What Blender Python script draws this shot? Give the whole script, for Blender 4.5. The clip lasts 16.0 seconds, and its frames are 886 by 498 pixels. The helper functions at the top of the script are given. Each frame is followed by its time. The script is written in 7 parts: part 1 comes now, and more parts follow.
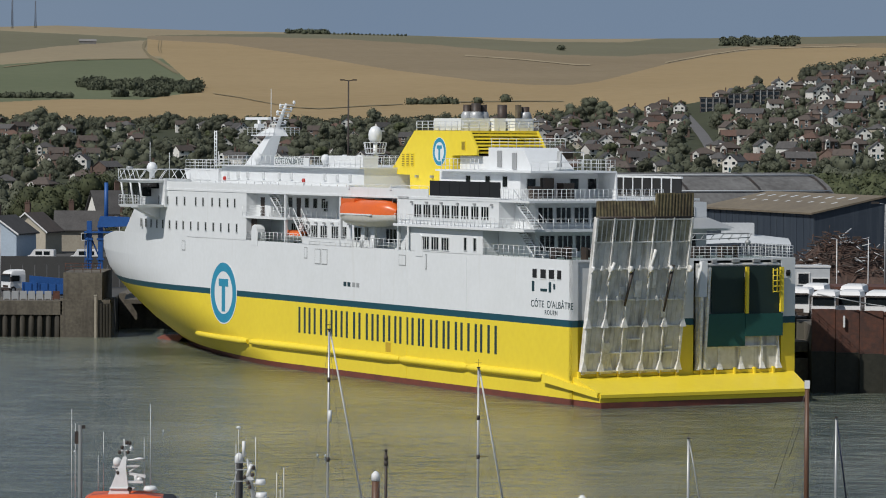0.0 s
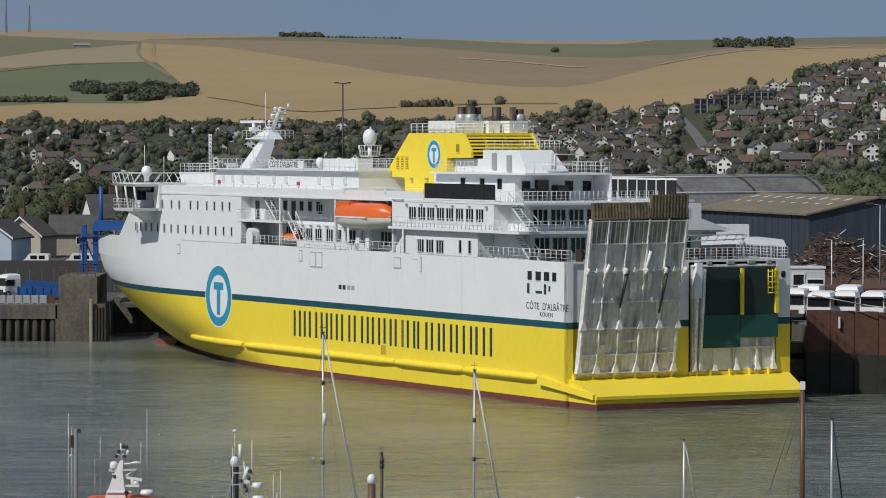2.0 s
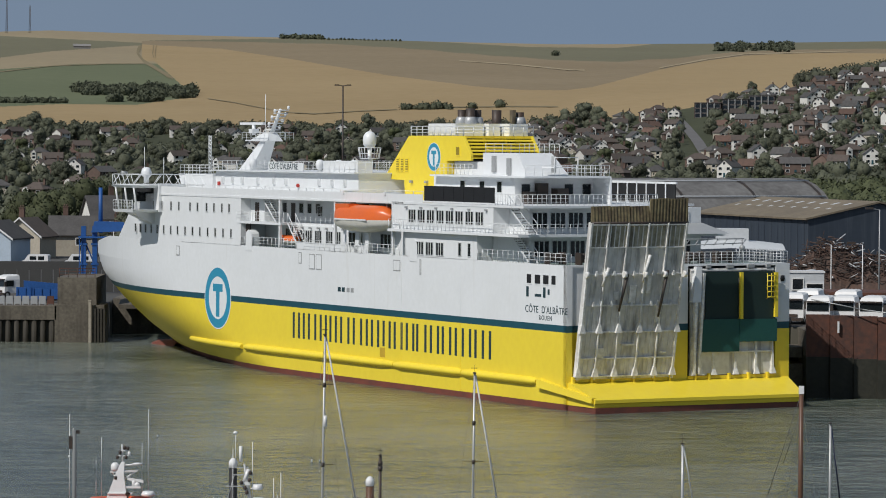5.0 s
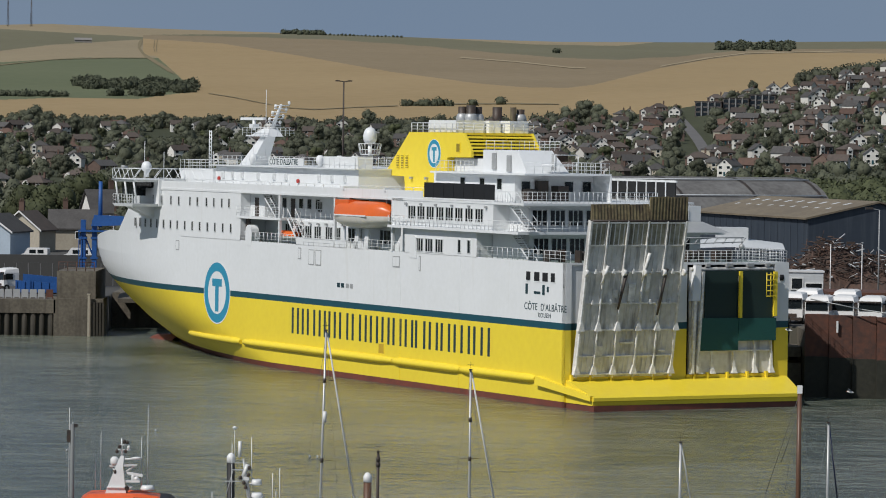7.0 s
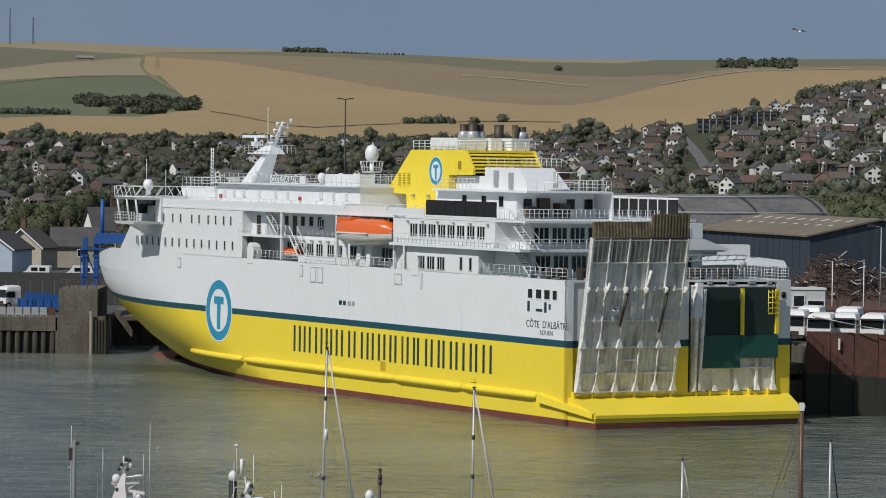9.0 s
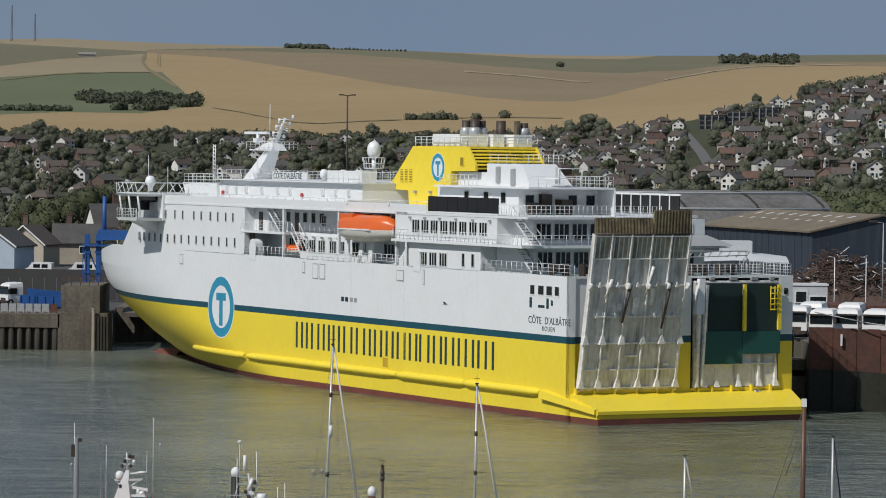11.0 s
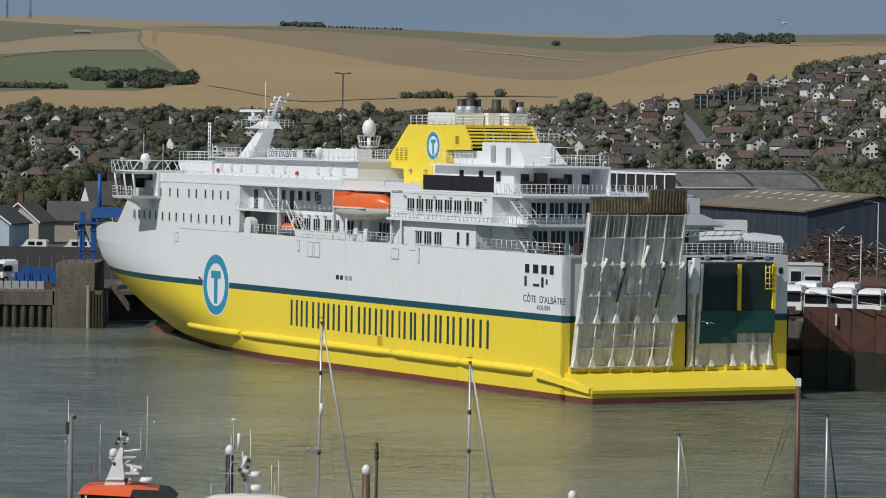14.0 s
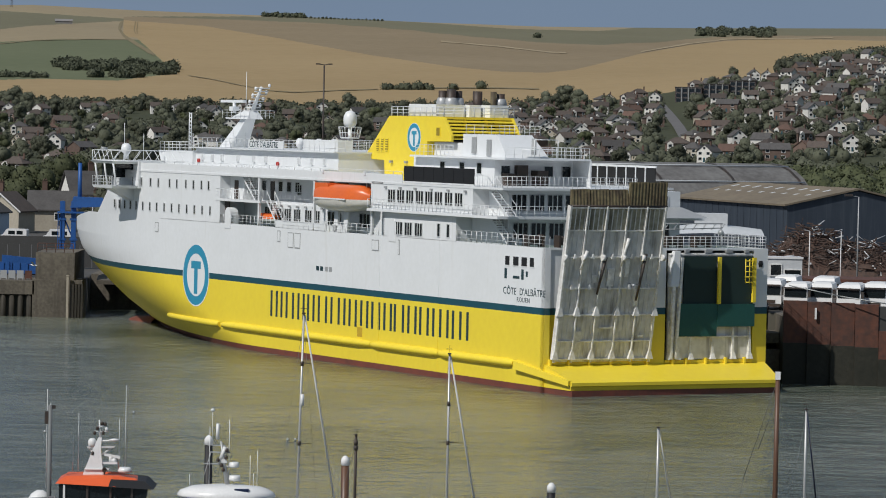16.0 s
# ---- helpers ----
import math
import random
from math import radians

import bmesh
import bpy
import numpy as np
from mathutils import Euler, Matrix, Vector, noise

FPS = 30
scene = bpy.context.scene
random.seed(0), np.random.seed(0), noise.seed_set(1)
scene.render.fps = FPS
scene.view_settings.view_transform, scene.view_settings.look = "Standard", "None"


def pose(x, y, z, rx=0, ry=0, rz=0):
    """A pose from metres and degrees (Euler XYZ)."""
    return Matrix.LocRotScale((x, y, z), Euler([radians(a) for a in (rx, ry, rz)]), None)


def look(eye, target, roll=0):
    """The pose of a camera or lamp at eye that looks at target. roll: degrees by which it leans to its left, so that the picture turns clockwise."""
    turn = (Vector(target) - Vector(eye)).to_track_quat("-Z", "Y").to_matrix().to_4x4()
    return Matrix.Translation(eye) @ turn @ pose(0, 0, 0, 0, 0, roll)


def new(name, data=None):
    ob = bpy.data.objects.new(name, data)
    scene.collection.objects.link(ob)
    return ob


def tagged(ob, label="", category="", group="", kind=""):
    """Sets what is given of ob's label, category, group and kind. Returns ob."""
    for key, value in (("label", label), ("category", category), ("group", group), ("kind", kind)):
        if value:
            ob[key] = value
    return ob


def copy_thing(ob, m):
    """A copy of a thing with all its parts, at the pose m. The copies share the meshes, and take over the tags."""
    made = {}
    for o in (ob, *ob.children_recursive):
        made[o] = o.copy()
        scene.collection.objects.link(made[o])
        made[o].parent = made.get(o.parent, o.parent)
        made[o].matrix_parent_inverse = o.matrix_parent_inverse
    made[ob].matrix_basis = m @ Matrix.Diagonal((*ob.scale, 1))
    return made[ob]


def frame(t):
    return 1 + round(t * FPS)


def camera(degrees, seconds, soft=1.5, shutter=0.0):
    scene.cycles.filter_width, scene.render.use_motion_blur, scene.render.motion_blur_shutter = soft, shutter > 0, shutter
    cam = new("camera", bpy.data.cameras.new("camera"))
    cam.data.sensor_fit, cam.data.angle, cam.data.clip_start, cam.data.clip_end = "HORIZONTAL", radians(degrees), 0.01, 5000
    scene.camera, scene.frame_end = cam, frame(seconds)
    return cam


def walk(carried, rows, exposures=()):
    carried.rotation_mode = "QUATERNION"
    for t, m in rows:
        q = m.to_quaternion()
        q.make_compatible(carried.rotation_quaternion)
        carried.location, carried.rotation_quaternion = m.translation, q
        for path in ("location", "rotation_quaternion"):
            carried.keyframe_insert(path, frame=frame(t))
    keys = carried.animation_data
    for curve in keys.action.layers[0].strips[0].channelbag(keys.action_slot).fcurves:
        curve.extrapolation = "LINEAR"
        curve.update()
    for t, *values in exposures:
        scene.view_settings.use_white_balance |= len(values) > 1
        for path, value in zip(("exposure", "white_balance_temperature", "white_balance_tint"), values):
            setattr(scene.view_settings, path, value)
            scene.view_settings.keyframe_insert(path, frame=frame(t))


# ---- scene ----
EYE = Vector((0.0, 0.0, 24.370))
cam = camera(13.376, 16.0, soft=1.0)


def aim(pan, tilt, roll):
    """A pose at the lookout: degrees to the right, downwards, and of lean."""
    a, t = radians(pan), radians(tilt)
    return look(EYE, EYE + 100 * Vector((math.sin(a) * math.cos(t), math.cos(a) * math.cos(t), -math.sin(t))), roll)


# seconds, pan, tilt, roll
AIMS = (
    (0.0, -0.0000, 1.7078, 0.274),
    (0.5, 0.1088, 1.7302, 0.291),
    (1.0, 0.1133, 1.7237, 0.234),
    (1.5, 0.1081, 1.7026, 0.142),
    (2.0, 0.0765, 1.6694, 0.042),
    (2.5, 0.0812, 1.6341, 0.077),
    (3.0, 0.1133, 1.6321, 0.172),
    (3.5, 0.1300, 1.6509, 0.098),
    (4.0, 0.1119, 1.6265, 0.111),
    (6.5, 0.0965, 1.6509, 0.727),
    (7.0, 0.0926, 1.6792, 0.769),
    (7.5, 0.0822, 1.6544, 0.618),
    (8.0, 0.0688, 1.5678, 0.573),
    (8.5, 0.0571, 1.4621, 0.685),
    (9.0, 0.0613, 1.4135, 0.737),
    (11.5, -0.0009, 1.5251, 0.618),
    (12.0, 0.0288, 1.6287, 0.420),
    (12.5, 0.0309, 1.7314, 0.473),
    (13.0, -0.0206, 1.7738, 0.651),
    (13.5, 0.0654, 1.8119, 0.795),
    (14.0, 0.1099, 1.7951, 0.842),
    (14.5, 0.1553, 1.7931, 0.998),
    (15.0, 0.2235, 1.8085, 0.992),
    (15.5, 0.2898, 1.8547, 1.170),
    (16.0, 0.4117, 1.9169, 1.184),
)
EXPOSURE = 0.0
walk(cam, [(t, aim(p, d, r)) for t, p, d, r in AIMS], exposures=((0.0, EXPOSURE), (16.0, EXPOSURE)))

# ---- light ----
SUN_AZ, SUN_EL = radians(226.0), radians(45.0)   # clockwise from the view's +y, height
world = bpy.data.worlds.new("world")
scene.world = world
world.use_nodes = True
wn, wl = world.node_tree.nodes, world.node_tree.links
sky = wn.new("ShaderNodeTexSky")
sky.sky_type, sky.sun_disc = "NISHITA", False
sky.sun_elevation, sky.sun_rotation = SUN_EL, SUN_AZ
sky.air_density, sky.dust_density, sky.ozone_density = 1.0, 0.6, 2.0
wn["Background"].inputs["Strength"].default_value = 0.075
# thin grey cloud veils the blue; sky lookup raised past the pale skyline band
tcw = wn.new("ShaderNodeTexCoord")
lift = wn.new("ShaderNodeVectorMath")
lift.operation = "ADD"
lift.inputs[1].default_value = (0, 0, 0.30)
wl.new(tcw.outputs["Generated"], lift.inputs[0])
wl.new(lift.outputs[0], sky.inputs["Vector"])
cloud = wn.new("ShaderNodeTexNoise")
cloud.inputs["Scale"].default_value, cloud.inputs["Detail"].default_value = 3.5, 6
wl.new(tcw.outputs["Generated"], cloud.inputs["Vector"])
veil = wn.new("ShaderNodeMapRange")
veil.inputs["From Min"].default_value, veil.inputs["From Max"].default_value = 0.3, 0.7
veil.inputs["To Min"].default_value, veil.inputs["To Max"].default_value = 0.5, 0.9
wl.new(cloud.outputs["Fac"], veil.inputs["Value"])
tint = wn.new("ShaderNodeMix")
tint.data_type = "RGBA"
tint.inputs["B"].default_value = (2.6, 3.36, 4.4, 1)
wl.new(sky.outputs["Color"], tint.inputs["A"])
wl.new(veil.outputs[0], tint.inputs["Factor"])
wl.new(tint.outputs["Result"], wn["Background"].inputs["Color"])
sun = new("sun", bpy.data.lights.new("sun", "SUN"))
sun.data.energy, sun.data.angle, sun.data.color = 3.4, radians(0.6), (1.0, 0.965, 0.92)
sun_way = Vector((math.sin(SUN_AZ) * math.cos(SUN_EL), math.cos(SUN_AZ) * math.cos(SUN_EL), math.sin(SUN_EL)))
sun.matrix_world = look((0, 0, 200), Vector((0, 0, 200)) - sun_way)


# ---- materials ----
def material(name, colour, rough=0.6, metal=0.0, second=None, scale=1.0, amount=0.5, fine=None, bump=0.0, bump_scale=None, random_tint=0.0,
             streak=None, specular=0.5):
    """A procedural surface: two noises mix colour and second; streak adds vertical runs of a third colour."""
    m = bpy.data.materials.new(name)
    m.use_nodes = True
    n, l = m.node_tree.nodes, m.node_tree.links
    b = n["Principled BSDF"]
    b.inputs["Roughness"].default_value, b.inputs["Metallic"].default_value = rough, metal
    b.inputs["Specular IOR Level"].default_value = specular
    tc = n.new("ShaderNodeTexCoord")
    a = n.new("ShaderNodeTexNoise")
    a.inputs["Scale"].default_value, a.inputs["Detail"].default_value = scale, 6
    l.new(tc.outputs["Object"], a.inputs["Vector"])
    g = n.new("ShaderNodeTexNoise")
    g.inputs["Scale"].default_value, g.inputs["Detail"].default_value = (fine or scale * 7), 4
    l.new(tc.outputs["Object"], g.inputs["Vector"])
    add = n.new("ShaderNodeMath")
    add.operation = "ADD"
    l.new(a.outputs["Fac"], add.inputs[0])
    l.new(g.outputs["Fac"], add.inputs[1])
    ramp = n.new("ShaderNodeMapRange")
    ramp.inputs["From Min"].default_value, ramp.inputs["From Max"].default_value = 0.75, 1.25
    ramp.inputs["To Max"].default_value = amount
    l.new(add.outputs[0], ramp.inputs["Value"])
    mix = n.new("ShaderNodeMix")
    mix.data_type = "RGBA"
    mix.inputs["A"].default_value = (*colour, 1)
    mix.inputs["B"].default_value = (*(second or [v * 0.7 for v in colour]), 1)
    l.new(ramp.outputs[0], mix.inputs["Factor"])
    out = mix.outputs["Result"]
    if streak:
        mp = n.new("ShaderNodeMapping")
        mp.inputs["Scale"].default_value = (streak[1], streak[1], streak[1] * 0.06)
        l.new(tc.outputs["Object"], mp.inputs["Vector"])
        s = n.new("ShaderNodeTexNoise")
        s.inputs["Scale"].default_value, s.inputs["Detail"].default_value = 1.0, 5
        l.new(mp.outputs[0], s.inputs["Vector"])
        r2 = n.new("ShaderNodeMapRange")
        r2.inputs["From Min"].default_value, r2.inputs["From Max"].default_value = streak[2], streak[2] + 0.18
        r2.inputs["To Max"].default_value = streak[3]
        l.new(s.outputs["Fac"], r2.inputs["Value"])
        m2 = n.new("ShaderNodeMix")
        m2.data_type = "RGBA"
        l.new(out, m2.inputs["A"])
        m2.inputs["B"].default_value = (*streak[0], 1)
        l.new(r2.outputs[0], m2.inputs["Factor"])
        out = m2.outputs["Result"]
    if random_tint:
        oi = n.new("ShaderNodeObjectInfo")
        hv = n.new("ShaderNodeHueSaturation")
        r3 = n.new("ShaderNodeMapRange")
        r3.inputs["To Min"].default_value, r3.inputs["To Max"].default_value = 1 - random_tint, 1 + random_tint
        l.new(oi.outputs["Random"], r3.inputs["Value"])
        l.new(r3.outputs[0], hv.inputs["Value"])
        l.new(out, hv.inputs["Color"])
        out = hv.outputs["Color"]
    l.new(out, b.inputs["Base Color"])
    if bump:
        bp = n.new("ShaderNodeBump")
        bp.inputs["Strength"].default_value, bp.inputs["Distance"].default_value = bump, 0.1
        if bump_scale:
            h = n.new("ShaderNodeTexNoise")
            h.inputs["Scale"].default_value, h.inputs["Detail"].default_value = bump_scale, 4
            l.new(tc.outputs["Object"], h.inputs["Vector"])
            l.new(h.outputs["Fac"], bp.inputs["Height"])
        else:
            l.new(add.outputs[0], bp.inputs["Height"])
        l.new(bp.outputs[0], b.inputs["Normal"])
    return m


WHITE = material("white_paint", (0.74, 0.76, 0.77), 0.35, second=(0.66, 0.68, 0.68), scale=0.25, amount=0.5, bump=0.05, bump_scale=0.6,
                 streak=((0.52, 0.50, 0.44), 1.2, 0.62, 0.25))
YELLOW = material("yellow_paint", (0.84, 0.66, 0.045), 0.4, second=(0.76, 0.57, 0.04), scale=0.2, amount=0.5, bump=0.05, bump_scale=0.6,
                  streak=((0.45, 0.33, 0.05), 1.0, 0.66, 0.3))
TEAL = material("dark_teal_paint", (0.012, 0.075, 0.10), 0.4, scale=0.3, amount=0.4)
RED_BOOT = material("antifouling_red", (0.20, 0.055, 0.035), 0.6, second=(0.10, 0.04, 0.03), scale=0.4, amount=0.8)
LOGO_BLUE = material("logo_blue", (0.03, 0.27, 0.42), 0.4, scale=0.4, amount=0.3)
LETTER = material("letter_dark", (0.015, 0.045, 0.055), 0.45, scale=0.5, amount=0.5)
FRAME_W = material("window_frame_grey", (0.62, 0.64, 0.64), 0.4)
GLASS_DARK = material("dark_window_glass", (0.012, 0.016, 0.018), 0.08, scale=0.7, amount=0.5)
DECK = material("deck_paint", (0.20, 0.26, 0.24), 0.7, second=(0.14, 0.17, 0.16), scale=0.5, amount=0.7)
BLACK = material("black_rubber", (0.012, 0.012, 0.013), 0.6, scale=1.0)
SOOT = material("sooty_steel", (0.03, 0.028, 0.026), 0.55, second=(0.07, 0.04, 0.025), scale=0.8, amount=0.7)
ORANGE = material("lifeboat_orange", (0.72, 0.14, 0.022), 0.35, second=(0.6, 0.11, 0.03), scale=0.6, amount=0.5)
STEEL = material("galvanised_steel", (0.42, 0.43, 0.43), 0.45, 0.3, scale=1.2, amount=0.4)
RAMP = material("stained_ramp_paint", (0.76, 0.755, 0.73), 0.6, second=(0.52, 0.51, 0.47), scale=0.35, amount=0.85, fine=1.6, bump=0.2,
                streak=((0.085, 0.075, 0.06), 1.5, 0.53, 0.6))
RAMP_RUST = material("rusty_ramp_flap", (0.155, 0.132, 0.068), 0.75, second=(0.065, 0.045, 0.026), scale=0.6, amount=0.9, fine=3, bump=0.2,
                     streak=((0.035, 0.025, 0.02), 1.8, 0.5, 0.8))
RAMP_STAIN = material("olive_stained_ramp", (0.44, 0.42, 0.33), 0.7, second=(0.22, 0.20, 0.13), scale=0.5, amount=0.9, fine=2.2, bump=0.2,
                      streak=((0.06, 0.05, 0.035), 1.6, 0.5, 0.75))
RAMP_RIB = material("ramp_rib_paint", (0.86, 0.86, 0.84), 0.55, second=(0.50, 0.48, 0.43), scale=0.9, amount=0.8, fine=3)
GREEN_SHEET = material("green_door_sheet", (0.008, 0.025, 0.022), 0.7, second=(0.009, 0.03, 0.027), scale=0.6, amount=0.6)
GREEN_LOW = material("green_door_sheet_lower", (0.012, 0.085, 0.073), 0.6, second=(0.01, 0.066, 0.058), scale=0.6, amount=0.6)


# ---- building ----
class Shape:
    """Gathers faces of one mesh; each face may take one of several materials."""

    def __init__(self):
        self.v, self.f, self.m, self.s = [], [], [], []

    def face(self, pts, mat=0, smooth=False):
        i = len(self.v)
        self.v += [tuple(p) for p in pts]
        self.f.append(tuple(range(i, i + len(pts))))
        self.m.append(mat)
        self.s.append(smooth)

    def box(self, x0, x1, y0, y1, z0, z1, mat=0):
        i = len(self.v)
        self.v += [(x, y, z) for z in (z0, z1) for y in (y0, y1) for x in (x0, x1)]
        for a in ((0, 2, 3, 1), (4, 5, 7, 6), (0, 1, 5, 4), (2, 6, 7, 3), (0, 4, 6, 2), (1, 3, 7, 5)):
            self.f.append(tuple(i + k for k in a))
            self.m.append(mat)
            self.s.append(False)
        return self

    def hexa(self, low, high, mat=0):
        """A solid between two rings of the same number of points."""
        i, n = len(self.v), len(low)
        self.v += [tuple(p) for p in low] + [tuple(p) for p in high]
        for k in range(n):
            q = (k + 1) % n
            self.f.append((i + k, i + q, i + n + q, i + n + k))
        self.f += [tuple(i + n - 1 - k for k in range(n)), tuple(i + n + k for k in range(n))]
        self.m += [mat] * (n + 2)
        self.s += [False] * (n + 2)
        return self

    def prism(self, pts, axis, a, b, mat=0):
        """Extrudes a flat outline along axis 0, 1 or 2 from a to b."""
        def lift(p, t):
            q = list(p)
            q.insert(axis, t)
            return q
        return self.hexa([lift(p, a) for p in pts], [lift(p, b) for p in pts], mat)

    def tube(self, p, q, r, r2=None, n=6, mat=0, smooth=True):
        p, q = Vector(p), Vector(q)
        d = (q - p).normalized()
        e = d.orthogonal().normalized()
        g = d.cross(e)
        r2 = r if r2 is None else r2
        i = len(self.v)
        for o, rad in ((p, r), (q, r2)):
            for k in range(n):
                a = 2 * math.pi * k / n
                self.v.append(tuple(o + rad * (math.cos(a) * e + math.sin(a) * g)))
        for k in range(n):
            self.f.append((i + k, i + (k + 1) % n, i + n + (k + 1) % n, i + n + k))
        self.f += [tuple(i + n - 1 - k for k in range(n)), tuple(i + n + k for k in range(n))]
        self.m += [mat] * (n + 2)
        self.s += [smooth] * n + [False] * 2
        return self

    def lathe(self, centre, profile, n=16, mat=0, squash=1.0):
        """Turns (radius, height) pairs about a vertical axis."""
        cx, cy, cz = centre
        i = len(self.v)
        for r, h in profile:
            for k in range(n):
                a = 2 * math.pi * k / n
                self.v.append((cx + r * math.cos(a), cy + r * squash * math.sin(a), cz + h))
        for j in range(len(profile) - 1):
            for k in range(n):
                q = (k + 1) % n
                self.f.append((i + j * n + k, i + j * n + q, i + (j + 1) * n + q, i + (j + 1) * n + k))
                self.m.append(mat)
                self.s.append(True)
        self.f += [tuple(i + n - 1 - k for k in range(n)), tuple(i + (len(profile) - 1) * n + k for k in range(n))]
        self.m += [mat] * 2
        self.s += [False] * 2
        return self

    def grid(self, rows, mat=0, smooth=True, closed=False):
        i, n = len(self.v), len(rows[0])
        for r in rows:
            self.v += [tuple(p) for p in r]
        for j in range(len(rows) - 1):
            for k in range(n if closed else n - 1):
                q = (k + 1) % n
                self.f.append((i + j * n + k, i + j * n + q, i + (j + 1) * n + q, i + (j + 1) * n + k))
                self.m.append(mat)
                self.s.append(smooth)
        return self

    def mesh(self, name, *mats):
        me = bpy.data.meshes.new(name)
        me.from_pydata(self.v, [], self.f)
        for m in mats:
            me.materials.append(m)
        me.polygons.foreach_set("material_index", self.m)
        me.polygons.foreach_set("use_smooth", self.s)
        me.update()
        return me


def part(name, shape, mats, parent, label="", at=None):
    """Links a shape (or a ready mesh) as one mesh object under a thing or part."""
    mats = mats if isinstance(mats, (tuple, list)) else (mats,)
    data = shape if isinstance(shape, bpy.types.Mesh) else shape.mesh(name, *mats)
    ob = new(name, data)
    ob.parent = parent
    if at is not None:
        ob.matrix_basis = at
    if label:
        tagged(ob, label)
    return ob


def thing(name, at, label, category, group="", kind=""):
    ob = new(name)
    ob.empty_display_size = 0.5
    ob.matrix_basis = at
    return tagged(ob, label, category, group, kind)


def solid(name, shape, mats, label, category, group="", kind="", at=None):
    mats = mats if isinstance(mats, (tuple, list)) else (mats,)
    ob = new(name, shape.mesh(name, *mats))
    if at is not None:
        ob.matrix_basis = at
    return tagged(ob, label, category, group, kind)


def lerp_table(x, table):
    for (a, p), (b, q) in zip(table, table[1:]):
        if x <= b:
            return p + (q - p) * max(0.0, (x - a) / (b - a))
    return table[-1][1]


# ---- sea and land ----
def smooth01(t):
    t = min(1.0, max(0.0, t))
    return t * t * (3 - 2 * t)


F = 6686.0


def view_offset(x, y, z):
    """Pixels of a place right of and above the camera's level axis."""
    return F * x / y, F * (z - EYE.z) / y


# skyline and east slope by pixel offset, fitted to the camera's view
CREST = ((-900, 190), (-784, 190), (-684, 193), (-484, 187), (-184, 181), (16, 176), (216, 173), (466, 176), (784, 182), (950, 184))
EAST = ((-900, 0.0), (60, 0.0), (250, 0.06), (420, 0.20), (616, 0.40), (784, 0.58), (950, 0.70))


def land(x, y):
    """Height of the ground: harbour flat, the town's slope, the downs behind."""
    u = F * x / y
    e = lerp_table(u, EAST)
    low = lerp_table(u, ((-300, 4.2), (300, 6.2)))
    slope = lerp_table(y, ((0, 0), (760, 0.0), (1000, 3.5), (1250, 10.5), (1500, 19.0), (1800, 29.0), (2100, 42.0)))
    knoll = e * lerp_table(y, ((0, 0), (820, 0.0), (1200, 14.0), (1600, 34.0), (1800, 40.0), (2300, 8.0), (2900, 0.0)))
    if y > 2100:
        top = EYE.z + lerp_table(u, CREST) * 3700 / F
        t = (y - 2100) / 1600
        up = low + 42 + (top - low - 42) * (t if t < 1 else 1 - 0.4 * (t - 1))
        up += 3.0 * math.sin(t * 3.1 * min(t, 1.0)) * math.sin(u * 0.006 + 1.0) if t < 1 else 0
        return up + knoll
    return low + slope + knoll + 0.5 * noise.noise((x * 0.01, y * 0.01, 0))


def field_material(name, a, b):
    return material(name, a, 0.9, second=b, scale=0.006, amount=0.8, fine=0.12, bump=0.3, bump_scale=0.4, specular=0.1)


# crop colours below are desaturated to include aerial haze
WHEAT = field_material("ripe_wheat", (0.33, 0.245, 0.134), (0.278, 0.204, 0.108))
STUBBLE = field_material("brown_stubble", (0.245, 0.195, 0.125), (0.205, 0.16, 0.10))
PALE = field_material("pale_stubble", (0.29, 0.24, 0.155), (0.245, 0.20, 0.13))
PASTURE = field_material("green_pasture", (0.135, 0.15, 0.088), (0.112, 0.128, 0.074))
OLIVE = field_material("dry_downland", (0.165, 0.157, 0.103), (0.138, 0.13, 0.085))
SCRUB = field_material("town_ground", (0.07, 0.075, 0.045), (0.05, 0.055, 0.035))
YARD = material("yard_asphalt", (0.055, 0.055, 0.052), 0.9, second=(0.085, 0.08, 0.075), scale=0.08, amount=0.8, fine=1.5)
SEABED = material("harbour_mud", (0.06, 0.055, 0.04), 0.9)
LAND_MATS = (WHEAT, STUBBLE, PALE, PASTURE, OLIVE, SCRUB, YARD, SEABED)

# field boundaries in pixel offsets, fitted to the camera's view
GOLD_TOP = ((-530, 169), (-384, 162), (-264, 145), (-84, 116), (66, 98), (150, 92), (226, 92), (273, 98), (327, 112), (391, 129), (471, 145), (541, 154.5), (594, 158), (701, 160.5), (788, 160), (950, 162))
GREEN_FOOT = ((-950, 50), (-784, 57), (-664, 63), (-534, 62), (-484, 70), (-430, 76))
GREEN_TOP = ((-950, 118), (-784, 123), (-634, 134), (-529, 135))
PALE_TOP = ((-950, 135), (-784, 143), (-684, 156), (-534, 167))
OLIVE_TOP = ((-950, 184), (-784, 183), (-534, 172))
BROWN_TOP = ((-530, 176), (-194, 172), (-20, 162), (116, 151), (216, 145), (316, 143), (420, 150), (520, 161), (640, 166), (950, 172))


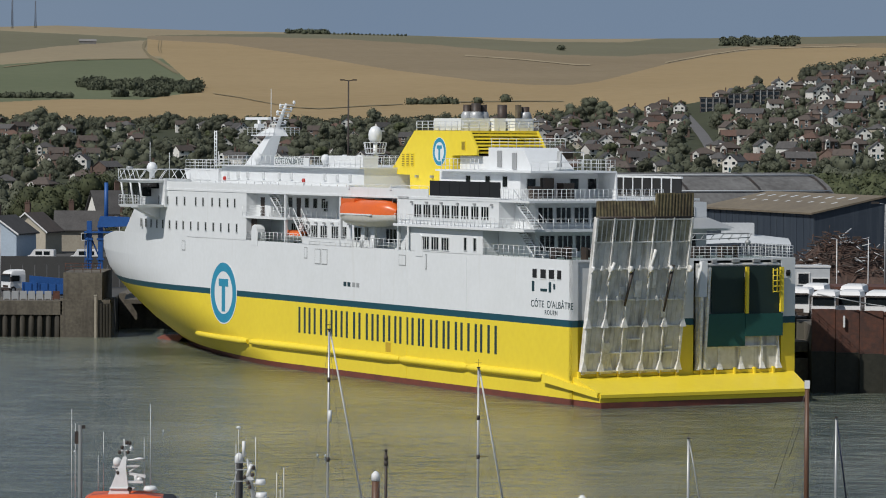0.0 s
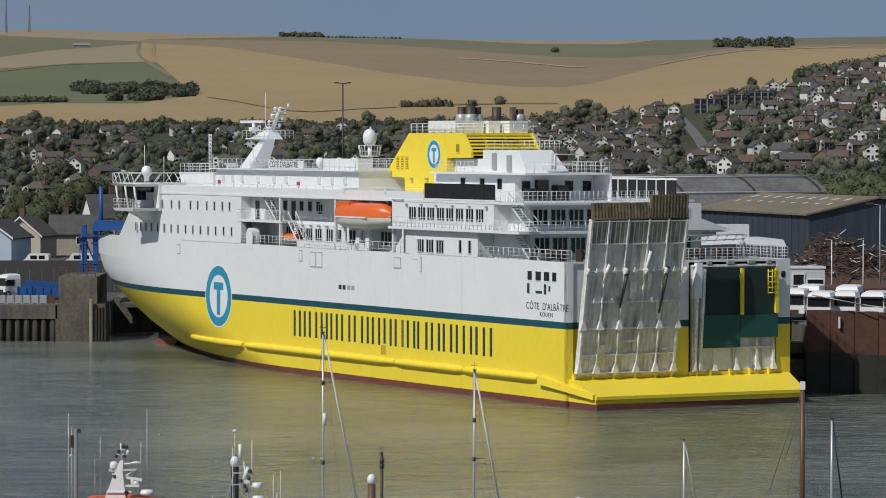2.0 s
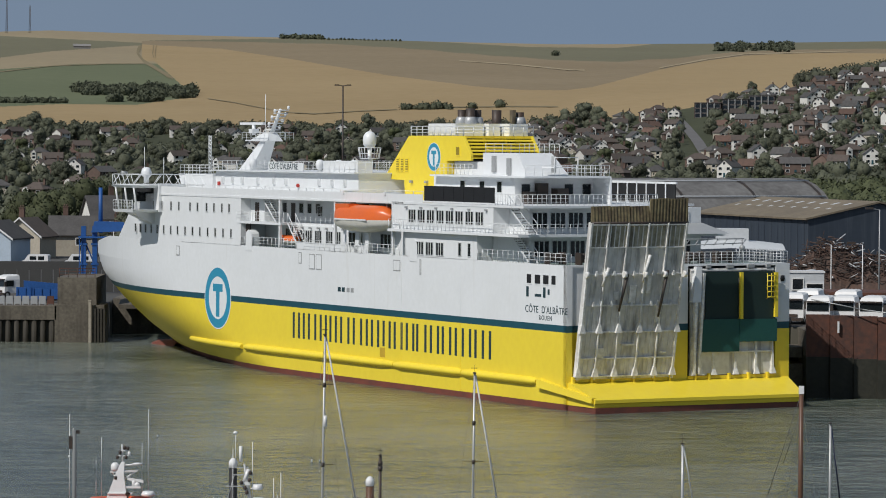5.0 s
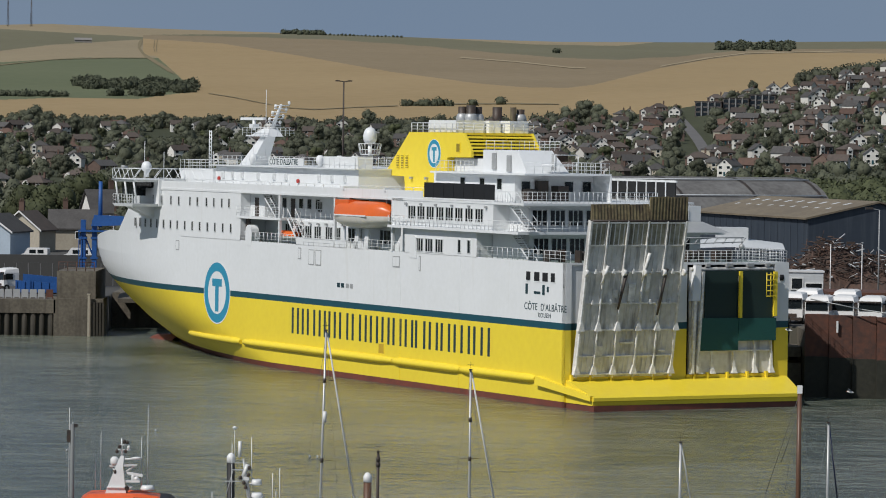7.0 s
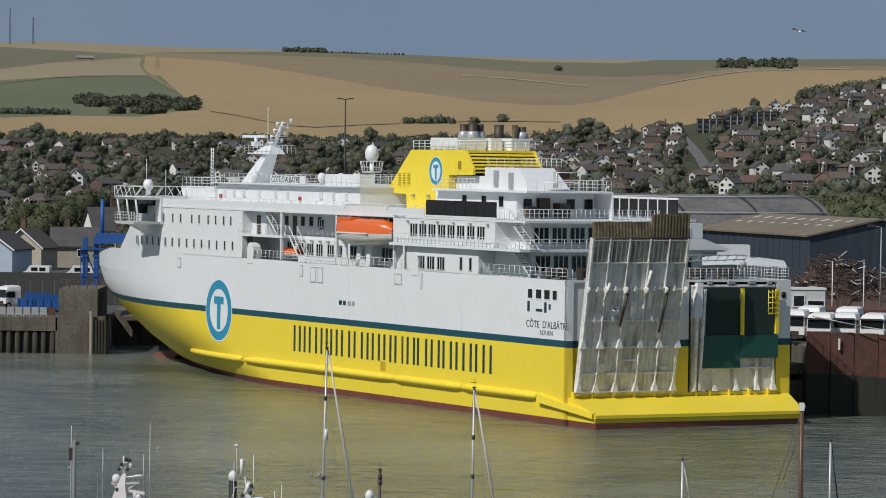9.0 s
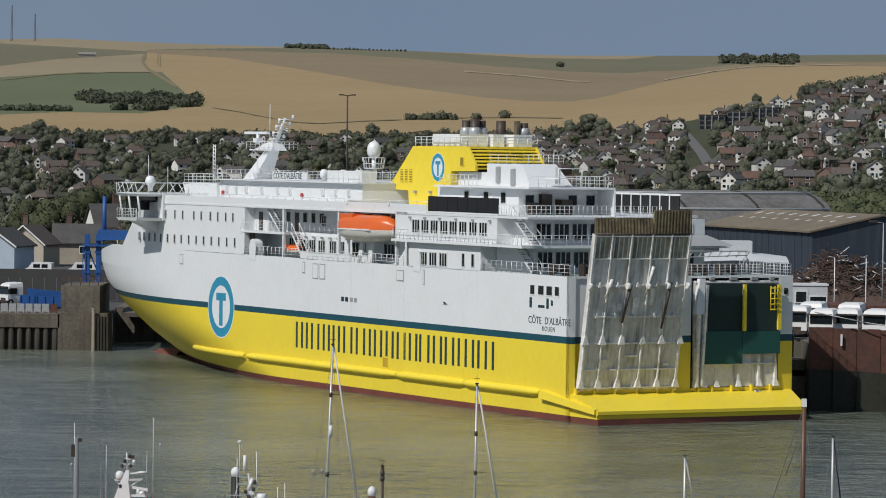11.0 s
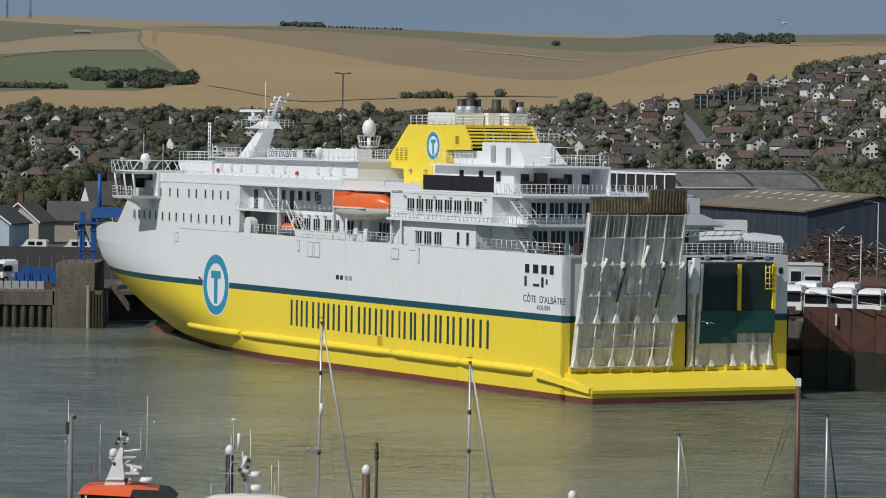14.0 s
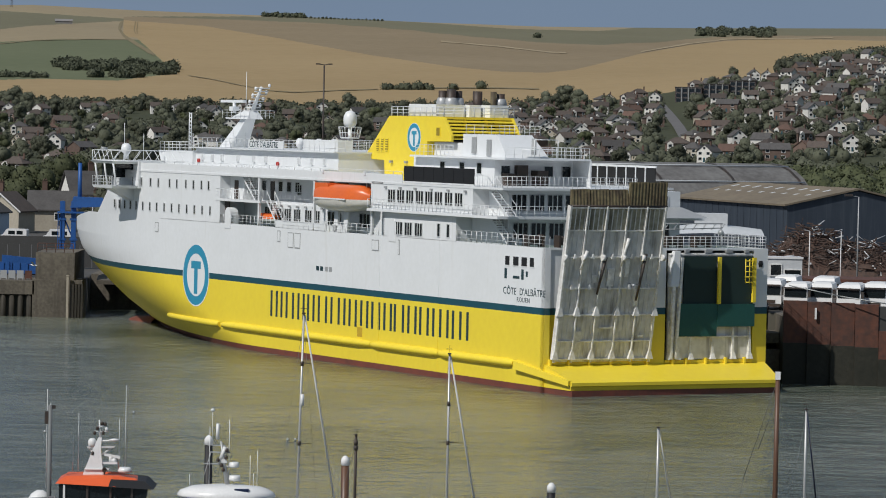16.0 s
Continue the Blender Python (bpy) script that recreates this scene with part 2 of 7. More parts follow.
def crop(x, y, z):
    """Which of LAND_MATS grows at a place."""
    if y < 760:
        return 6
    u, v = view_offset(x, y, z)
    if y < 1620 + 330 * lerp_table(u, EAST):
        return 5
    edge = -429 - (v - 76) * 1.15 if v < 139 else -524
    if u < edge:
        if v < lerp_table(u, GREEN_FOOT):
            return 0
        if v < lerp_table(u, GREEN_TOP):
            return 3
        if v < lerp_table(u, PALE_TOP):
            return 2
        return 4 if v < lerp_table(u, OLIVE_TOP) else 2
    if v < lerp_table(u, GOLD_TOP):
        return 0
    v += 1.2 * noise.noise((u * 0.02, v * 0.05, 3))
    return 1 if v < lerp_table(u, BROWN_TOP) else (2 if v - lerp_table(u, BROWN_TOP) > (u + 520) * 0.03 else 4)


def shore(x):
    """Where the quay's edge runs."""
    if x < -41:
        return 459.0
    if x < 37:
        return 366.0 + (37 - x) * 1.875
    return 366.0


def build_ground():
    ys = [300 + 4 * i for i in range(55)]
    while ys[-1] < 1600:
        ys.append(ys[-1] * 1.012)
    while ys[-1] < 4700:
        ys.append(ys[-1] * 1.0034)
    us = [-1000 + 2.9 * i for i in range(690)]
    shape = Shape()
    rows = []
    for y in ys:
        rows.append([])
        for u in us:
            x = u * y / F
            rows[-1].append((x, y, land(x, y) if y > shore(x) + 2 else -7.0))
    shape.grid(rows)
    n = len(us) - 1
    for j in range(len(ys) - 1):
        for k in range(n):
            a, b = rows[j][k], rows[j + 1][k + 1]
            mx, my, mz = (a[0] + b[0]) / 2, (a[1] + b[1]) / 2, (a[2] + b[2]) / 2
            shape.m[j * n + k] = 7 if mz < 0 else crop(mx, my, mz)
    # wide flanks out of sight, so that the land goes on
    for side in (-1, 1):
        edge = [r[0] if side < 0 else r[-1] for r in rows[55:]]
        shape.grid([[p, (side * 4500, p[1], p[2])] for p in edge], 5)
    return solid("ground", shape, LAND_MATS, "rolling farmland of wheat, stubble and pasture above a harbour town", "ground", kind="structure")


build_ground()


def place_at(u, v, y0=1640.0):
    """The spot on the hillside at pixel offset u, v in the camera's view."""
    y = y0
    while y < 3690 and view_offset(u * y / F, y, land(u * y / F, y))[1] < v:
        y += 3.0
    return Vector((u * y / F, y, land(u * y / F, y)))


TRACK = material("worn_field_edge", (0.23, 0.19, 0.115), 0.95, second=(0.17, 0.145, 0.09), scale=0.02, amount=0.8, fine=0.3, specular=0.1)
CHALK = material("chalky_headland", (0.34, 0.28, 0.185), 0.95, second=(0.28, 0.23, 0.15), scale=0.02, amount=0.8, fine=0.3, specular=0.1)


def field_edge(line, wide, mat, label):
    """A strip of rough ground along a boundary, laid on the slope."""
    g, rows = Shape(), []
    for (u0, v0), (u1, v1) in zip(line, line[1:]):
        for k in range(10):
            u, v = u0 + (u1 - u0) * k / 10, v0 + (v1 - v0) * k / 10
            h = wide * (0.5 + 0.35 * noise.noise((u * 0.08, v * 0.08, 5)))
            across = (h, 0) if abs(v1 - v0) > 1.5 * abs(u1 - u0) else (0, h)
            a, b = place_at(u - across[0], v - across[1]), place_at(u + across[0], v + across[1])
            rows.append([a + Vector((0, 0, 0.3)), b + Vector((0, 0, 0.3))])
    g.grid(rows, smooth=False)
    return solid("field_edge", g, mat, label, "field edge", kind="structure")


field_edge([(-408, 73), (-365, 67), (-317, 58), (-263, 49), (-220, 47), (-145, 52), (-65, 56)], 1.1, TRACK, "dark rough margin between the wheat fields")
field_edge([(6, 59.3), (54, 60.8), (140, 62.2), (220, 62)], 1.6, TRACK, "dark rough margin below the slope")
field_edge([(-503.5, 167), (-505.5, 152), (-502.7, 144)], 0.8, TRACK, "wheel track through the wheat")
field_edge([(-499, 167), (-501, 152), (-499.5, 144)], 0.8, TRACK, "wheel track through the wheat")
field_edge([(-778, 118), (-682, 129.5), (-585, 133.7), (-510, 134.5)], 1.2, TRACK, "rough grass margin above the pasture")
field_edge([(-527, 167), (-532, 152), (-521, 139), (-486, 118), (-467, 107)], 6.0, TRACK, "scrubby bank beside the wheat")
field_edge([(37, 142.6), (139, 136), (230, 127.4), (262, 126.7)], 1.8, CHALK, "pale chalky headland across the stubble")
field_edge([(391, 131.5), (471, 147), (541, 157), (750, 164)], 1.8, CHALK, "pale chalky headland above the wheat")


def water_material():
    m = bpy.data.materials.new("harbour_water")
    m.use_nodes = True
    n, l = m.node_tree.nodes, m.node_tree.links
    b = n["Principled BSDF"]
    b.inputs["Roughness"].default_value, b.inputs["IOR"].default_value = 0.13, 1.33
    tc = n.new("ShaderNodeTexCoord")
    big = n.new("ShaderNodeTexNoise")
    big.inputs["Scale"].default_value, big.inputs["Detail"].default_value = 0.03, 4
    l.new(tc.outputs["Object"], big.inputs["Vector"])
    mix = n.new("ShaderNodeMix")
    mix.data_type = "RGBA"
    mix.inputs["A"].default_value, mix.inputs["B"].default_value = (0.064, 0.082, 0.064, 1), (0.158, 0.172, 0.138, 1)
    mr = n.new("ShaderNodeMapRange")
    mr.inputs["From Min"].default_value, mr.inputs["From Max"].default_value = 0.35, 0.65
    l.new(big.outputs["Fac"], mr.inputs["Value"])
    # streaky noise puts the ripples' light and dark into the water colour
    ripple_tone_map = n.new("ShaderNodeMapping")
    ripple_tone_map.inputs["Scale"].default_value = (0.22, 0.5, 0.5)
    l.new(tc.outputs["Object"], ripple_tone_map.inputs["Vector"])
    ripple_tone = n.new("ShaderNodeTexNoise")
    ripple_tone.inputs["Scale"].default_value, ripple_tone.inputs["Detail"].default_value = 1.0, 6
    l.new(ripple_tone_map.outputs[0], ripple_tone.inputs["Vector"])
    ms = n.new("ShaderNodeMapRange")
    ms.inputs["From Min"].default_value, ms.inputs["From Max"].default_value = 0.35, 0.65
    ms.inputs["To Min"].default_value, ms.inputs["To Max"].default_value = -0.45, 0.45
    l.new(ripple_tone.outputs["Fac"], ms.inputs["Value"])
    both = n.new("ShaderNodeMath")
    both.operation, both.use_clamp = "ADD", True
    l.new(mr.outputs[0], both.inputs[0])
    l.new(ms.outputs[0], both.inputs[1])
    l.new(both.outputs[0], mix.inputs["Factor"])
    l.new(mix.outputs["Result"], b.inputs["Base Color"])
    heights = []
    for sc, sx in ((0.42, 0.8), (1.5, 0.7), (0.07, 0.4)):
        mp = n.new("ShaderNodeMapping")
        mp.inputs["Scale"].default_value = (sc * sx, sc, sc)
        l.new(tc.outputs["Object"], mp.inputs["Vector"])
        t = n.new("ShaderNodeTexNoise")
        t.inputs["Scale"].default_value, t.inputs["Detail"].default_value = 1.0, 5
        l.new(mp.outputs[0], t.inputs["Vector"])
        heights.append(t.outputs["Fac"])
    a1 = n.new("ShaderNodeMath")
    a1.operation = "MULTIPLY_ADD"
    l.new(heights[1], a1.inputs[0])
    a1.inputs[1].default_value = 0.62
    l.new(heights[0], a1.inputs[2])
    a2 = n.new("ShaderNodeMath")
    a2.operation = "MULTIPLY_ADD"
    l.new(heights[2], a2.inputs[0])
    a2.inputs[1].default_value = 1.6
    l.new(a1.outputs[0], a2.inputs[2])
    bp = n.new("ShaderNodeBump")
    bp.inputs["Strength"].default_value, bp.inputs["Distance"].default_value = 1.0, 0.4
    l.new(a2.outputs[0], bp.inputs["Height"])
    l.new(bp.outputs[0], b.inputs["Normal"])
    return m


WATER = water_material()
sea = Shape()
sea.grid([[(x, y, -0.1) for x in (-4000, -400, -80, 80, 400, 4000)] for y in (-3000, -300, 60, 250, 480)], smooth=False)
solid("water", sea, WATER, "rippled grey-green harbour water", "water", kind="structure")


# ---- ferry ----
B = 12.1
SHIP = pose(22.492, 349.719, 0, 0, 0, 28.081)
ferry = thing("ferry", SHIP, "white and yellow car ferry with a raised rusty stern ramp", "ship")
STEM = ((-1.5, 107.0), (-0.8, 109.5), (0.3, 113.5), (0.9, 115.8), (2.6, 122.0), (4.9, 128.3), (6.5, 131.5), (8.5, 135.4), (10.6, 137.2), (13.2, 137.4), (19, 137.4))
SHOULDER = ((-1.5, 56.0), (0.3, 60.0), (2.6, 70.0), (6.5, 84.0), (9, 88.0), (19, 88.0))


def half(y, z):
    """Half breadth of the hull."""
    a, e = lerp_table(z, SHOULDER), lerp_table(z, STEM)
    if y <= a:
        return B
    s = min(1.0, (y - a) / (e - a))
    return max(0.0, B * (1 - s ** lerp_table(z, ((0, 1.55), (7, 1.95), (13, 2.0)))))


def hull_band(name, levels, mat, label, y_top=None, back=0.0):
    """A closed belt of the hull's skin between heights."""
    shape = Shape()
    for side in (-1, 1):
        rows = []
        for z in levels:
            a, e = lerp_table(z, SHOULDER), lerp_table(z, STEM)
            ys = [back + (a - back) * i / 14 for i in range(15)] + [a + (e - a) * (i / 30) for i in range(1, 31)]
            row = [(side * half(y, z), y, z) for y in ys]
            rows.append(row if side > 0 else row[::-1])
        shape.grid(rows)
    return part(name, shape, mat, ferry, label)


hull_band("boot_topping", [-1.5, -0.8, 0.0, 0.45], RED_BOOT, "dull red waterline paint")
hull_band("lower_hull", [0.45, 1.2, 2.6, 4.2, 5.6, 7.0], YELLOW, "glossy yellow hull paint")
hull_band("hull_stripe", [7.0, 7.3, 7.63], TEAL, "dark teal stripe")
hull_band("upper_hull", [7.63, 8.5, 9.5, 10.6], WHITE, "white painted hull")

# above 10.6 the forecastle's edge rises towards the house
top = Shape()
for side in (-1, 1):
    rows = []
    for k in range(5):
        row = []
        for i in range(46):
            y = 137.3 * i / 45
            zt = lerp_table(y, ((0, 13.14), (112, 13.14), (119, 12.6), (137.4, 11.3)))
            z = 10.6 + (zt - 10.6) * k / 4
            row.append((side * half(y, 10.6 + (z - 10.6)), y, z))
        rows.append(row if side > 0 else row[::-1])
    top.grid(rows)
part("forecastle_side", top, WHITE, ferry)
deck = Shape()
deck.grid([[(s * (half(y, 11) - 0.15), y, lerp_table(y, ((0, 13.06), (108, 13.06), (112, 11.6), (137.4, 10.7)))) for s in (-1, 1)] for y in (0, 20, 40, 60, 80, 90, 100, 108, 112, 118, 124, 130, 134, 137)], smooth=False)
part("main_deck", deck, DECK, ferry, "green-grey deck")

# stern wall with its two openings, port closed by the raised ramp
LOW, HIGH = 2.55, 12.95
stern = Shape()
for x0, x1, z0, z1 in ((-B, -11.5, LOW, 13.14), (-0.87, 0.87, LOW, 13.14), (10.55, B, LOW, 13.14), (-11.5, -0.87, HIGH, 13.14), (0.87, 10.55, HIGH, 13.14)):
    for a, b, mi in ((LOW, 7.0, 0), (7.0, 7.63, 1), (7.63, 13.14, 2)):
        lo, hi = max(a, z0), min(b, z1)
        if hi > lo:
            stern.box(x0, x1, 0.0, 0.6, lo, hi, mi)
stern.box(-B, B, 0.0, 0.6, 0.45, LOW, 0)
stern.box(-B, B, 0.0, 0.6, -1.2, 0.45, 3)
part("stern_wall", stern, (YELLOW, TEAL, WHITE, RED_BOOT), ferry, "yellow and white stern with two vehicle openings")
part("ramp_recess", Shape().box(-11.5, -0.87, 0.15, 0.55, LOW, 7.0, 0).box(-11.5, -0.87, 0.15, 0.55, 7.0, 7.63, 1).box(-11.5, -0.87, 0.15, 0.55, 7.63, HIGH, 2), (YELLOW, TEAL, WHITE), ferry)
inner = Shape()
inner.box(-11.6, 11.6, 14, 14.2, 2.4, 13.0).box(-11.6, 11.6, 0.6, 14, 2.4, 2.5).box(-0.6, 0.6, 0.6, 14, 2.5, 13.0)
part("vehicle_deck", inner, SOOT, ferry, "dark vehicle deck")
plat = Shape()
PLAT = [(0.0, 2.45), (-4.6, 1.30), (-5.0, 1.15), (-5.0, 0.85), (-4.85, 0.75), (-4.8, 0.42), (0, 0.42)]
plat.hexa([(-11.95, y, z) for y, z in PLAT], [(12.0 + 0.28 * y, y * 0.96, z) for y, z in PLAT])
plat.hexa([(-11.9, y, z) for y, z in ((-4.95, 0.42), (0, 0.42), (0, -1.0), (-4.9, -1.0))], [(12.0 + 0.26 * y, y * 0.9, z) for y, z in ((-4.95, 0.42), (0, 0.42), (0, -1.0), (-4.9, -1.0))], 1)
plat.hexa([(-B - 0.5, 4.8, 1.8), (-B + 0.2, 4.8, 1.8), (-11.7, -4.6, 0.85), (-12.25, -4.8, 0.85)], [(-B - 0.4, 4.8, 2.55), (-B + 0.2, 4.8, 2.6), (-11.7, -4.6, 1.35), (-12.2, -4.8, 1.3)])
part("stern_platform", plat, (YELLOW, RED_BOOT), ferry, "yellow ledge below the stern openings")


# superstructure walls
def wall(name, x0, x1, y0, y1, z0, z1, mat=WHITE, label=""):
    return part(name, Shape().box(x0, x1, y0, y1, z0, z1), mat, ferry, label)


front = Shape()
for z0, z1, e0, e1 in ((13.06, 15.7, 107.5, 103.0), (15.7, 18.3, 103.0, 98.5)):
    def ring(e, z):
        pts = [(-B, 70.0, z)] + [(-half(y, 13), y, z) for y in (80, 88, 92, 95, e)]
        return pts + [(-p[0], p[1], p[2]) for p in reversed(pts)]
    front.hexa(ring(e0, z0), ring(e1, z1))
part("forward_house", front, WHITE, ferry)
# level A
wall("side_wall", -B, -11.8, 17.1, 32.0, 13.06, 15.5)
wall("inner_wall", -10.6, -10.4, 32.0, 60.0, 13.06, 15.5)
wall("inner_wall", -9.2, -9.0, 60.0, 70.0, 13.06, 15.5)
wall("end_wall", -10.6, -9.0, 60.0, 60.2, 13.06, 15.5)
wall("end_wall", -B, -9.0, 31.8, 32.0, 13.06, 15.5)
wall("centre_house", -9.0, 9.5, 17.0, 70.0, 13.06, 18.2)
wall("aft_house", -10.4, 8.5, 10.0, 17.0, 13.06, 18.2)
wall("end_wall", -11.8, -9.0, 17.1, 17.3, 13.06, 15.5)
wall("end_wall", -11.8, -8.9, 17.0, 17.1, 15.3, 15.5)
# level B
wall("side_wall", -B, -11.8, 13.9, 34.5, 15.75, 18.2)
wall("end_wall", -11.8, -9.0, 34.3, 34.5, 15.75, 18.2)
wall("end_wall", -11.8, -9.0, 13.9, 14.1, 15.75, 18.2)
# decks
wall("boat_deck", -B - 0.6, 10.0, 8.0, 34.5, 15.5, 15.75, label="white deck edge")
wall("boat_deck", -10.4, 10.0, 34.5, 60.0, 15.5, 15.75)
wall("boat_deck", -B - 0.05, 10.0, 60.0, 71.0, 15.5, 15.75)
wall("sun_deck", -B - 0.05, 2.6, 8.0, 17.0, 18.2, 18.42, label="white deck edge")
wall("sun_deck", -B - 0.05, B, 17.0, 93.0, 18.2, 18.42)
# level C
wall("bridge_house", -8.6, 8.6, 49.0, 84.0, 18.42, 21.0)
part("bridge_front", Shape().hexa([(-9, 84, 18.42), (9, 84, 18.42), (9, 92, 18.42), (-9, 92, 18.42)], [(-9, 84, 20.6), (9, 84, 20.6), (9, 93.2, 20.6), (-9, 93.2, 20.6)]), WHITE, ferry)
wall("bridge_roof", -9.2, 9.2, 48.8, 84.5, 21.0, 21.12)
FX, FR, FY = 4.8, 3.2, 36.85
fun = Shape()
fun.prism([(50.7, 20.5), (46.1, 20.4), (45.9, 18.42), (FY, 18.42), (FY, 24.96), (45.1, 24.96)], 0, -FX, FR)
funnel = part("funnel", fun, YELLOW, ferry, "yellow funnel casing")
# darkened yellow paints the shade inside the vent frames
VENT_DARK = material("shaded_louvre", (0.30, 0.22, 0.02), 0.6)
for k in range(3):
    y = 47.5 - 1.0 * k
    part("vent", Shape().box(-FX - 0.05, -FX, y - 0.36, y + 0.36, 21.2, 22.65).box(-FX - 0.07, -FX, y - 0.27, y + 0.27, 21.3, 22.55, 1), (YELLOW, VENT_DARK), funnel)
    for j in range(5):
        part("vent_slat", Shape().box(-FX - 0.1, -FX - 0.06, y - 0.27, y + 0.27, 21.36 + 0.25 * j, 21.46 + 0.25 * j), YELLOW, funnel)
CHEEK = [(FY, 24.96), (33.4, 24.96), (31.75, 23.1), (31.75, 22.5), (FY, 22.45)]
part("funnel_cheek", Shape().prism(CHEEK, 0, -FX, -FX + 0.25), YELLOW, funnel)
part("funnel_cheek", Shape().prism(CHEEK, 0, FR - 0.25, FR), YELLOW, funnel)
part("funnel_top", Shape().box(-FX + 0.25, FR - 0.25, 33.4, FY, 24.82, 24.96).box(-FX + 0.25, FR - 0.25, 33.3, 33.55, 24.7, 24.82), YELLOW, funnel)
part("back_plate", Shape().box(-FX + 0.25, FR - 0.25, FY - 0.08, FY - 0.02, 22.5, 24.82).box(-FX + 0.25, FR - 0.25, 31.9, FY - 0.08, 22.42, 22.5), SOOT, funnel, "dark plate behind the louvres")
for k in range(6):
    z = 22.75 + 0.34 * k
    y = 31.9 + max(0.0, z - 23.1) * 0.88
    part("louvre", Shape().prism([(y - 0.12, z - 0.06), (y + 0.32, z + 0.1), (y + 0.32, z + 0.17), (y - 0.12, z + 0.03)], 0, -FX + 0.2, FR - 0.2), YELLOW, funnel)
for x in (-2.4, 0.0, 1.6):
    part("louvre_post", Shape().hexa([(x - 0.07, 31.9, 22.5), (x + 0.07, 31.9, 22.5), (x + 0.07, 32.3, 22.5), (x - 0.07, 32.3, 22.5)], [(x - 0.07, 33.5, 24.8), (x + 0.07, 33.5, 24.8), (x + 0.07, 33.9, 24.8), (x - 0.07, 33.9, 24.8)]), YELLOW, funnel)
part("vent", Shape().box(-FX - 0.06, -FX, 34.05, 34.9, 22.95, 23.95).box(-FX - 0.08, -FX - 0.06, 34.15, 34.8, 23.05, 23.85, 1), (YELLOW, VENT_DARK), funnel)
for y in (44.3, 41.0, 38.6):
    part("flood_lamp", Shape().box(-FX - 0.3, -FX, y - 0.18, y + 0.18, 20.15, 20.4), STEEL, funnel)
wall("funnel_deck_house", -4.0, 3.0, 28.6, FY - 0.1, 21.1, 22.4)
for x0, x1, y0, y1 in ((-4.2, -0.9, 36.2, 42.0), (-0.7, 0.6, 35.6, 38.2), (0.9, 3.0, 34.2, 38.6)):
    part("uptake_box", Shape().box(x0, x1, y0, y1, 24.96, 26.2), WHITE, ferry)
for x, y, r, h, dark in ((-2.2, 38.6, 0.42, 27.6, 0), (-1.5, 38.0, 0.5, 27.75, 0), (-0.6, 38.2, 0.42, 27.6, 0), (1.3, 37.6, 0.5, 27.6, 1), (3.1, 37.5, 0.32, 27.6, 2), (4.0, 37.6, 0.42, 27.4, 0)):
    pipe = Shape().tube((x, y, 24.96), (x, y, h), r, n=12)
    if dark == 0:
        pipe.lathe((x, y, 25.9), [(r + 0.12, 0), (r + 0.22, 0.5), (r + 0.1, 0.9), (r, 1.0)], 12, 1)
    part("exhaust_pipe", pipe, ((SOOT, STEEL) if dark < 2 else (RAMP_RUST, STEEL)), ferry)
casing = Shape()
casing.hexa([(-5.2, 19.7, 21.1), (-0.5, 19.7, 21.1), (-0.6, 28.6, 21.1), (-5.2, 28.6, 21.1)], [(-5.2, 21.6, 23.3), (-1.4, 21.6, 23.3), (-1.4, 28.6, 23.3), (-5.2, 28.6, 23.3)])
part("aft_casing", casing, WHITE, ferry)
wall("upper_deck_slab", -7.2, 2.4, 16.6, 36.0, 20.92, 21.1)
wall("upper_deck_house", -6.4, 3.4, 20.0, 36.6, 18.42, 20.92)
wall("upper_deck_bulwark", 2.3, 2.45, 16.6, 24.0, 18.42, 20.92)
glass_screen = Shape()
for i in range(7):
    y = 13.8 + i * 2.03
    glass_screen.box(-B + 0.02, -B + 0.1, y, y + 1.97, 18.6, 20.06)
glass_screen.box(-B, -B + 0.13, 13.7, 28.1, 18.45, 18.6, 1)
part("windbreak", glass_screen, (BLACK, WHITE), ferry, "black windbreak panels")
far_screen = Shape()
for i in range(9):
    y = 20.4 + i * 1.85
    far_screen.box(B - 0.1, B, y, y + 1.7, 18.6, 20.3)
    far_screen.box(B - 0.16, B + 0.02, y + 1.7, y + 1.85, 18.42, 20.5, 1)
far_screen.box(B - 0.16, B + 0.02, 20.2, 37.1, 20.3, 20.5, 1)
part("windbreak", far_screen, (BLACK, WHITE), ferry, "black windbreak panels in a white frame")

# side logo and marks
def flat_ring(shape, y, z, r0, r1, x, thick, mat, n=48):
    turn = [2 * math.pi * k / n for k in range(n)]
    def loop(r, d):
        return [(x - d, y + r * math.cos(t), z + r * math.sin(t)) for t in turn]
    shape.grid([loop(r1, 0), loop(r1, thick), loop(r0, thick), loop(r0, 0)], mat, False, closed=True)


def emblem(parent, y, z, r, x):
    g = Shape()
    flat_ring(g, y, z, 0.001, 0.72 * r, x, 0.010, 0)
    flat_ring(g, y, z, 0.68 * r, 0.96 * r, x, 0.016, 1)
    flat_ring(g, y, z, 0.96 * r, r, x, 0.013, 0)
    g.box(x - 0.022, x - 0.008, y - 0.36 * r, y + 0.36 * r, z + 0.2 * r, z + 0.44 * r, 1)
    g.box(x - 0.022, x - 0.008, y - 0.13 * r, y + 0.13 * r, z - 0.6 * r, z + 0.2 * r, 1)
    return part("emblem", g, (WHITE, LOGO_BLUE), parent, "blue ring emblem on white")


emblem(ferry, 75.8, 7.25, 3.42, -B)
emblem(funnel, 39.65, 22.82, 1.45, -FX)
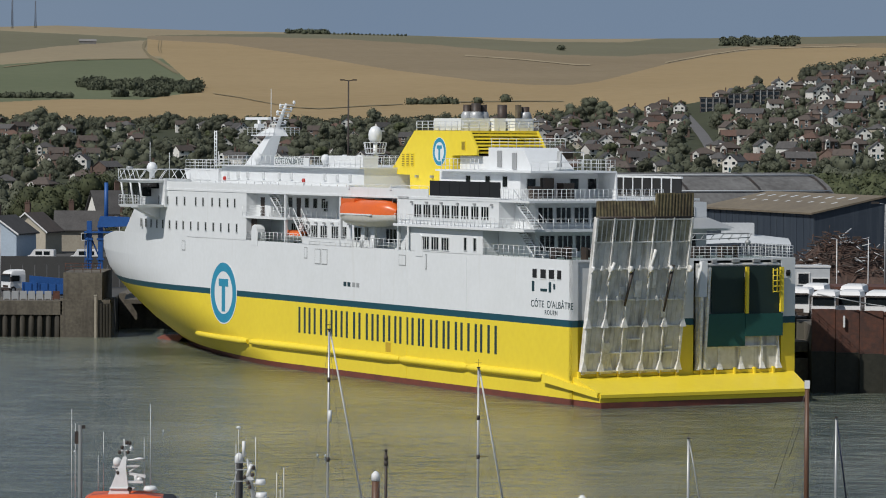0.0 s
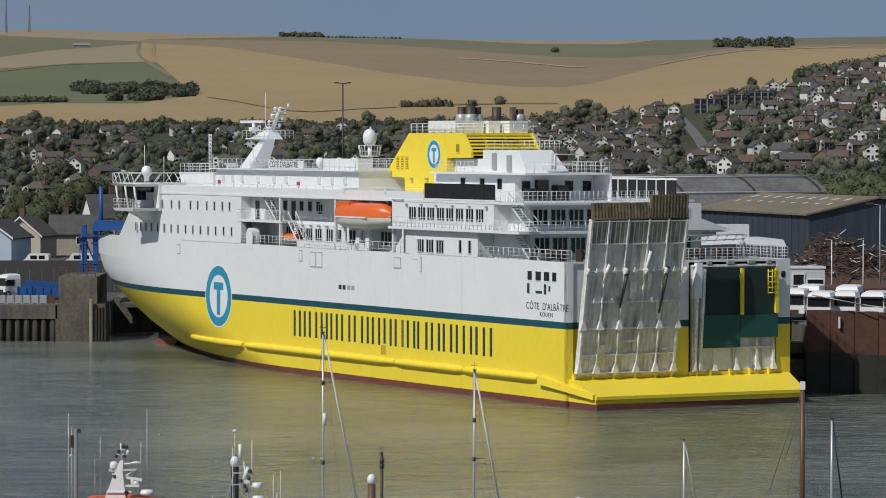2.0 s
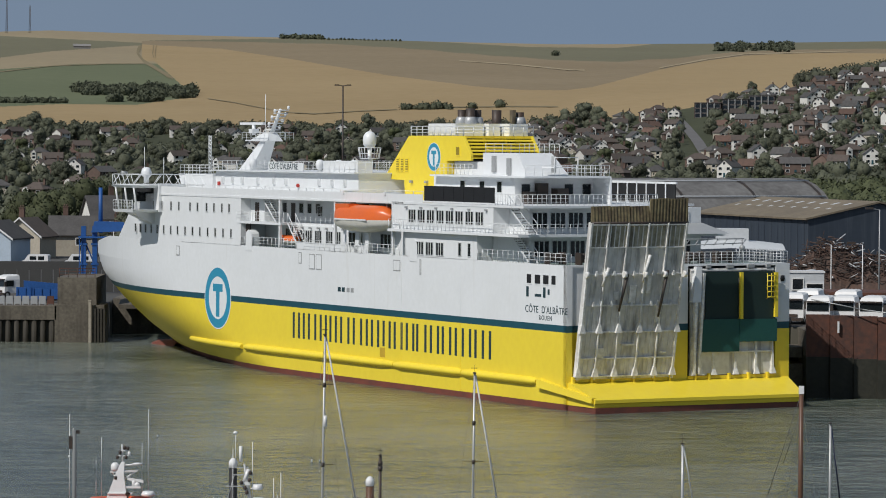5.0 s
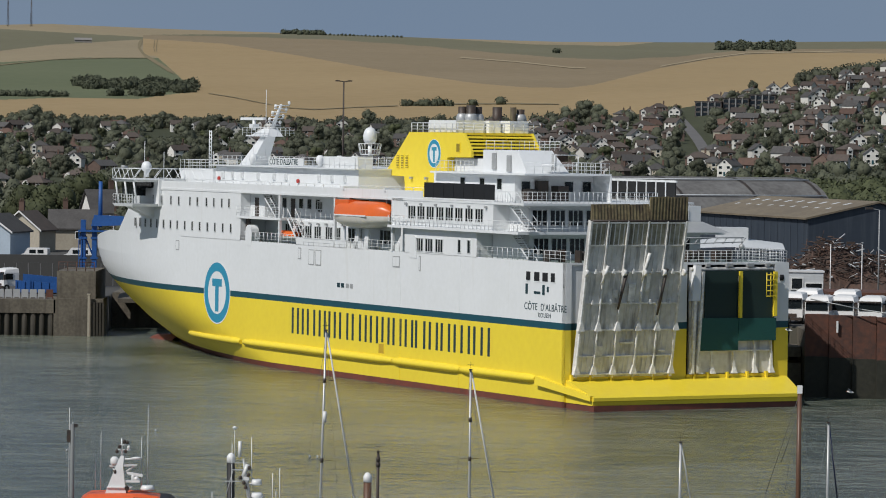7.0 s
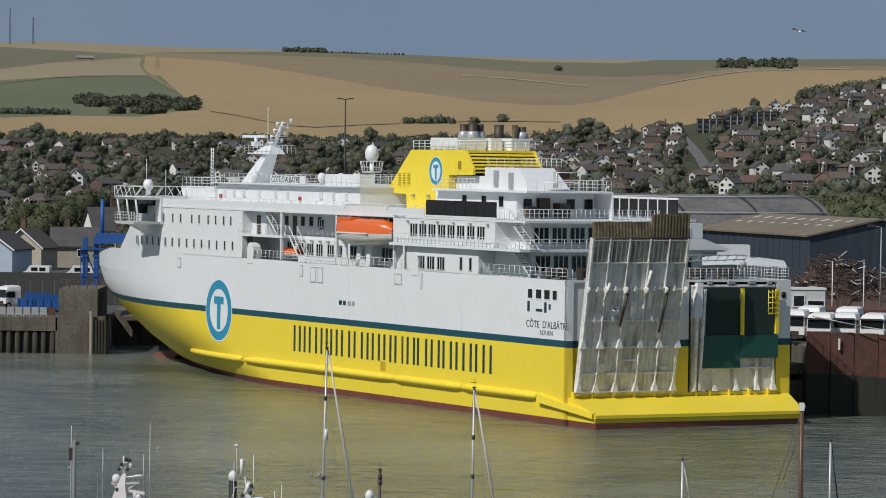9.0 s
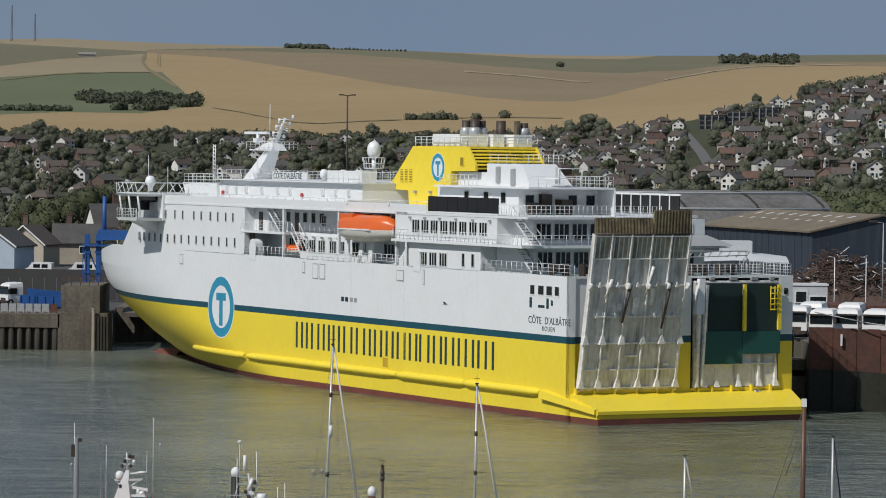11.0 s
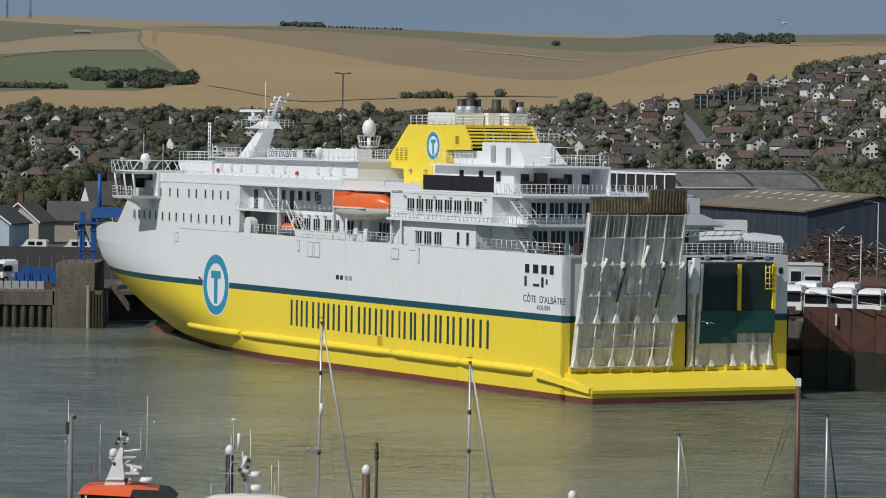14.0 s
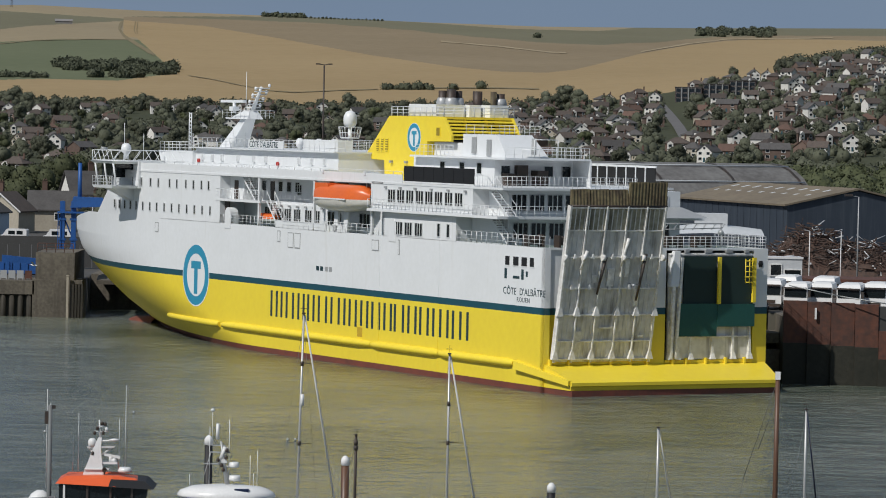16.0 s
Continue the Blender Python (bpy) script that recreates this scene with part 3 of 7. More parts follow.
# the line's name along the hull stands as plain dark frames and bars
# start and width of each block, counted aft
x = -B - 0.012
NAME_BLOCKS = ((1.5, 0.5), (2.75, 1.6), (5.1, 1.95), (7.85, 1.65), (10.1, 1.7), (12.55, 2.1), (15.4, 2.1), (18.3, 1.6), (20.8, 1.65), (23.3, 1.55),
               (25.85, 1.6), (28.35, 1.3), (30.9, 1.6), (33.5, 1.45), (36.0, 1.6), (38.55, 0.48), (40.0, 1.55), (42.55, 1.85))
for d, w in NAME_BLOCKS:
    y1, stem = 58.6 - d, 0.46
    for y in ((y1,) if w < 0.6 else (y1, y1 - w + stem)):
        part("hull_bar", Shape().box(x, -B, y - stem, y, 3.8, 6.5), LETTER, ferry)


def lettering(name, text, size, parent, m, mat, spacing=1.0):
    """Words in the built-in font, as a thin mesh."""
    cu = bpy.data.curves.new(name, "FONT")
    cu.body, cu.size, cu.extrude, cu.space_character = text, size, 0.01, spacing
    cu.align_x = "LEFT"
    tmp = bpy.data.objects.new(name, cu)
    me = bpy.data.meshes.new_from_object(tmp)
    bpy.data.objects.remove(tmp)
    me.materials.clear()
    me.materials.append(mat)
    return part(name, me, mat, parent, at=m)


PORT = Matrix(((0, 0, -1, 0), (-1, 0, 0, 0), (0, 1, 0, 0), (0, 0, 0, 1)))   # text runs aft along the port side


def port_text(text, y, z, size, x=-B, spacing=1.0, mat=LETTER, parent=None):
    return lettering("lettering", text, size, parent or ferry, Matrix.Translation((x - 0.012, y, z)) @ PORT, mat, spacing)


port_text("CÔTE  D'ALBÂTRE", 7.7, 8.62, 0.92, spacing=1.05)
port_text("ROUEN", 5.1, 7.98, 0.62, spacing=1.25)
for k, (y0, y1) in enumerate(((7.45, 6.45), (5.95, 4.75), (4.4, 3.2), (2.85, 1.9))):
    part("mooring_port", Shape().box(-B - 0.03, -B + 0.1, y1, y0, 11.2, 12.25).box(-B - 0.06, -B - 0.02, y1 + 0.12, y0 - 0.12, 11.32, 12.13, 1), (WHITE, BLACK), ferry)
for y0, y1, z0, z1 in ((7.5, 7.05, 10.05, 11.0), (5.9, 4.7, 10.1, 10.35), (4.35, 3.9, 10.05, 11.0), (3.5, 3.15, 10.35, 10.85)):
    part("draught_bar", Shape().box(-B - 0.02, -B, y1, y0, z0, z1), LETTER, ferry)
for k, y in enumerate((46.3, 45.4, 44.3, 43.4)):
    part("draught_bar", Shape().box(-B - 0.02, -B, y - 0.35, y + 0.3, 9.05, 9.5), (LETTER if k < 2 else STEEL), ferry)
for y, z, w, h in ((55.4, 12.2, 0.7, 1.2), (52.6, 11.9, 1.3, 1.6), (51.0, 11.9, 1.3, 1.6), (33.6, 12.1, 1.5, 1.1), (86.4, 12.1, 0.9, 1.1), (28.6, 12.1, 0.35, 1.5)):
    part("shell_door", Shape().box(-B - 0.03, -B, y - w / 2, y + w / 2, z - h / 2, z + h / 2).box(-B - 0.045, -B - 0.03, y - w / 2 + 0.1, y + w / 2 - 0.1, z - h / 2 + 0.1, z + h / 2 - 0.1, 1), (STEEL, WHITE), ferry)
part("pilot_hatch", Shape().box(-B - 0.02, -B, 35.9, 37.3, 2.7, 3.95).box(-B - 0.03, -B - 0.02, 36.05, 37.15, 2.85, 3.8, 1), (YELLOW, material("ochre_hatch", (0.55, 0.36, 0.03), 0.5)), ferry)
for y in (32.6, 20.3):
    part("weld_seam", Shape().box(-B - 0.025, -B, y - 0.03, y + 0.03, 0.5, 6.98), YELLOW, ferry)
    part("weld_seam", Shape().box(-B - 0.025, -B, y - 0.03, y + 0.03, 7.65, 13.0), WHITE, ferry)

for y0, y1 in ((5.2, 19.65), (19.75, 33.75), (33.85, 68.6), (69.4, 87.5)):
    f = Shape()
    ys = [y0 + (y1 - y0) * k / 12 for k in range(13)]
    rows = []
    for y in ys:
        h = half(y, 2.2)
        taper = 0.75 if y in (ys[0], ys[-1]) else 1.0
        rows.append([(-h + 0.1 - (0.6 * math.sin(a) * taper), y, 2.25 + 0.4 * math.cos(a) * taper) for a in [math.pi * j / 8 for j in range(9)]])
    f.grid(rows[::-1])
    f.face(rows[0])
    f.face(rows[-1][::-1])
    part("rubbing_fender", f, YELLOW, ferry)


# windows


def frame_shape(cuts, bars, holes, place):
    """One connected frame: a lattice of cells between cuts and bars with some left open; place maps (along, up, depth)."""
    g, n, m = Shape(), len(cuts), len(bars)
    for d in (0.06, 0.0):
        g.v += [place(a, b, d) for a in cuts for b in bars]

    def at(i, j, k):
        return k * n * m + i * m + j

    def full(i, j):
        return 0 <= i < n - 1 and 0 <= j < m - 1 and (i, j) not in holes
    for i in range(n - 1):
        for j in range(m - 1):
            if not full(i, j):
                continue
            faces = [(at(i, j, 0), at(i + 1, j, 0), at(i + 1, j + 1, 0), at(i, j + 1, 0))]
            for di, dj, p, q in ((-1, 0, (i, j), (i, j + 1)), (1, 0, (i + 1, j + 1), (i + 1, j)), (0, -1, (i + 1, j), (i, j)), (0, 1, (i, j + 1), (i + 1, j + 1))):
                if not full(i + di, j + dj):
                    faces.append((at(*p, 0), at(*q, 0), at(*q, 1), at(*p, 1)))
            g.f += faces
            g.m += [0] * len(faces)
            g.s += [False] * len(faces)
    return g


def window_kind(name, w, h, mullions=0):
    """A window that faces -x: its frame, one pane's mesh and where the panes sit."""
    t, b = 0.07, 0.05
    n = mullions + 1
    edges = [-w / 2 - t]
    for k in range(n):
        edges += [-w / 2 + w * k / n + (b if k else 0), -w / 2 + w * (k + 1) / n - (b if k < n - 1 else 0)]
    edges.append(w / 2 + t)
    frame_mesh = frame_shape(edges, (-h / 2 - t, -h / 2, h / 2, h / 2 + t), {(2 * k + 1, 1) for k in range(n)}, lambda a, u, d: (-d, a, u)).mesh(name, FRAME_W)
    pw = w / n
    pane = Shape().box(-0.02, 0.0, -pw / 2 + 0.01, pw / 2 - 0.01, -h / 2, h / 2).mesh("pane", GLASS_DARK)
    return frame_mesh, pane, [-w / 2 + pw * (k + 0.5) for k in range(n)]


SMALL = window_kind("small_window", 0.36, 0.9)
WIDE = window_kind("wide_window", 1.45, 1.2, 2)
TALL = window_kind("tall_window", 1.55, 1.45, 2)
LONG = window_kind("long_window", 3.0, 1.35, 3)
MID = window_kind("cabin_window", 0.95, 1.0)
SLOT = window_kind("slot_window", 0.5, 1.2)


def set_window(kind, at):
    w = part("window", kind[0], (), ferry, at=at)
    for y in kind[2]:
        part("pane", kind[1], (), w, at=Matrix.Translation((0, y, 0)))
    return w


def side_window(kind, x, y, z):
    return set_window(kind, Matrix.Translation((x, y, z)))


def aft_window(kind, x, y, z):
    return set_window(kind, pose(x, y, z, 0, 0, 90))


for u in (325, 371, 418, 456, 510, 545, 588, 623, 660, 693):
    y = 93.45 - (u - 325) / 368 * 20.55
    side_window(SMALL, -half(y, 13), y, 17.05)
for u in (218, 250, 283, 317, 350, 385, 420, 453, 489, 524, 559, 595, 630, 666, 702):
    y = 99.76 - (u - 218) / 484 * 27.36
    side_window(SMALL, -half(y, 13), y, 14.35)
for k in range(5):
    side_window(MID, -9.0, 65.5 - 2.0 * k, 17.25)
for u in (433, 478, 523, 570, 615, 661, 709, 756):
    side_window(WIDE, -B, 31.1 - (u - 415) / 360 * 15.3, 17.08)
for y in (28.7, 26.7, 24.6):
    side_window(WIDE, -B, y, 13.95)
for y in (20.5, 18.6):
    side_window(SLOT, -B, y, 14.05)
for y in (64.0, 62.0):
    side_window(TALL, -9.2, y, 14.3)
for y in (58.2, 56.4, 54.2, 51.6, 49.7):
    side_window(WIDE, -10.6, y, 14.4)
for y in (45.6, 38.5):
    side_window(LONG, -10.6, y, 14.35)
for k in range(9):
    aft_window(TALL, -9.3 + 1.95 * k, 10.0, 17.0)
    aft_window(TALL, -9.1 + 1.95 * k, 10.0, 14.35)
for y in (44.0, 49.0, 53.0, 57.0):
    side_window(MID, -9.0, y, 17.0)
for x in (-5.2, -0.4, 1.6):
    aft_window(MID, x, 20.0, 19.8)
for y in (23.0, 26.5, 30.5):
    side_window(MID, -6.4, y, 20.0)
# solid dark box added in place of shade below the upper slab
part("deck_shelter", Shape().box(-4.2, -3.0, 19.4, 20.0, 18.42, 20.4), SOOT, ferry, "dark box standing in for a shaded opening under the upper deck")


# railings, stairs
def rail(pts, h=1.05, step=1.5, parent=ferry, bars=3, name="railing", mat=WHITE, r=0.03):
    g = Shape()
    pts = [Vector(p) for p in pts]
    for a, b in zip(pts, pts[1:]):
        n = max(1, round((b - a).length / step))
        for k in range(n + 1):
            p = a.lerp(b, k / n)
            g.tube(p, p + Vector((0, 0, h)), r, n=4)
        for j in range(bars):
            up = Vector((0, 0, h * (j + 1) / bars))
            g.tube(a + up, b + up, r if j == bars - 1 else r * 0.7, n=4)
    return part(name, g, mat, parent)


def stair(y0, z0, y1, z1, x, w=0.9):
    """A steep deck ladder from a low to a high landing, with treads and rails."""
    g = Shape()
    for s in (x, x + w):
        g.hexa([(s - 0.04, y0 - 0.12, z0), (s + 0.04, y0 - 0.12, z0), (s + 0.04, y0 + 0.12, z0), (s - 0.04, y0 + 0.12, z0)],
               [(s - 0.04, y1 - 0.12, z1), (s + 0.04, y1 - 0.12, z1), (s + 0.04, y1 + 0.12, z1), (s - 0.04, y1 + 0.12, z1)])
        g.tube((s, y0, z0 + 1.0), (s, y1, z1 + 1.0), 0.05, n=4)
        for k in range(4):
            t = k / 3
            p = (s, y0 + (y1 - y0) * t, z0 + (z1 - z0) * t)
            g.tube(p, (p[0], p[1], p[2] + 1.0), 0.03, n=4)
    n = 11
    for k in range(1, n):
        t = k / n
        y, z = y0 + (y1 - y0) * t, z0 + (z1 - z0) * t
        g.box(x, x + w, y - 0.12, y + 0.12, z - 0.02, z + 0.03, 1)
    return part("deck_stair", g, (WHITE, SOOT), ferry)


stair(62.1, 15.75, 65.7, 18.42, -11.7)
stair(56.5, 13.08, 59.3, 15.75, -11.7)
stair(7.6, 15.75, 11.7, 18.42, -11.8)
stair(8.2, 13.08, 11.6, 15.5, -11.4)
rail([(-B, 17.0, 13.14), (-B, 0.1, 13.14), (-11.6, 0.1, 13.14)], 1.05, 1.0)
rail([(-0.9, 0.1, 13.14), (11.9, 0.1, 13.14), (11.9, 9, 13.14)], 1.1, 0.6, bars=4)
rail([(-B, 70.0, 13.1), (-B, 56.5, 13.1)], 1.0, 1.0)
rail([(-B, 54.5, 13.1), (-B, 33, 13.1)], 1.0, 1.2)
rail([(-B, 71.0, 15.75), (-B, 60.3, 15.75)], 1.05, 1.0)
rail([(-10.4, 60.0, 15.75), (-10.4, 47, 15.75)], 1.05, 1.2)
rail([(-B - 0.55, 34.4, 15.75), (-B - 0.55, 8.2, 15.75), (-3, 8.2, 15.75)], 0.95, 0.8)
rail([(-B, 13.6, 18.42), (-B, 8.2, 18.42), (2.5, 8.2, 18.42)], 1.05, 0.5, bars=3)
bul = Shape()
bul.box(-B, -B + 0.06, 28.2, 92.0, 18.42, 19.2)
part("bulwark", bul, WHITE, ferry)
rail([(-B + 0.03, 28.2, 19.2), (-B + 0.03, 92.0, 19.2)], 0.3, 2.0, bars=1)
rail([(-8.9, 84.0, 21.12), (-8.9, 49.2, 21.12), (8.0, 49.2, 21.12)], 1.05, 1.2)
rail([(8.8, 84.0, 21.12), (8.8, 49.2, 21.12)], 1.05, 1.4)
rail([(-8.9, 84.0, 20.6), (-8.9, 93.0, 20.6), (8.9, 93.0, 20.6), (8.9, 84.0, 20.6)], 1.0, 1.2)
rail([(-FX, 44.6, 24.96), (-FX, 33.4, 24.96), (FR, 33.4, 24.96), (FR, 44.0, 24.96)], 0.95, 1.2, r=0.055)
rail([(-6.2, 36.6, 21.1), (-6.2, 28.8, 21.1)], 1.05, 0.9)
rail([(-1.2, 20.4, 23.3), (-1.2, 28.4, 23.3), (-5.0, 28.4, 23.3)], 0.9, 1.0)
rail([(-7.0, 16.8, 21.1), (2.3, 16.8, 21.1), (2.3, 24.0, 21.1)], 1.05, 0.9)

# recess details: arched life raft housings, doors
def capsule(y, z, x=-B - 0.05):
    pts = [(y - 0.75, z)] + [(y + 0.75 * math.cos(a), z + 1.5 + 0.75 * math.sin(a)) for a in [math.pi * (8 - k) / 8 for k in range(9)]] + [(y + 0.75, z)]
    return part("raft_housing", Shape().prism(pts, 0, x, x + 0.9), WHITE, ferry, "rounded white housing")


capsule(67.9, 12.6)
capsule(30.0, 12.6)
# near-black panels stand in for shade beside the raft housings
part("recess_shade", Shape().box(-B + 0.6, -B + 0.7, 68.9, 70.0, 13.06, 15.5), SOOT, ferry, "dark panel standing in for the shade of a recess")
part("recess_shade", Shape().box(-B + 0.5, -B + 0.6, 30.9, 32.3, 13.06, 15.5), SOOT, ferry, "dark panel standing in for the shade of a recess")
for y, x, z in ((68.4, -10.9, 15.75), (55.0, -9.02, 13.1), (63.4, -9.02, 15.75)):
    part("deck_door", Shape().box(x - 0.06, x, y - 0.45, y + 0.45, z, z + 2.0), SOOT, ferry, "dark doorway")
part("recess_wall", Shape().box(-10.9, -9.0, 66.5, 71.0, 15.75, 18.2), WHITE, ferry)
for y in (60.5, 47.5, 34.6):
    part("pillar", Shape().box(-B, -B + 0.25, y - 0.15, y + 0.15, 13.1, 18.2), WHITE, ferry)
for y in (42.6, 40.4):
    part("davit_foot", Shape().hexa([(-B, y - 0.5, 13.1), (-B + 0.25, y - 0.5, 13.1), (-B + 0.25, y + 0.5, 13.1), (-B, y + 0.5, 13.1)], [(-B, y - 0.75, 15.2), (-B + 0.25, y - 0.75, 15.2), (-B + 0.25, y - 0.05, 15.2), (-B, y - 0.05, 15.2)]), WHITE, ferry)
for y0, y1 in ((44.6, 56.3), (40.9, 43.1)):
    part("bulwark", Shape().box(-B, -B + 0.08, y0, y1, 13.06, 13.82).box(-B - 0.03, -B + 0.12, y0, y1, 13.82, 13.88), WHITE, ferry)
for k in range(7):
    for y, z, x in ((59.6 - 1.9 * k, 15.2, -10.7),):
        part("flood_lamp", Shape().box(x - 0.2, x, y - 0.15, y + 0.15, z, z + 0.2), STEEL, ferry)
for y in (31.5, 28.4, 25.3, 22.0, 18.6, 15.2):
    part("flood_lamp", Shape().box(-B - 0.22, -B, y - 0.16, y + 0.16, 17.8, 18.0), STEEL, ferry)
for y in (82, 79.5, 77, 73, 69, 66, 58, 55, 52):
    part("deck_locker", Shape().box(-8.75, -8.6, y - 0.3, y + 0.3, 19.65, 20.4).box(-8.78, -8.75, y - 0.22, y + 0.22, 19.72, 20.32, 1), (WHITE, FRAME_W), ferry)
for y in (83.0, 63.0):
    part("life_ring", Shape().tube((-8.8, y, 19.6), (-8.62, y, 19.6), 0.24, n=12), material("ring_red", (0.45, 0.04, 0.03), 0.5), ferry)
for y in (52.0, 55.5, 60.0, 76.5):
    part("sat_dome", Shape().lathe((-7.6, y, 21.1), [(0.25, 0), (0.25, 0.3), (0.42, 0.5), (0.48, 0.8), (0.4, 1.1), (0.2, 1.3)], 12), WHITE, ferry)

# name board and bridge roof
part("name_board", Shape().box(-9.06, -8.98, 61.0, 69.6, 21.2, 22.05), WHITE, ferry)
port_text("CÔTE D'ALBÂTRE", 69.3, 21.32, 0.92, x=-9.06, spacing=0.95)
part("roof_cabinet", Shape().box(-8.2, -6.5, 50.0, 58.0, 21.12, 22.3), WHITE, ferry)
# bridge wing
wing = Shape()
wing.hexa([(-15.4, 91.5, 16.25), (-11.6, 91.5, 16.25), (-11.6, 96.6, 16.25), (-15.4, 96.6, 16.25)], [(-15.5, 91.2, 16.55), (-11.6, 91.2, 16.55), (-11.6, 97.0, 16.55), (-15.5, 97.0, 16.55)])
wing.hexa([(-15.2, 91.5, 19.0), (-8, 91.5, 19.0), (-8, 97.2, 19.0), (-15.2, 97.2, 19.0)], [(-15.5, 91.2, 19.28), (-8, 91.2, 19.28), (-8, 97.6, 19.28), (-15.5, 97.6, 19.28)])
for x, y in ((-15.2, 96.8), (-15.2, 94.2), (-15.2, 91.7), (-13.4, 96.9)):
    wing.tube((x + 0.4, y, 16.5), (x, y, 19.1), 0.11, n=6)
wing.box(-12.4, -11.5, 91.0, 92.5, 16.3, 19.3)
wing_part = part("bridge_wing", wing, WHITE, ferry)
part("wing_glass", Shape().box(-14.6, -9, 96.2, 96.3, 17.4, 19.0).box(-14.6, -14.5, 92.4, 96.2, 17.5, 19.0), GLASS_DARK, wing_part, "dark wheelhouse glass")
part("wing_bracket", Shape().prism([(-15.0, 16.3), (-11.4, 16.3), (-11.4, 14.6)], 1, 93.2, 95.0), WHITE, wing_part)
rail([(-15.4, 91.5, 16.55), (-15.4, 97.0, 16.55), (-12, 97.0, 16.55)], 1.05, 0.8)
truss = Shape()
for a, b in (((-15.3, 97.4), (-9, 97.4)), ((-15.3, 91.4), (-9, 91.4)), ((-15.3, 91.4), (-15.3, 97.4)), ((-9.0, 86), (-9.0, 97.4))):
    for z in (19.35, 20.5):
        truss.tube((*a, z), (*b, z), 0.05, n=4)
    for k in range(6):
        p = Vector((*a, 19.35)).lerp(Vector((*b, 19.35)), k / 5)
        q = Vector((*a, 20.5)).lerp(Vector((*b, 20.5)), min(1, (k + 0.7) / 5))
        truss.tube(p, q, 0.045, n=4)
part("wing_truss", truss, WHITE, ferry)
part("horn", Shape().tube((-14.6, 96.5, 20.6), (-13.9, 96.5, 20.6), 0.28, 0.16, n=10), STEEL, ferry)
# mast with radars
mast = Shape()
mast.hexa([(-1.6, 93.0, 21.0), (0.6, 93.0, 21.0), (0.6, 90.0, 21.0), (-1.6, 90.0, 21.0)], [(-1.0, 88.6, 24.3), (0.2, 88.6, 24.3), (0.2, 87.2, 24.3), (-1.0, 87.2, 24.3)])
mast.hexa([(-1.4, 91.0, 24.3), (0.6, 91.0, 24.3), (0.6, 86.0, 24.3), (-1.4, 86.0, 24.3)], [(-0.9, 88.2, 25.2), (0.1, 88.2, 25.2), (0.1, 86.4, 25.2), (-0.9, 86.4, 25.2)])
mast.tube((-0.4, 87.0, 25.0), (-0.4, 84.6, 27.9), 0.28, 0.14, n=8)
for k in range(7):
    t = k / 6
    mast.tube((-1.2, 86.6 - 2.3 * t, 25.6 + 2.2 * t), (0.5, 86.6 - 2.3 * t, 25.6 + 2.2 * t), 0.06, n=5)
    mast.lathe((-1.1 if k % 2 else 0.4, 86.5 - 2.3 * t, 25.7 + 2.2 * t), [(0.1, 0), (0.16, 0.1), (0.16, 0.3), (0.08, 0.4)], 8)
mast_part = part("radar_mast", mast, WHITE, ferry, "white raked mast with aerials")
rail([(-1.9, 91.5, 24.4), (-1.9, 84.5, 24.4), (1.2, 84.5, 24.4), (1.2, 91.5, 24.4)], 0.9, 1.2, parent=mast_part)
part("radar_scanner", Shape().box(-0.55, -0.25, 88.9, 95.0, 26.15, 26.45).tube((-0.4, 91.6, 25.0), (-0.4, 91.6, 26.2), 0.22, n=8).box(-0.8, 0, 91.1, 92.1, 25.2, 25.7).box(-1, 0.2, 90, 92.6, 24.3, 24.45), WHITE, mast_part)
lad = Shape()
for d in (0.0, 0.55):
    lad.tube((-8.2, 86.2 + d, 20.6), (-8.2, 86.2 + d, 24.9), 0.06, n=4)
for k in range(10):
    lad.tube((-8.2, 86.2, 20.9 + 0.42 * k), (-8.2, 86.75, 21.1 + 0.42 * k), 0.05, n=4)
part("ladder_mast", lad, WHITE, ferry)
for y, x, z1 in ((96.0, -12.0, 23.6), (94.0, -10.5, 22.4), (88.5, -0.4, 29.6), (90.5, -6.0, 22.6), (82.0, -5.0, 23.4)):
    part("whip_aerial", Shape().tube((x, y, 19.5 if y > 93 else 21), (x, y, z1), 0.035, n=4), WHITE, ferry)
part("sat_dome", Shape().lathe((-12.2, 95.0, 19.55), [(0.3, 0), (0.3, 0.6), (0.55, 0.8), (0.6, 1.2), (0.45, 1.6), (0.2, 1.75)], 12), WHITE, ferry)
dome = part("sat_dome", Shape().lathe((-6.0, 51.6, 23.75), [(0.5, 0), (0.68, 0.3), (0.72, 0.8), (0.66, 1.15), (0.45, 1.5), (0.15, 1.65)], 16), WHITE, ferry)
cage = Shape().tube((-6.0, 51.6, 21.1), (-6.0, 51.6, 23.75), 0.22, n=8)
for z, r in ((22.6, 1.0), (23.1, 1.1), (23.7, 1.2)):
    for k in range(10):
        a, b = 2 * math.pi * k / 10, 2 * math.pi * (k + 1) / 10
        cage.tube((-6 + r * math.cos(a), 51.6 + r * math.sin(a), z), (-6 + r * math.cos(b), 51.6 + r * math.sin(b), z), 0.045, n=4)
for k in range(10):
    a = 2 * math.pi * k / 10
    cage.tube((-6 + math.cos(a), 51.6 + math.sin(a), 22.6), (-6 + 1.2 * math.cos(a), 51.6 + 1.2 * math.sin(a), 23.7), 0.04, n=4)
cage.lathe((-6, 51.6, 22.5), [(0.95, 0), (1.0, 0.1)], 10)
part("dome_stand", cage, WHITE, dome)
for x, y, z in ((-5.24, 26.2, 22.2), (-5.24, 23.2, 22.0), (-2.6, 19.0, 22.2)):
    part("casing_door", Shape().box(x - 0.1, x, y - 0.4, y + 0.4, z - 0.8, z + 0.8), STEEL, ferry)
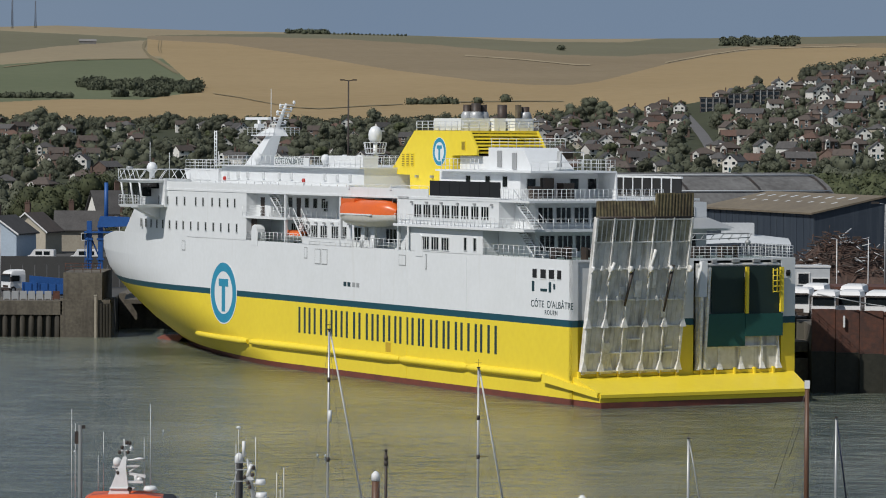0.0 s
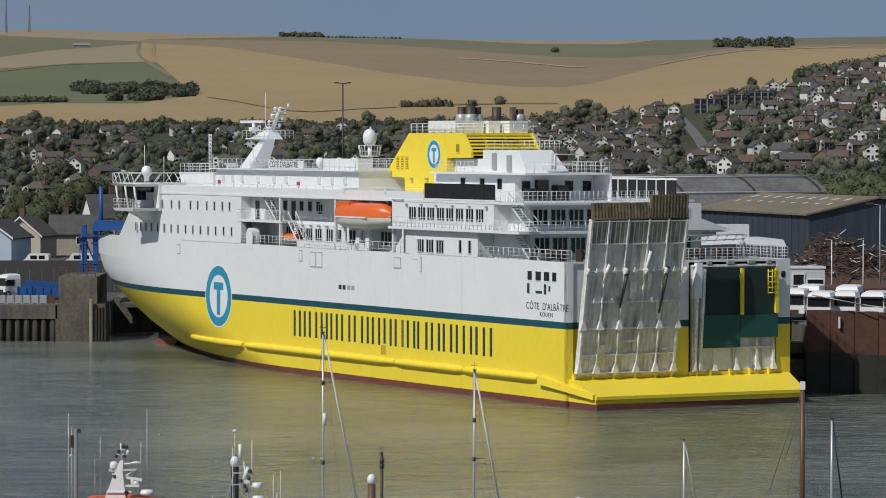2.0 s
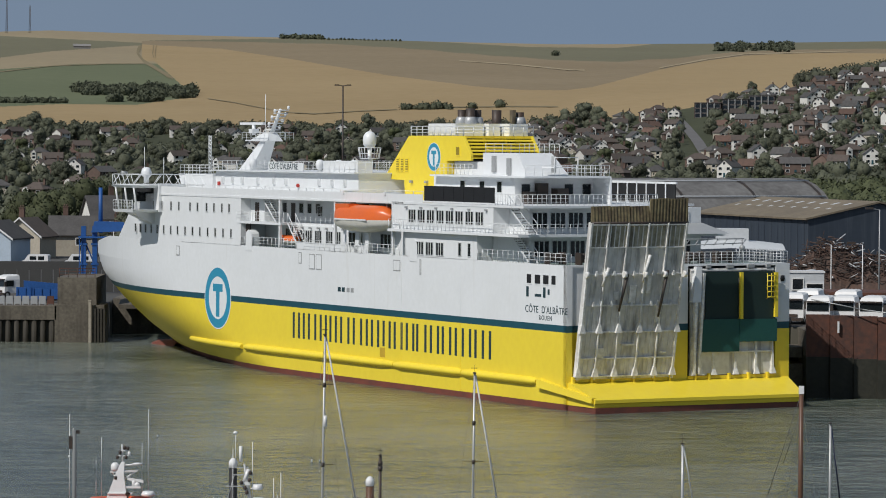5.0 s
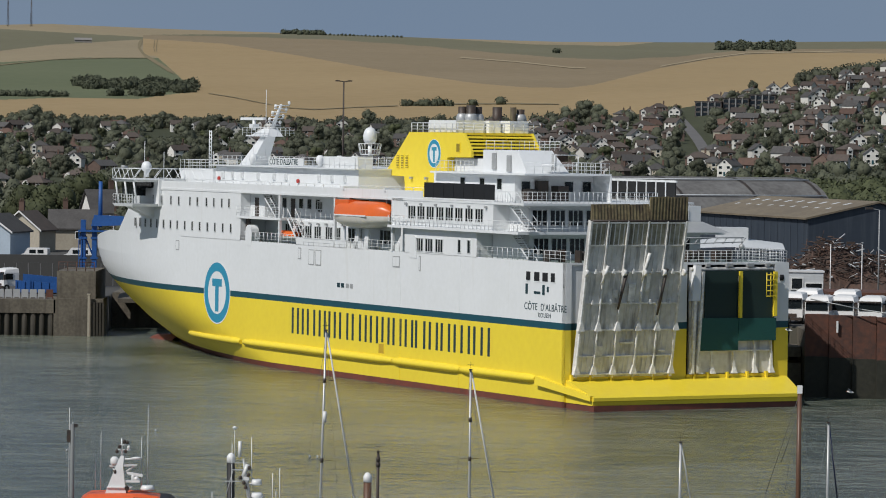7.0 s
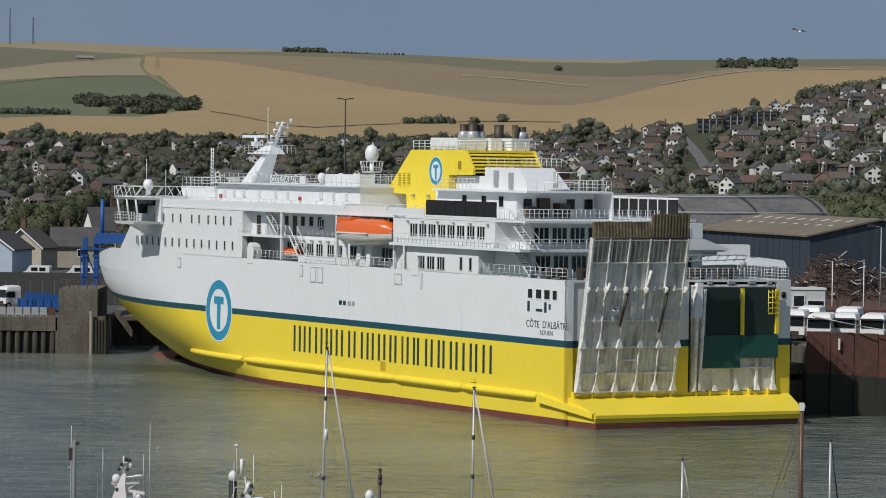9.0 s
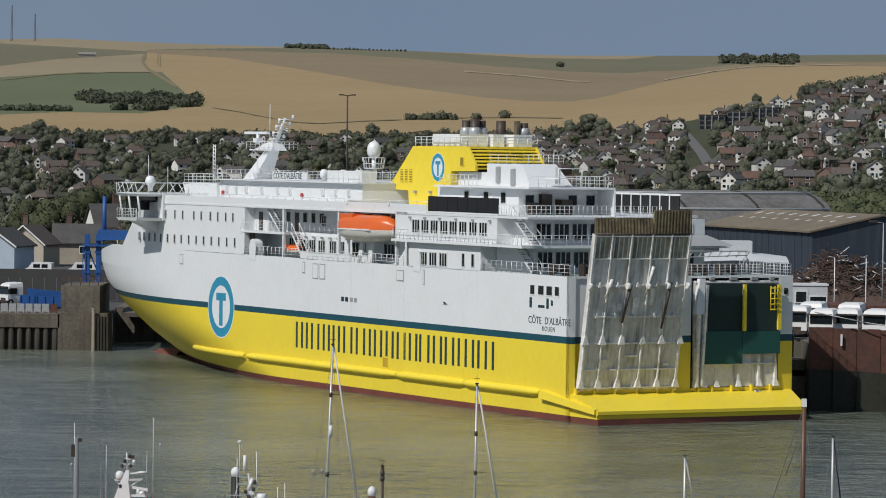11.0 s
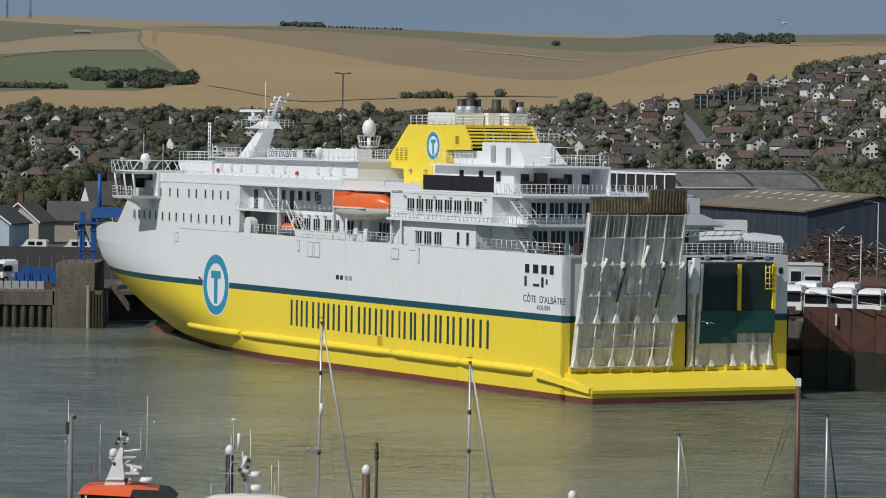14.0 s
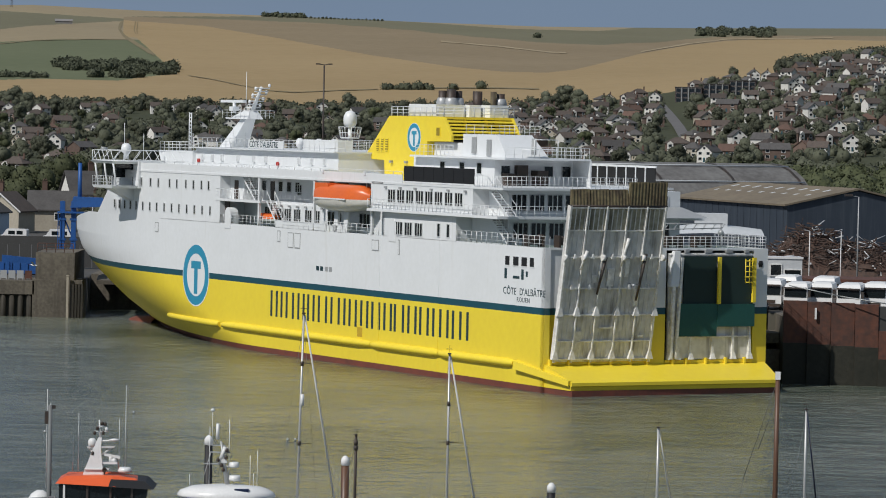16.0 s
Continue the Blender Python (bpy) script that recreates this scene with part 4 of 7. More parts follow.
part("aft_platform", Shape().box(-3.6, -1.0, 17.2, 19.6, 21.9, 22.0).tube((-3.6, 17.2, 21.1), (-3.6, 17.2, 22.9), 0.05, n=4).tube((-1, 17.2, 21.1), (-1, 17.2, 22.9), 0.05, n=4).tube((-3.6, 17.2, 22.9), (-1, 17.2, 22.9), 0.05, n=4), WHITE, ferry)
part("crew_locker", Shape().box(-5.6, -4.8, 18.7, 19.9, 18.42, 19.6), SOOT, ferry)
part("crew_locker", Shape().box(-2.4, -1.2, 18.6, 19.9, 18.42, 19.9), SOOT, ferry)


# lifeboats
def lifeboat(yc, length, xc, z0, beam, height):
    hull, top = Shape(), Shape()
    def section(t, up):
        w = beam / 2 * max(0.02, (1 - abs(t) ** 4.0)) ** 0.7
        keel = 0.28 * height * abs(t) ** 3
        if up:
            return [(xc + w * math.cos(a) * 0.96, yc + t * length / 2, z0 + 0.48 * height + 0.52 * height * (1 - abs(t) ** 8 * 0.6) * math.sin(a) ** 0.5) for a in [math.pi * (k / 10) for k in range(11)]]
        return [(xc - w * math.cos(a), yc + t * length / 2, z0 + 0.48 * height - (0.48 * height - keel) * math.sin(a) ** 0.8) for a in [math.pi * (k / 10) for k in range(11)]]
    ts = [-1 + 2 * k / 20 for k in range(21)]
    hull.grid([section(t, False) for t in ts])
    top.grid([section(t, True) for t in ts])
    boat = part("lifeboat", hull, material("lifeboat_white", (0.72, 0.70, 0.64), 0.4, scale=0.8), ferry, "orange enclosed lifeboat with a white hull")
    part("canopy", top, ORANGE, boat, "orange canopy")
    part("gunwale", Shape().box(xc - beam / 2 - 0.03, xc - beam / 2 + 0.1, yc - length * 0.3, yc + length * 0.3, z0 + 0.45 * height, z0 + 0.5 * height), WHITE, boat)
    hood = Shape().box(xc - beam * 0.36, xc + beam * 0.3, yc + length * 0.10, yc + length * 0.36, z0 + 0.8 * height, z0 + 1.03 * height)
    part("hatch", hood, ORANGE, boat)
    return boat


lifeboat(41.0, 11.6, -11.9, 15.2, 3.5, 2.75)
lifeboat(60.2, 4.2, -10.9, 13.4, 1.6, 1.0)
for y in (36.2, 45.4):
    dv = Shape()
    dv.hexa([(-10.2, y - 0.2, 15.75), (-9.7, y - 0.2, 15.75), (-9.7, y + 0.2, 15.75), (-10.2, y + 0.2, 15.75)], [(-11.9, y - 0.2, 19.2), (-11.4, y - 0.2, 19.2), (-11.4, y + 0.2, 19.2), (-11.9, y + 0.2, 19.2)])
    dv.box(-12.2, -10.6, y - 0.18, y + 0.18, 19.0, 19.35)
    dv.tube((-11.9, y, 19.1), (-11.9, y, 17.6), 0.04, n=4)
    part("davit", dv, WHITE, ferry)
part("davit_winch", Shape().tube((-11.3, 33.4, 17.0), (-11.3, 34.8, 17.0), 0.55, n=12), WHITE, ferry)
part("davit_frame", Shape().box(-12.15, -11.9, 34.4, 34.7, 13.1, 18.2).box(-12.15, -11.9, 32.2, 34.6, 18.2, 18.45), WHITE, ferry)

bulb = Shape()
bulb.grid([[(r * math.cos(a), 112.0 + 9.5 * t, -0.95 + r * math.sin(a)) for a in [2 * math.pi * k / 14 for k in range(14)]] for t, r in ((0, 1.5), (0.4, 1.55), (0.65, 1.4), (0.82, 1.1), (0.94, 0.65), (1.0, 0.05))], closed=True)
part("bulbous_bow", bulb, RED_BOOT, ferry, "dull red bulbous bow awash")
# stern ramps
RB, RT = Vector((0, -0.15, 2.75)), Vector((0, -2.8, 17.1))


def on_ramp(x, s, out=0.0):
    p = RB.lerp(RT, s)
    n = Vector((0, -(RT - RB).z, (RT - RB).y)).normalized()
    return Vector((x, p.y, p.z)) + n * out


ramp = part("stern_ramp", Shape().hexa([on_ramp(x, 0, o) for x, o in ((-11.35, 0.12), (-1.0, 0.12), (-1.0, -0.25), (-11.35, -0.25))], [on_ramp(x, 1, o) for x, o in ((-11.35, 0.12), (-1.0, 0.12), (-1.0, -0.25), (-11.35, -0.25))]), RAMP, ferry, "raised grey vehicle ramp, rust streaked")
part("upper_plate", Shape().hexa([on_ramp(x, 0.845, o) for x, o in ((-11.3, 0.15), (-1.05, 0.15), (-1.05, 0.12), (-11.3, 0.12))], [on_ramp(x, 0.985, o) for x, o in ((-11.3, 0.15), (-1.05, 0.15), (-1.05, 0.12), (-11.3, 0.12))]), RAMP_STAIN, ramp, "olive-stained upper ramp plate")
for k in range(21):
    x = -11.1 + 0.49 * k
    part("corrugation", Shape().hexa([on_ramp(x + a, 0.02, o) for a, o in ((-0.05, 0.16), (0.05, 0.16), (0.05, 0.1), (-0.05, 0.1))], [on_ramp(x + a, 0.98, o) for a, o in ((-0.05, 0.19), (0.05, 0.19), (0.05, 0.1), (-0.05, 0.1))]), RAMP, ramp)
for k, x in enumerate((-11.25, -9.45, -7.4, -5.2, -3.15, -1.15)):
    w = 0.1 if k in (0, 5) else 0.06
    part("rib", Shape().hexa([on_ramp(x + a, 0, o) for a, o in ((-w, 0.42), (w, 0.42), (w, 0.1), (-w, 0.1))], [on_ramp(x + a, 1, o) for a, o in ((-w, 0.34), (w, 0.34), (w, 0.1), (-w, 0.1))]), RAMP_RIB, ramp)
    for s in (0.02, 0.30):
        part("gusset", Shape().hexa([on_ramp(x + a, s, o) for a, o in ((-0.34, 0.55), (0.34, 0.55), (0.34, 0.1), (-0.34, 0.1))], [on_ramp(x + a, s + 0.055, o) for a, o in ((-0.1, 0.4), (0.1, 0.4), (0.1, 0.1), (-0.1, 0.1))]), RAMP_RIB, ramp)
for s in (0.015, 0.13, 0.30, 0.47, 0.67, 0.84, 0.985):
    part("cross_rib", Shape().hexa([on_ramp(-11.35, s, o) for o in (0.3, 0.1)] + [on_ramp(-11.35, s + 0.008, o) for o in (0.1, 0.3)], [on_ramp(-1.0, s, o) for o in (0.3, 0.1)] + [on_ramp(-1.0, s + 0.008, o) for o in (0.1, 0.3)]), RAMP_RIB, ramp)
for x0, x1, s0, s1 in ((-9.4, -8.7, 0.08, 0.2), (-6.9, -5.5, 0.215, 0.225), (-6.6, -5.9, 0.49, 0.6), (-4.8, -4.4, 0.55, 0.66), (-3.5, -3.2, 0.36, 0.5), (-2.6, -2.0, 0.16, 0.17), (-8.2, -7.7, 0.51, 0.56)):
    part("bracket", Shape().hexa([on_ramp(x, s0, o) for x, o in ((x0, 0.3), (x1, 0.3), (x1, 0.12), (x0, 0.12))], [on_ramp(x, s1, o) for x, o in ((x0, 0.3), (x1, 0.3), (x1, 0.12), (x0, 0.12))]), RAMP_RIB, ramp)
for x, s0, s1 in ((-7.4, 0.44, 0.68), (-3.15, 0.40, 0.70), (-5.2, 0.62, 0.80), (-9.45, 0.6, 0.72)):
    part("actuator", Shape().tube(on_ramp(x - 0.25, s0, 0.5), on_ramp(x + 0.25, s1, 0.55), 0.1, 0.16, n=8), SOOT if x in (-7.4, -3.15) else RAMP_RIB, ramp, "dark hydraulic actuator" if x in (-7.4, -3.15) else "")
for k in range(5):
    x = -11.2 + 2.03 * k
    z1, lean = (18.55, 0.5) if k < 3 else (19.25, 0.2)
    base = on_ramp(0, 1.0)
    fl = Shape().hexa([(x, base.y - 0.2, 17.1), (x + 2.0, base.y - 0.2, 17.1), (x + 2.0, base.y + 0.1, 17.1), (x, base.y + 0.1, 17.1)],
                      [(x + 0.25, base.y - 0.2 + lean, z1), (x + 2.2, base.y - 0.2 + lean, z1 + 0.06), (x + 2.2, base.y + 0.05 + lean, z1 + 0.06), (x + 0.25, base.y + 0.05 + lean, z1)])
    flap = part("ramp_flap", fl, RAMP_RUST, ramp, "rusty hinged ramp flap")
    for j in range(6):
        a = x + 0.12 + 0.34 * j
        part("flap_rib", Shape().hexa([(a, base.y - 0.26, 17.15), (a + 0.1, base.y - 0.26, 17.15), (a + 0.1, base.y - 0.18, 17.15), (a, base.y - 0.18, 17.15)],
                                      [(a + 0.23, base.y - 0.26 + lean, z1 + 0.02), (a + 0.33, base.y - 0.26 + lean, z1 + 0.02), (a + 0.33, base.y - 0.18 + lean, z1 + 0.02), (a + 0.23, base.y - 0.18 + lean, z1 + 0.02)]), RAMP_RUST, flap)
part("flap_hinge", Shape().tube(on_ramp(-11.3, 1.0, 0.16), on_ramp(-1.0, 1.0, 0.16), 0.13, n=8), SOOT, ramp, "dark rusted hinge line")
for x in (-11.5, -9.6, -7.4, -5.1, -2.9, -1.2, 1.6, 3.1, 5.3, 7.5, 9.6):
    part("hinge", Shape().box(x - 0.1, x + 0.1, -0.35, 0.02, 2.3, 2.95), YELLOW, ferry)
part("ramp_sill", Shape().box(-11.5, -0.87, -0.12, 0.3, 2.45, 2.75).box(0.87, 10.55, -0.12, 0.3, 2.45, 2.75), YELLOW, ferry)
door = part("stern_door", Shape().box(1.15, 10.3, 0.0, 0.25, 2.8, 12.7), RAMP, ferry, "closed white vehicle door, stained")
for x in (1.3, 2.2, 3.6, 6.0, 8.3, 10.15):
    part("rib", Shape().hexa([(x - 0.14, -0.3, 2.8), (x + 0.14, -0.3, 2.8), (x + 0.14, 0, 2.8), (x - 0.14, 0, 2.8)], [(x - 0.07, -0.12, 6.4), (x + 0.07, -0.12, 6.4), (x + 0.07, 0, 6.4), (x - 0.07, 0, 6.4)]), RAMP_RIB, door)
    part("gusset", Shape().hexa([(x - 0.3, -0.42, 2.8), (x + 0.3, -0.42, 2.8), (x + 0.3, 0, 2.8), (x - 0.3, 0, 2.8)], [(x - 0.06, -0.2, 3.7), (x + 0.06, -0.2, 3.7), (x + 0.06, 0, 3.7), (x - 0.06, 0, 3.7)]), RAMP_RIB, door)
for z in (4.85, 6.2, 12.5):
    part("cross_rib", Shape().box(1.2, 10.25, -0.2, 0, z, z + 0.12), RAMP_RIB, door)
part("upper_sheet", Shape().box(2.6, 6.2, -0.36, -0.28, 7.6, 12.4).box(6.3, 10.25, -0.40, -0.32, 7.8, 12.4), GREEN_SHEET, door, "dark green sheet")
part("lower_sheet", Shape().box(2.05, 6.25, -0.5, -0.4, 4.95, 8.0), GREEN_LOW, door, "green sheet")
part("lower_sheet", Shape().box(6.27, 10.4, -0.54, -0.44, 5.85, 7.95), GREEN_LOW, door, "green sheet")
part("post", Shape().box(6.2, 6.5, -0.75, -0.5, 8.0, 12.35), YELLOW, door, "yellow post")
yl = Shape().box(10.05, 10.4, -0.7, -0.45, 8.1, 12.3)
for d in (9.15, 9.6):
    yl.tube((d, -0.75, 9.9), (d, -0.75, 12.2), 0.05, n=5)
for k in range(5):
    yl.tube((9.15, -0.75, 10.0 + 0.5 * k), (10.1, -0.75, 10.0 + 0.5 * k), 0.05, n=5)
part("post", yl, YELLOW, door, "yellow ladder post")
part("hinge_arm", Shape().hexa([(1.0, -0.7, 9.6), (1.9, -0.7, 9.6), (1.9, 0, 9.6), (1.0, 0, 9.6)], [(1.5, -0.5, 12.9), (2.1, -0.5, 12.9), (2.1, 0, 12.9), (1.5, 0, 12.9)]), WHITE, ferry)
part("hinge_arm", Shape().box(-0.9, -0.2, -0.5, 0.0, 9.8, 12.9), WHITE, ferry)
part("door_guide", Shape().hexa([(1.2, -0.5, 2.9), (1.45, -0.5, 2.9), (1.45, -0.2, 2.9), (1.2, -0.2, 2.9)], [(1.35, -0.6, 9.6), (1.6, -0.6, 9.6), (1.6, -0.2, 9.6), (1.35, -0.2, 9.6)]), RAMP_RIB, ferry)
part("door_guide", Shape().hexa([(1.75, -0.5, 2.9), (1.95, -0.5, 2.9), (1.95, -0.2, 2.9), (1.75, -0.2, 2.9)], [(2.2, -0.6, 12.3), (2.45, -0.6, 12.3), (2.45, -0.2, 12.3), (2.2, -0.2, 12.3)]), RAMP_RIB, ferry)
for s in (0.47, 0.665):
    for x in (-10.3, -8.4, -6.3, -4.2, -2.1):
        part("lashing_lug", Shape().hexa([on_ramp(x + a, s, o) for a, o in ((-0.16, 0.42), (0.16, 0.42), (0.16, 0.1), (-0.16, 0.1))], [on_ramp(x + a, s + 0.03, o) for a, o in ((-0.06, 0.36), (0.06, 0.36), (0.06, 0.1), (-0.06, 0.1))]), RAMP_RIB, ramp)
for x in (-11.4, -9.45, -7.4, -5.2, -3.15, -1.0):
    part("knuckle", Shape().tube(on_ramp(x - 0.16, 0.675, 0.5), on_ramp(x + 0.16, 0.675, 0.5), 0.3, n=10), RAMP_RIB, ramp)
for x in (3.0, 5.2, 5.5, 7.5, 7.8, 9.6):
    part("deck_bracket", Shape().box(x - 0.2, x + 0.25, -0.25, 0, 12.75, 13.05), STEEL, ferry)
part("fairlead", Shape().lathe((11.3, -0.02, 11.7), [(0.2, -0.28), (0.26, 0), (0.2, 0.28)], 10, squash=0.2), BLACK, ferry)
part("slatted_awning", Shape().hexa([(4.5, 6.5, 15.75), (9.6, 6.5, 15.75), (9.6, 6.6, 15.75), (4.5, 6.6, 15.75)], [(4.5, 9.8, 16.7), (8.6, 9.8, 16.7), (8.6, 9.9, 16.7), (4.5, 9.9, 16.7)]), STEEL, ferry)
lights = Shape().tube((2.6, 5, 14.7), (10.2, 5, 14.9), 0.06, n=4).tube((2.6, 5, 15.3), (10.2, 5, 15.3), 0.06, n=4)
for k in range(8):
    lights.tube((2.6 + 1.05 * k, 5, 14.7), (3.1 + 1.05 * k, 5, 15.3), 0.05, n=4)
for x in (3.4, 10.0):
    lights.lathe((x, 5, 14.2), [(0.2, 0), (0.3, 0.3), (0.15, 0.5)], 8)
    lights.tube((x, 5, 13.1), (x, 5, 15.3), 0.06, n=4)
part("light_gantry", lights, STEEL, ferry)
for x, y in ((-10.5, 5.0), (-8.3, 3.0), (4.0, 4.0), (7.5, 4.5)):
    part("mooring_winch", Shape().tube((x - 0.8, y, 13.7), (x + 0.8, y, 13.7), 0.45, n=12).box(x - 0.9, x - 0.7, y - 0.5, y + 0.5, 13.06, 14.2).box(x + 0.7, x + 0.9, y - 0.5, y + 0.5, 13.06, 14.2), SOOT, ferry)


# ---- trees ----
# far leaf colour, paled to include the haze of distance
LEAF_FAR = material("haze_paled_tree_green", (0.092, 0.102, 0.068), 0.8, second=(0.06, 0.067, 0.046), scale=0.2, amount=0.9, specular=0.1)
# greens lifted and greyed: haze over the town is in the colour
LEAF = material("leaf_green_with_haze", (0.10, 0.107, 0.072), 0.75, second=(0.058, 0.064, 0.044), scale=0.35, amount=0.9, fine=1.5, random_tint=0.3, specular=0.2)
LEAF_LIGHT = material("leaf_light_green", (0.08, 0.09, 0.044), 0.75, second=(0.036, 0.044, 0.022), scale=0.35, amount=0.9, fine=1.5, random_tint=0.25, specular=0.2)
LEAF_GREY = material("leaf_silver", (0.16, 0.17, 0.12), 0.75, second=(0.07, 0.08, 0.05), scale=0.5, amount=0.9, random_tint=0.2, specular=0.2)
GREY_BARN = material("weathered_barn_sheet", (0.22, 0.21, 0.2), 0.85, scale=0.4)
BARK = material("bark", (0.06, 0.045, 0.03), 0.9, scale=2)
rng = random.Random(7)


def leafage(shape, centre, radii, count, size, mat=0):
    """Leaf clumps scattered in the outer shell of an uneven lump, with a knobbly dark core."""
    cx, cy, cz = centre
    n, m = 7, 5
    rows = []
    for j in range(m):
        b = math.pi * (j + 0.5) / m
        rows.append([])
        for k in range(n):
            a = 2 * math.pi * k / n
            r = 0.64 + 0.22 * rng.random()
            rows[-1].append((cx + radii[0] * r * math.sin(b) * math.cos(a), cy + radii[1] * r * math.sin(b) * math.sin(a), cz - radii[2] * r * math.cos(b)))
    shape.grid(rows, mat, True, closed=True)
    for _ in range(count):
        z = rng.uniform(-0.75, 1)
        a = rng.uniform(0, 2 * math.pi)
        w = math.sqrt(max(0, 1 - z * z))
        k = rng.uniform(0.66, 1.03)
        p = Vector((cx + radii[0] * k * w * math.cos(a), cy + radii[1] * k * w * math.sin(a), cz + radii[2] * k * z))
        d = Vector((rng.gauss(0, 1), rng.gauss(0, 1), rng.gauss(0, 0.7))).normalized()
        e = d.orthogonal().normalized()
        g = d.cross(e)
        s = size * rng.uniform(0.6, 1.3)
        shape.face([p - e * s, p - g * s * 0.6, p + e * s, p + g * s * 0.7], mat)


def tree_template(height, width, light, lumps=11):
    trunk, crown = Shape(), Shape()
    trunk.tube((0, 0, -0.6), (0, 0, height * 0.35), 0.035 * height, 0.022 * height, n=7)
    trunk.tube((0, 0, height * 0.33), (0.04 * height, 0, height * 0.7), 0.022 * height, 0.008 * height, n=6)
    for k in range(4):
        a = k * 1.7 + rng.random()
        trunk.tube((0, 0, height * 0.3), (width * 0.3 * math.cos(a), width * 0.3 * math.sin(a), height * 0.6), 0.014 * height, 0.006 * height, n=5)
    for k in range(lumps):
        a = rng.uniform(0, 2 * math.pi)
        r = width * 0.5 * rng.uniform(0.15, 0.62)
        z = height * rng.uniform(0.34, 0.8)
        q = width * rng.uniform(0.2, 0.33)
        leafage(crown, (r * math.cos(a), r * math.sin(a), z), (q, q, q * rng.uniform(0.75, 1.0)), 150, 0.026 * height)
    return trunk.mesh("trunk", BARK), crown.mesh("crown", LEAF_LIGHT if light else LEAF)


TREES = [tree_template(11, 10, False), tree_template(9, 10, False), tree_template(8, 7, False), tree_template(12, 9, False), tree_template(7, 8, True), tree_template(9, 9, True)]
tree_words = ("broad dark green deciduous tree among the houses", "low spreading dark green tree", "small rounded dark green tree", "tall dark green tree in summer leaf", "light green garden tree", "sunlit light green tree")


def place_tree(k, x, y, scale=1.0, sink=0.0):
    t = thing("tree", pose(x, y, land(x, y) - sink, 0, 0, rng.uniform(0, 360)) @ Matrix.Scale(1, 4), tree_words[k], "tree", "town trees")
    t.scale = (scale, scale, scale * rng.uniform(0.9, 1.1))
    part("trunk", TREES[k][0], (), t)
    part("crown", TREES[k][1], (), t)
    return t


def wood(name, label, spots, size, leaf, mat=LEAF, count=26):
    """A wood, hedge or shrub belt too dense to count: one mesh of leaf clumps."""
    g = Shape()
    for x, y, r in spots:
        leafage(g, (x, y, land(x, y) + r * 0.45), (r, r, r * rng.uniform(0.75, 1.1)), count, leaf)
    return solid(name, g, mat, label, "trees", kind="stuff")


def at_bearing(u, y):
    return u * y / F


# woods on the downs, hedges, the shrub belt behind the sheds
wood("far_wood", "dark wood on the green hillside pasture",
     [(at_bearing(u, y), y, rng.uniform(2.4, 4.8)) for u, y in [(rng.uniform(-520, -432), rng.uniform(2130, 2230)) for _ in range(64)] + [(rng.uniform(-640, -500), rng.uniform(2170, 2230)) for _ in range(70)] + [(rng.uniform(-590, -480), rng.uniform(2070, 2085)) for _ in range(12)]], 9, 0.75, LEAF_FAR, 130)
wood("far_hedge", "dark hedge below the green pasture", [(at_bearing(u, 2050), 2050 + rng.uniform(-8, 8), rng.uniform(1.2, 3)) for u in range(-790, -660, 4)], 4, 0.6, LEAF_FAR, count=50)
wood("crest_wood", "small dark wood on the skyline", [(at_bearing(u, 3660), 3660 + rng.uniform(-20, 20), rng.uniform(2.4, 4.2)) for u in range(-276, -200, 6)], 6, 1.0, LEAF_FAR, count=50)
wood("crest_wood", "dark wood on the crest of the downs", [(at_bearing(u, y), y, rng.uniform(2.2, 4.6)) for u, y in [(rng.uniform(490, 625), rng.uniform(3400, 3600)) for _ in range(75)]], 8, 1.1, LEAF_FAR, count=60)
wood("far_hedge", "dark hedge line between the wheat fields", [(at_bearing(u, 1960), 1960 + rng.uniform(-6, 6), rng.uniform(2.0, 3.8)) for u in [-60, -52, -40, -30, -22, -15, -8, 0, 12, 20, 60, 110]], 4, 0.6, LEAF_FAR, count=50)
wood("far_hedge", "low bushes along the skyline", [(at_bearing(u, 3650), 3650, rng.uniform(0.8, 1.7)) for u in range(-194, -66, 7)], 3, 0.6, LEAF_FAR, count=40)
wood("far_hedge", "lone bushes on the stubble", [(p.x, p.y, 3.4) for p in (place_at(205.7, 153), place_at(208, 153))], 3, 0.9, LEAF_FAR, count=60)
barn_at = place_at(-630, 161)
barn = thing("barn", pose(barn_at.x, barn_at.y, barn_at.z - 0.5, 0, 0, 6), "small pale roofed barn on the downs", "barn")
part("wall", Shape().prism([(-3, -1), (3, -1), (3, 2.4), (0, 3.9), (-3, 2.4)], 0, -7, 7), GREY_BARN, barn)
part("roof", Shape().prism([(-3.5, 2.2), (0, 4.0), (3.5, 2.2), (3.5, 2.5), (0, 4.3), (-3.5, 2.5)], 0, -7.4, 7.4), GREY_BARN, barn)
wood("hill_wood", "dense dark wood at the top of the hillside estate", [(at_bearing(u, y), y, rng.uniform(3, 5.5)) for u, y in [(rng.uniform(625, 860), rng.uniform(1800, 1880)) for _ in range(70)]], 6, 0.6, count=130)
wood("town_woodland", "dark tree belt along the foot of the wheat fields", [(at_bearing(u, y), y, rng.uniform(1.6, 3.3)) for u, y in [(rng.uniform(-860, 250), rng.uniform(1600, 1700)) for _ in range(300)]], 6, 0.55, count=90)
wood("shrub_belt", "thick green shrubs behind the sheds", [(at_bearing(u, y), y, rng.uniform(2.8, 5.0)) for u, y in [(rng.uniform(245, 860), rng.uniform(800, 935)) for _ in range(330)]], 4, 0.34, LEAF_LIGHT, 170)
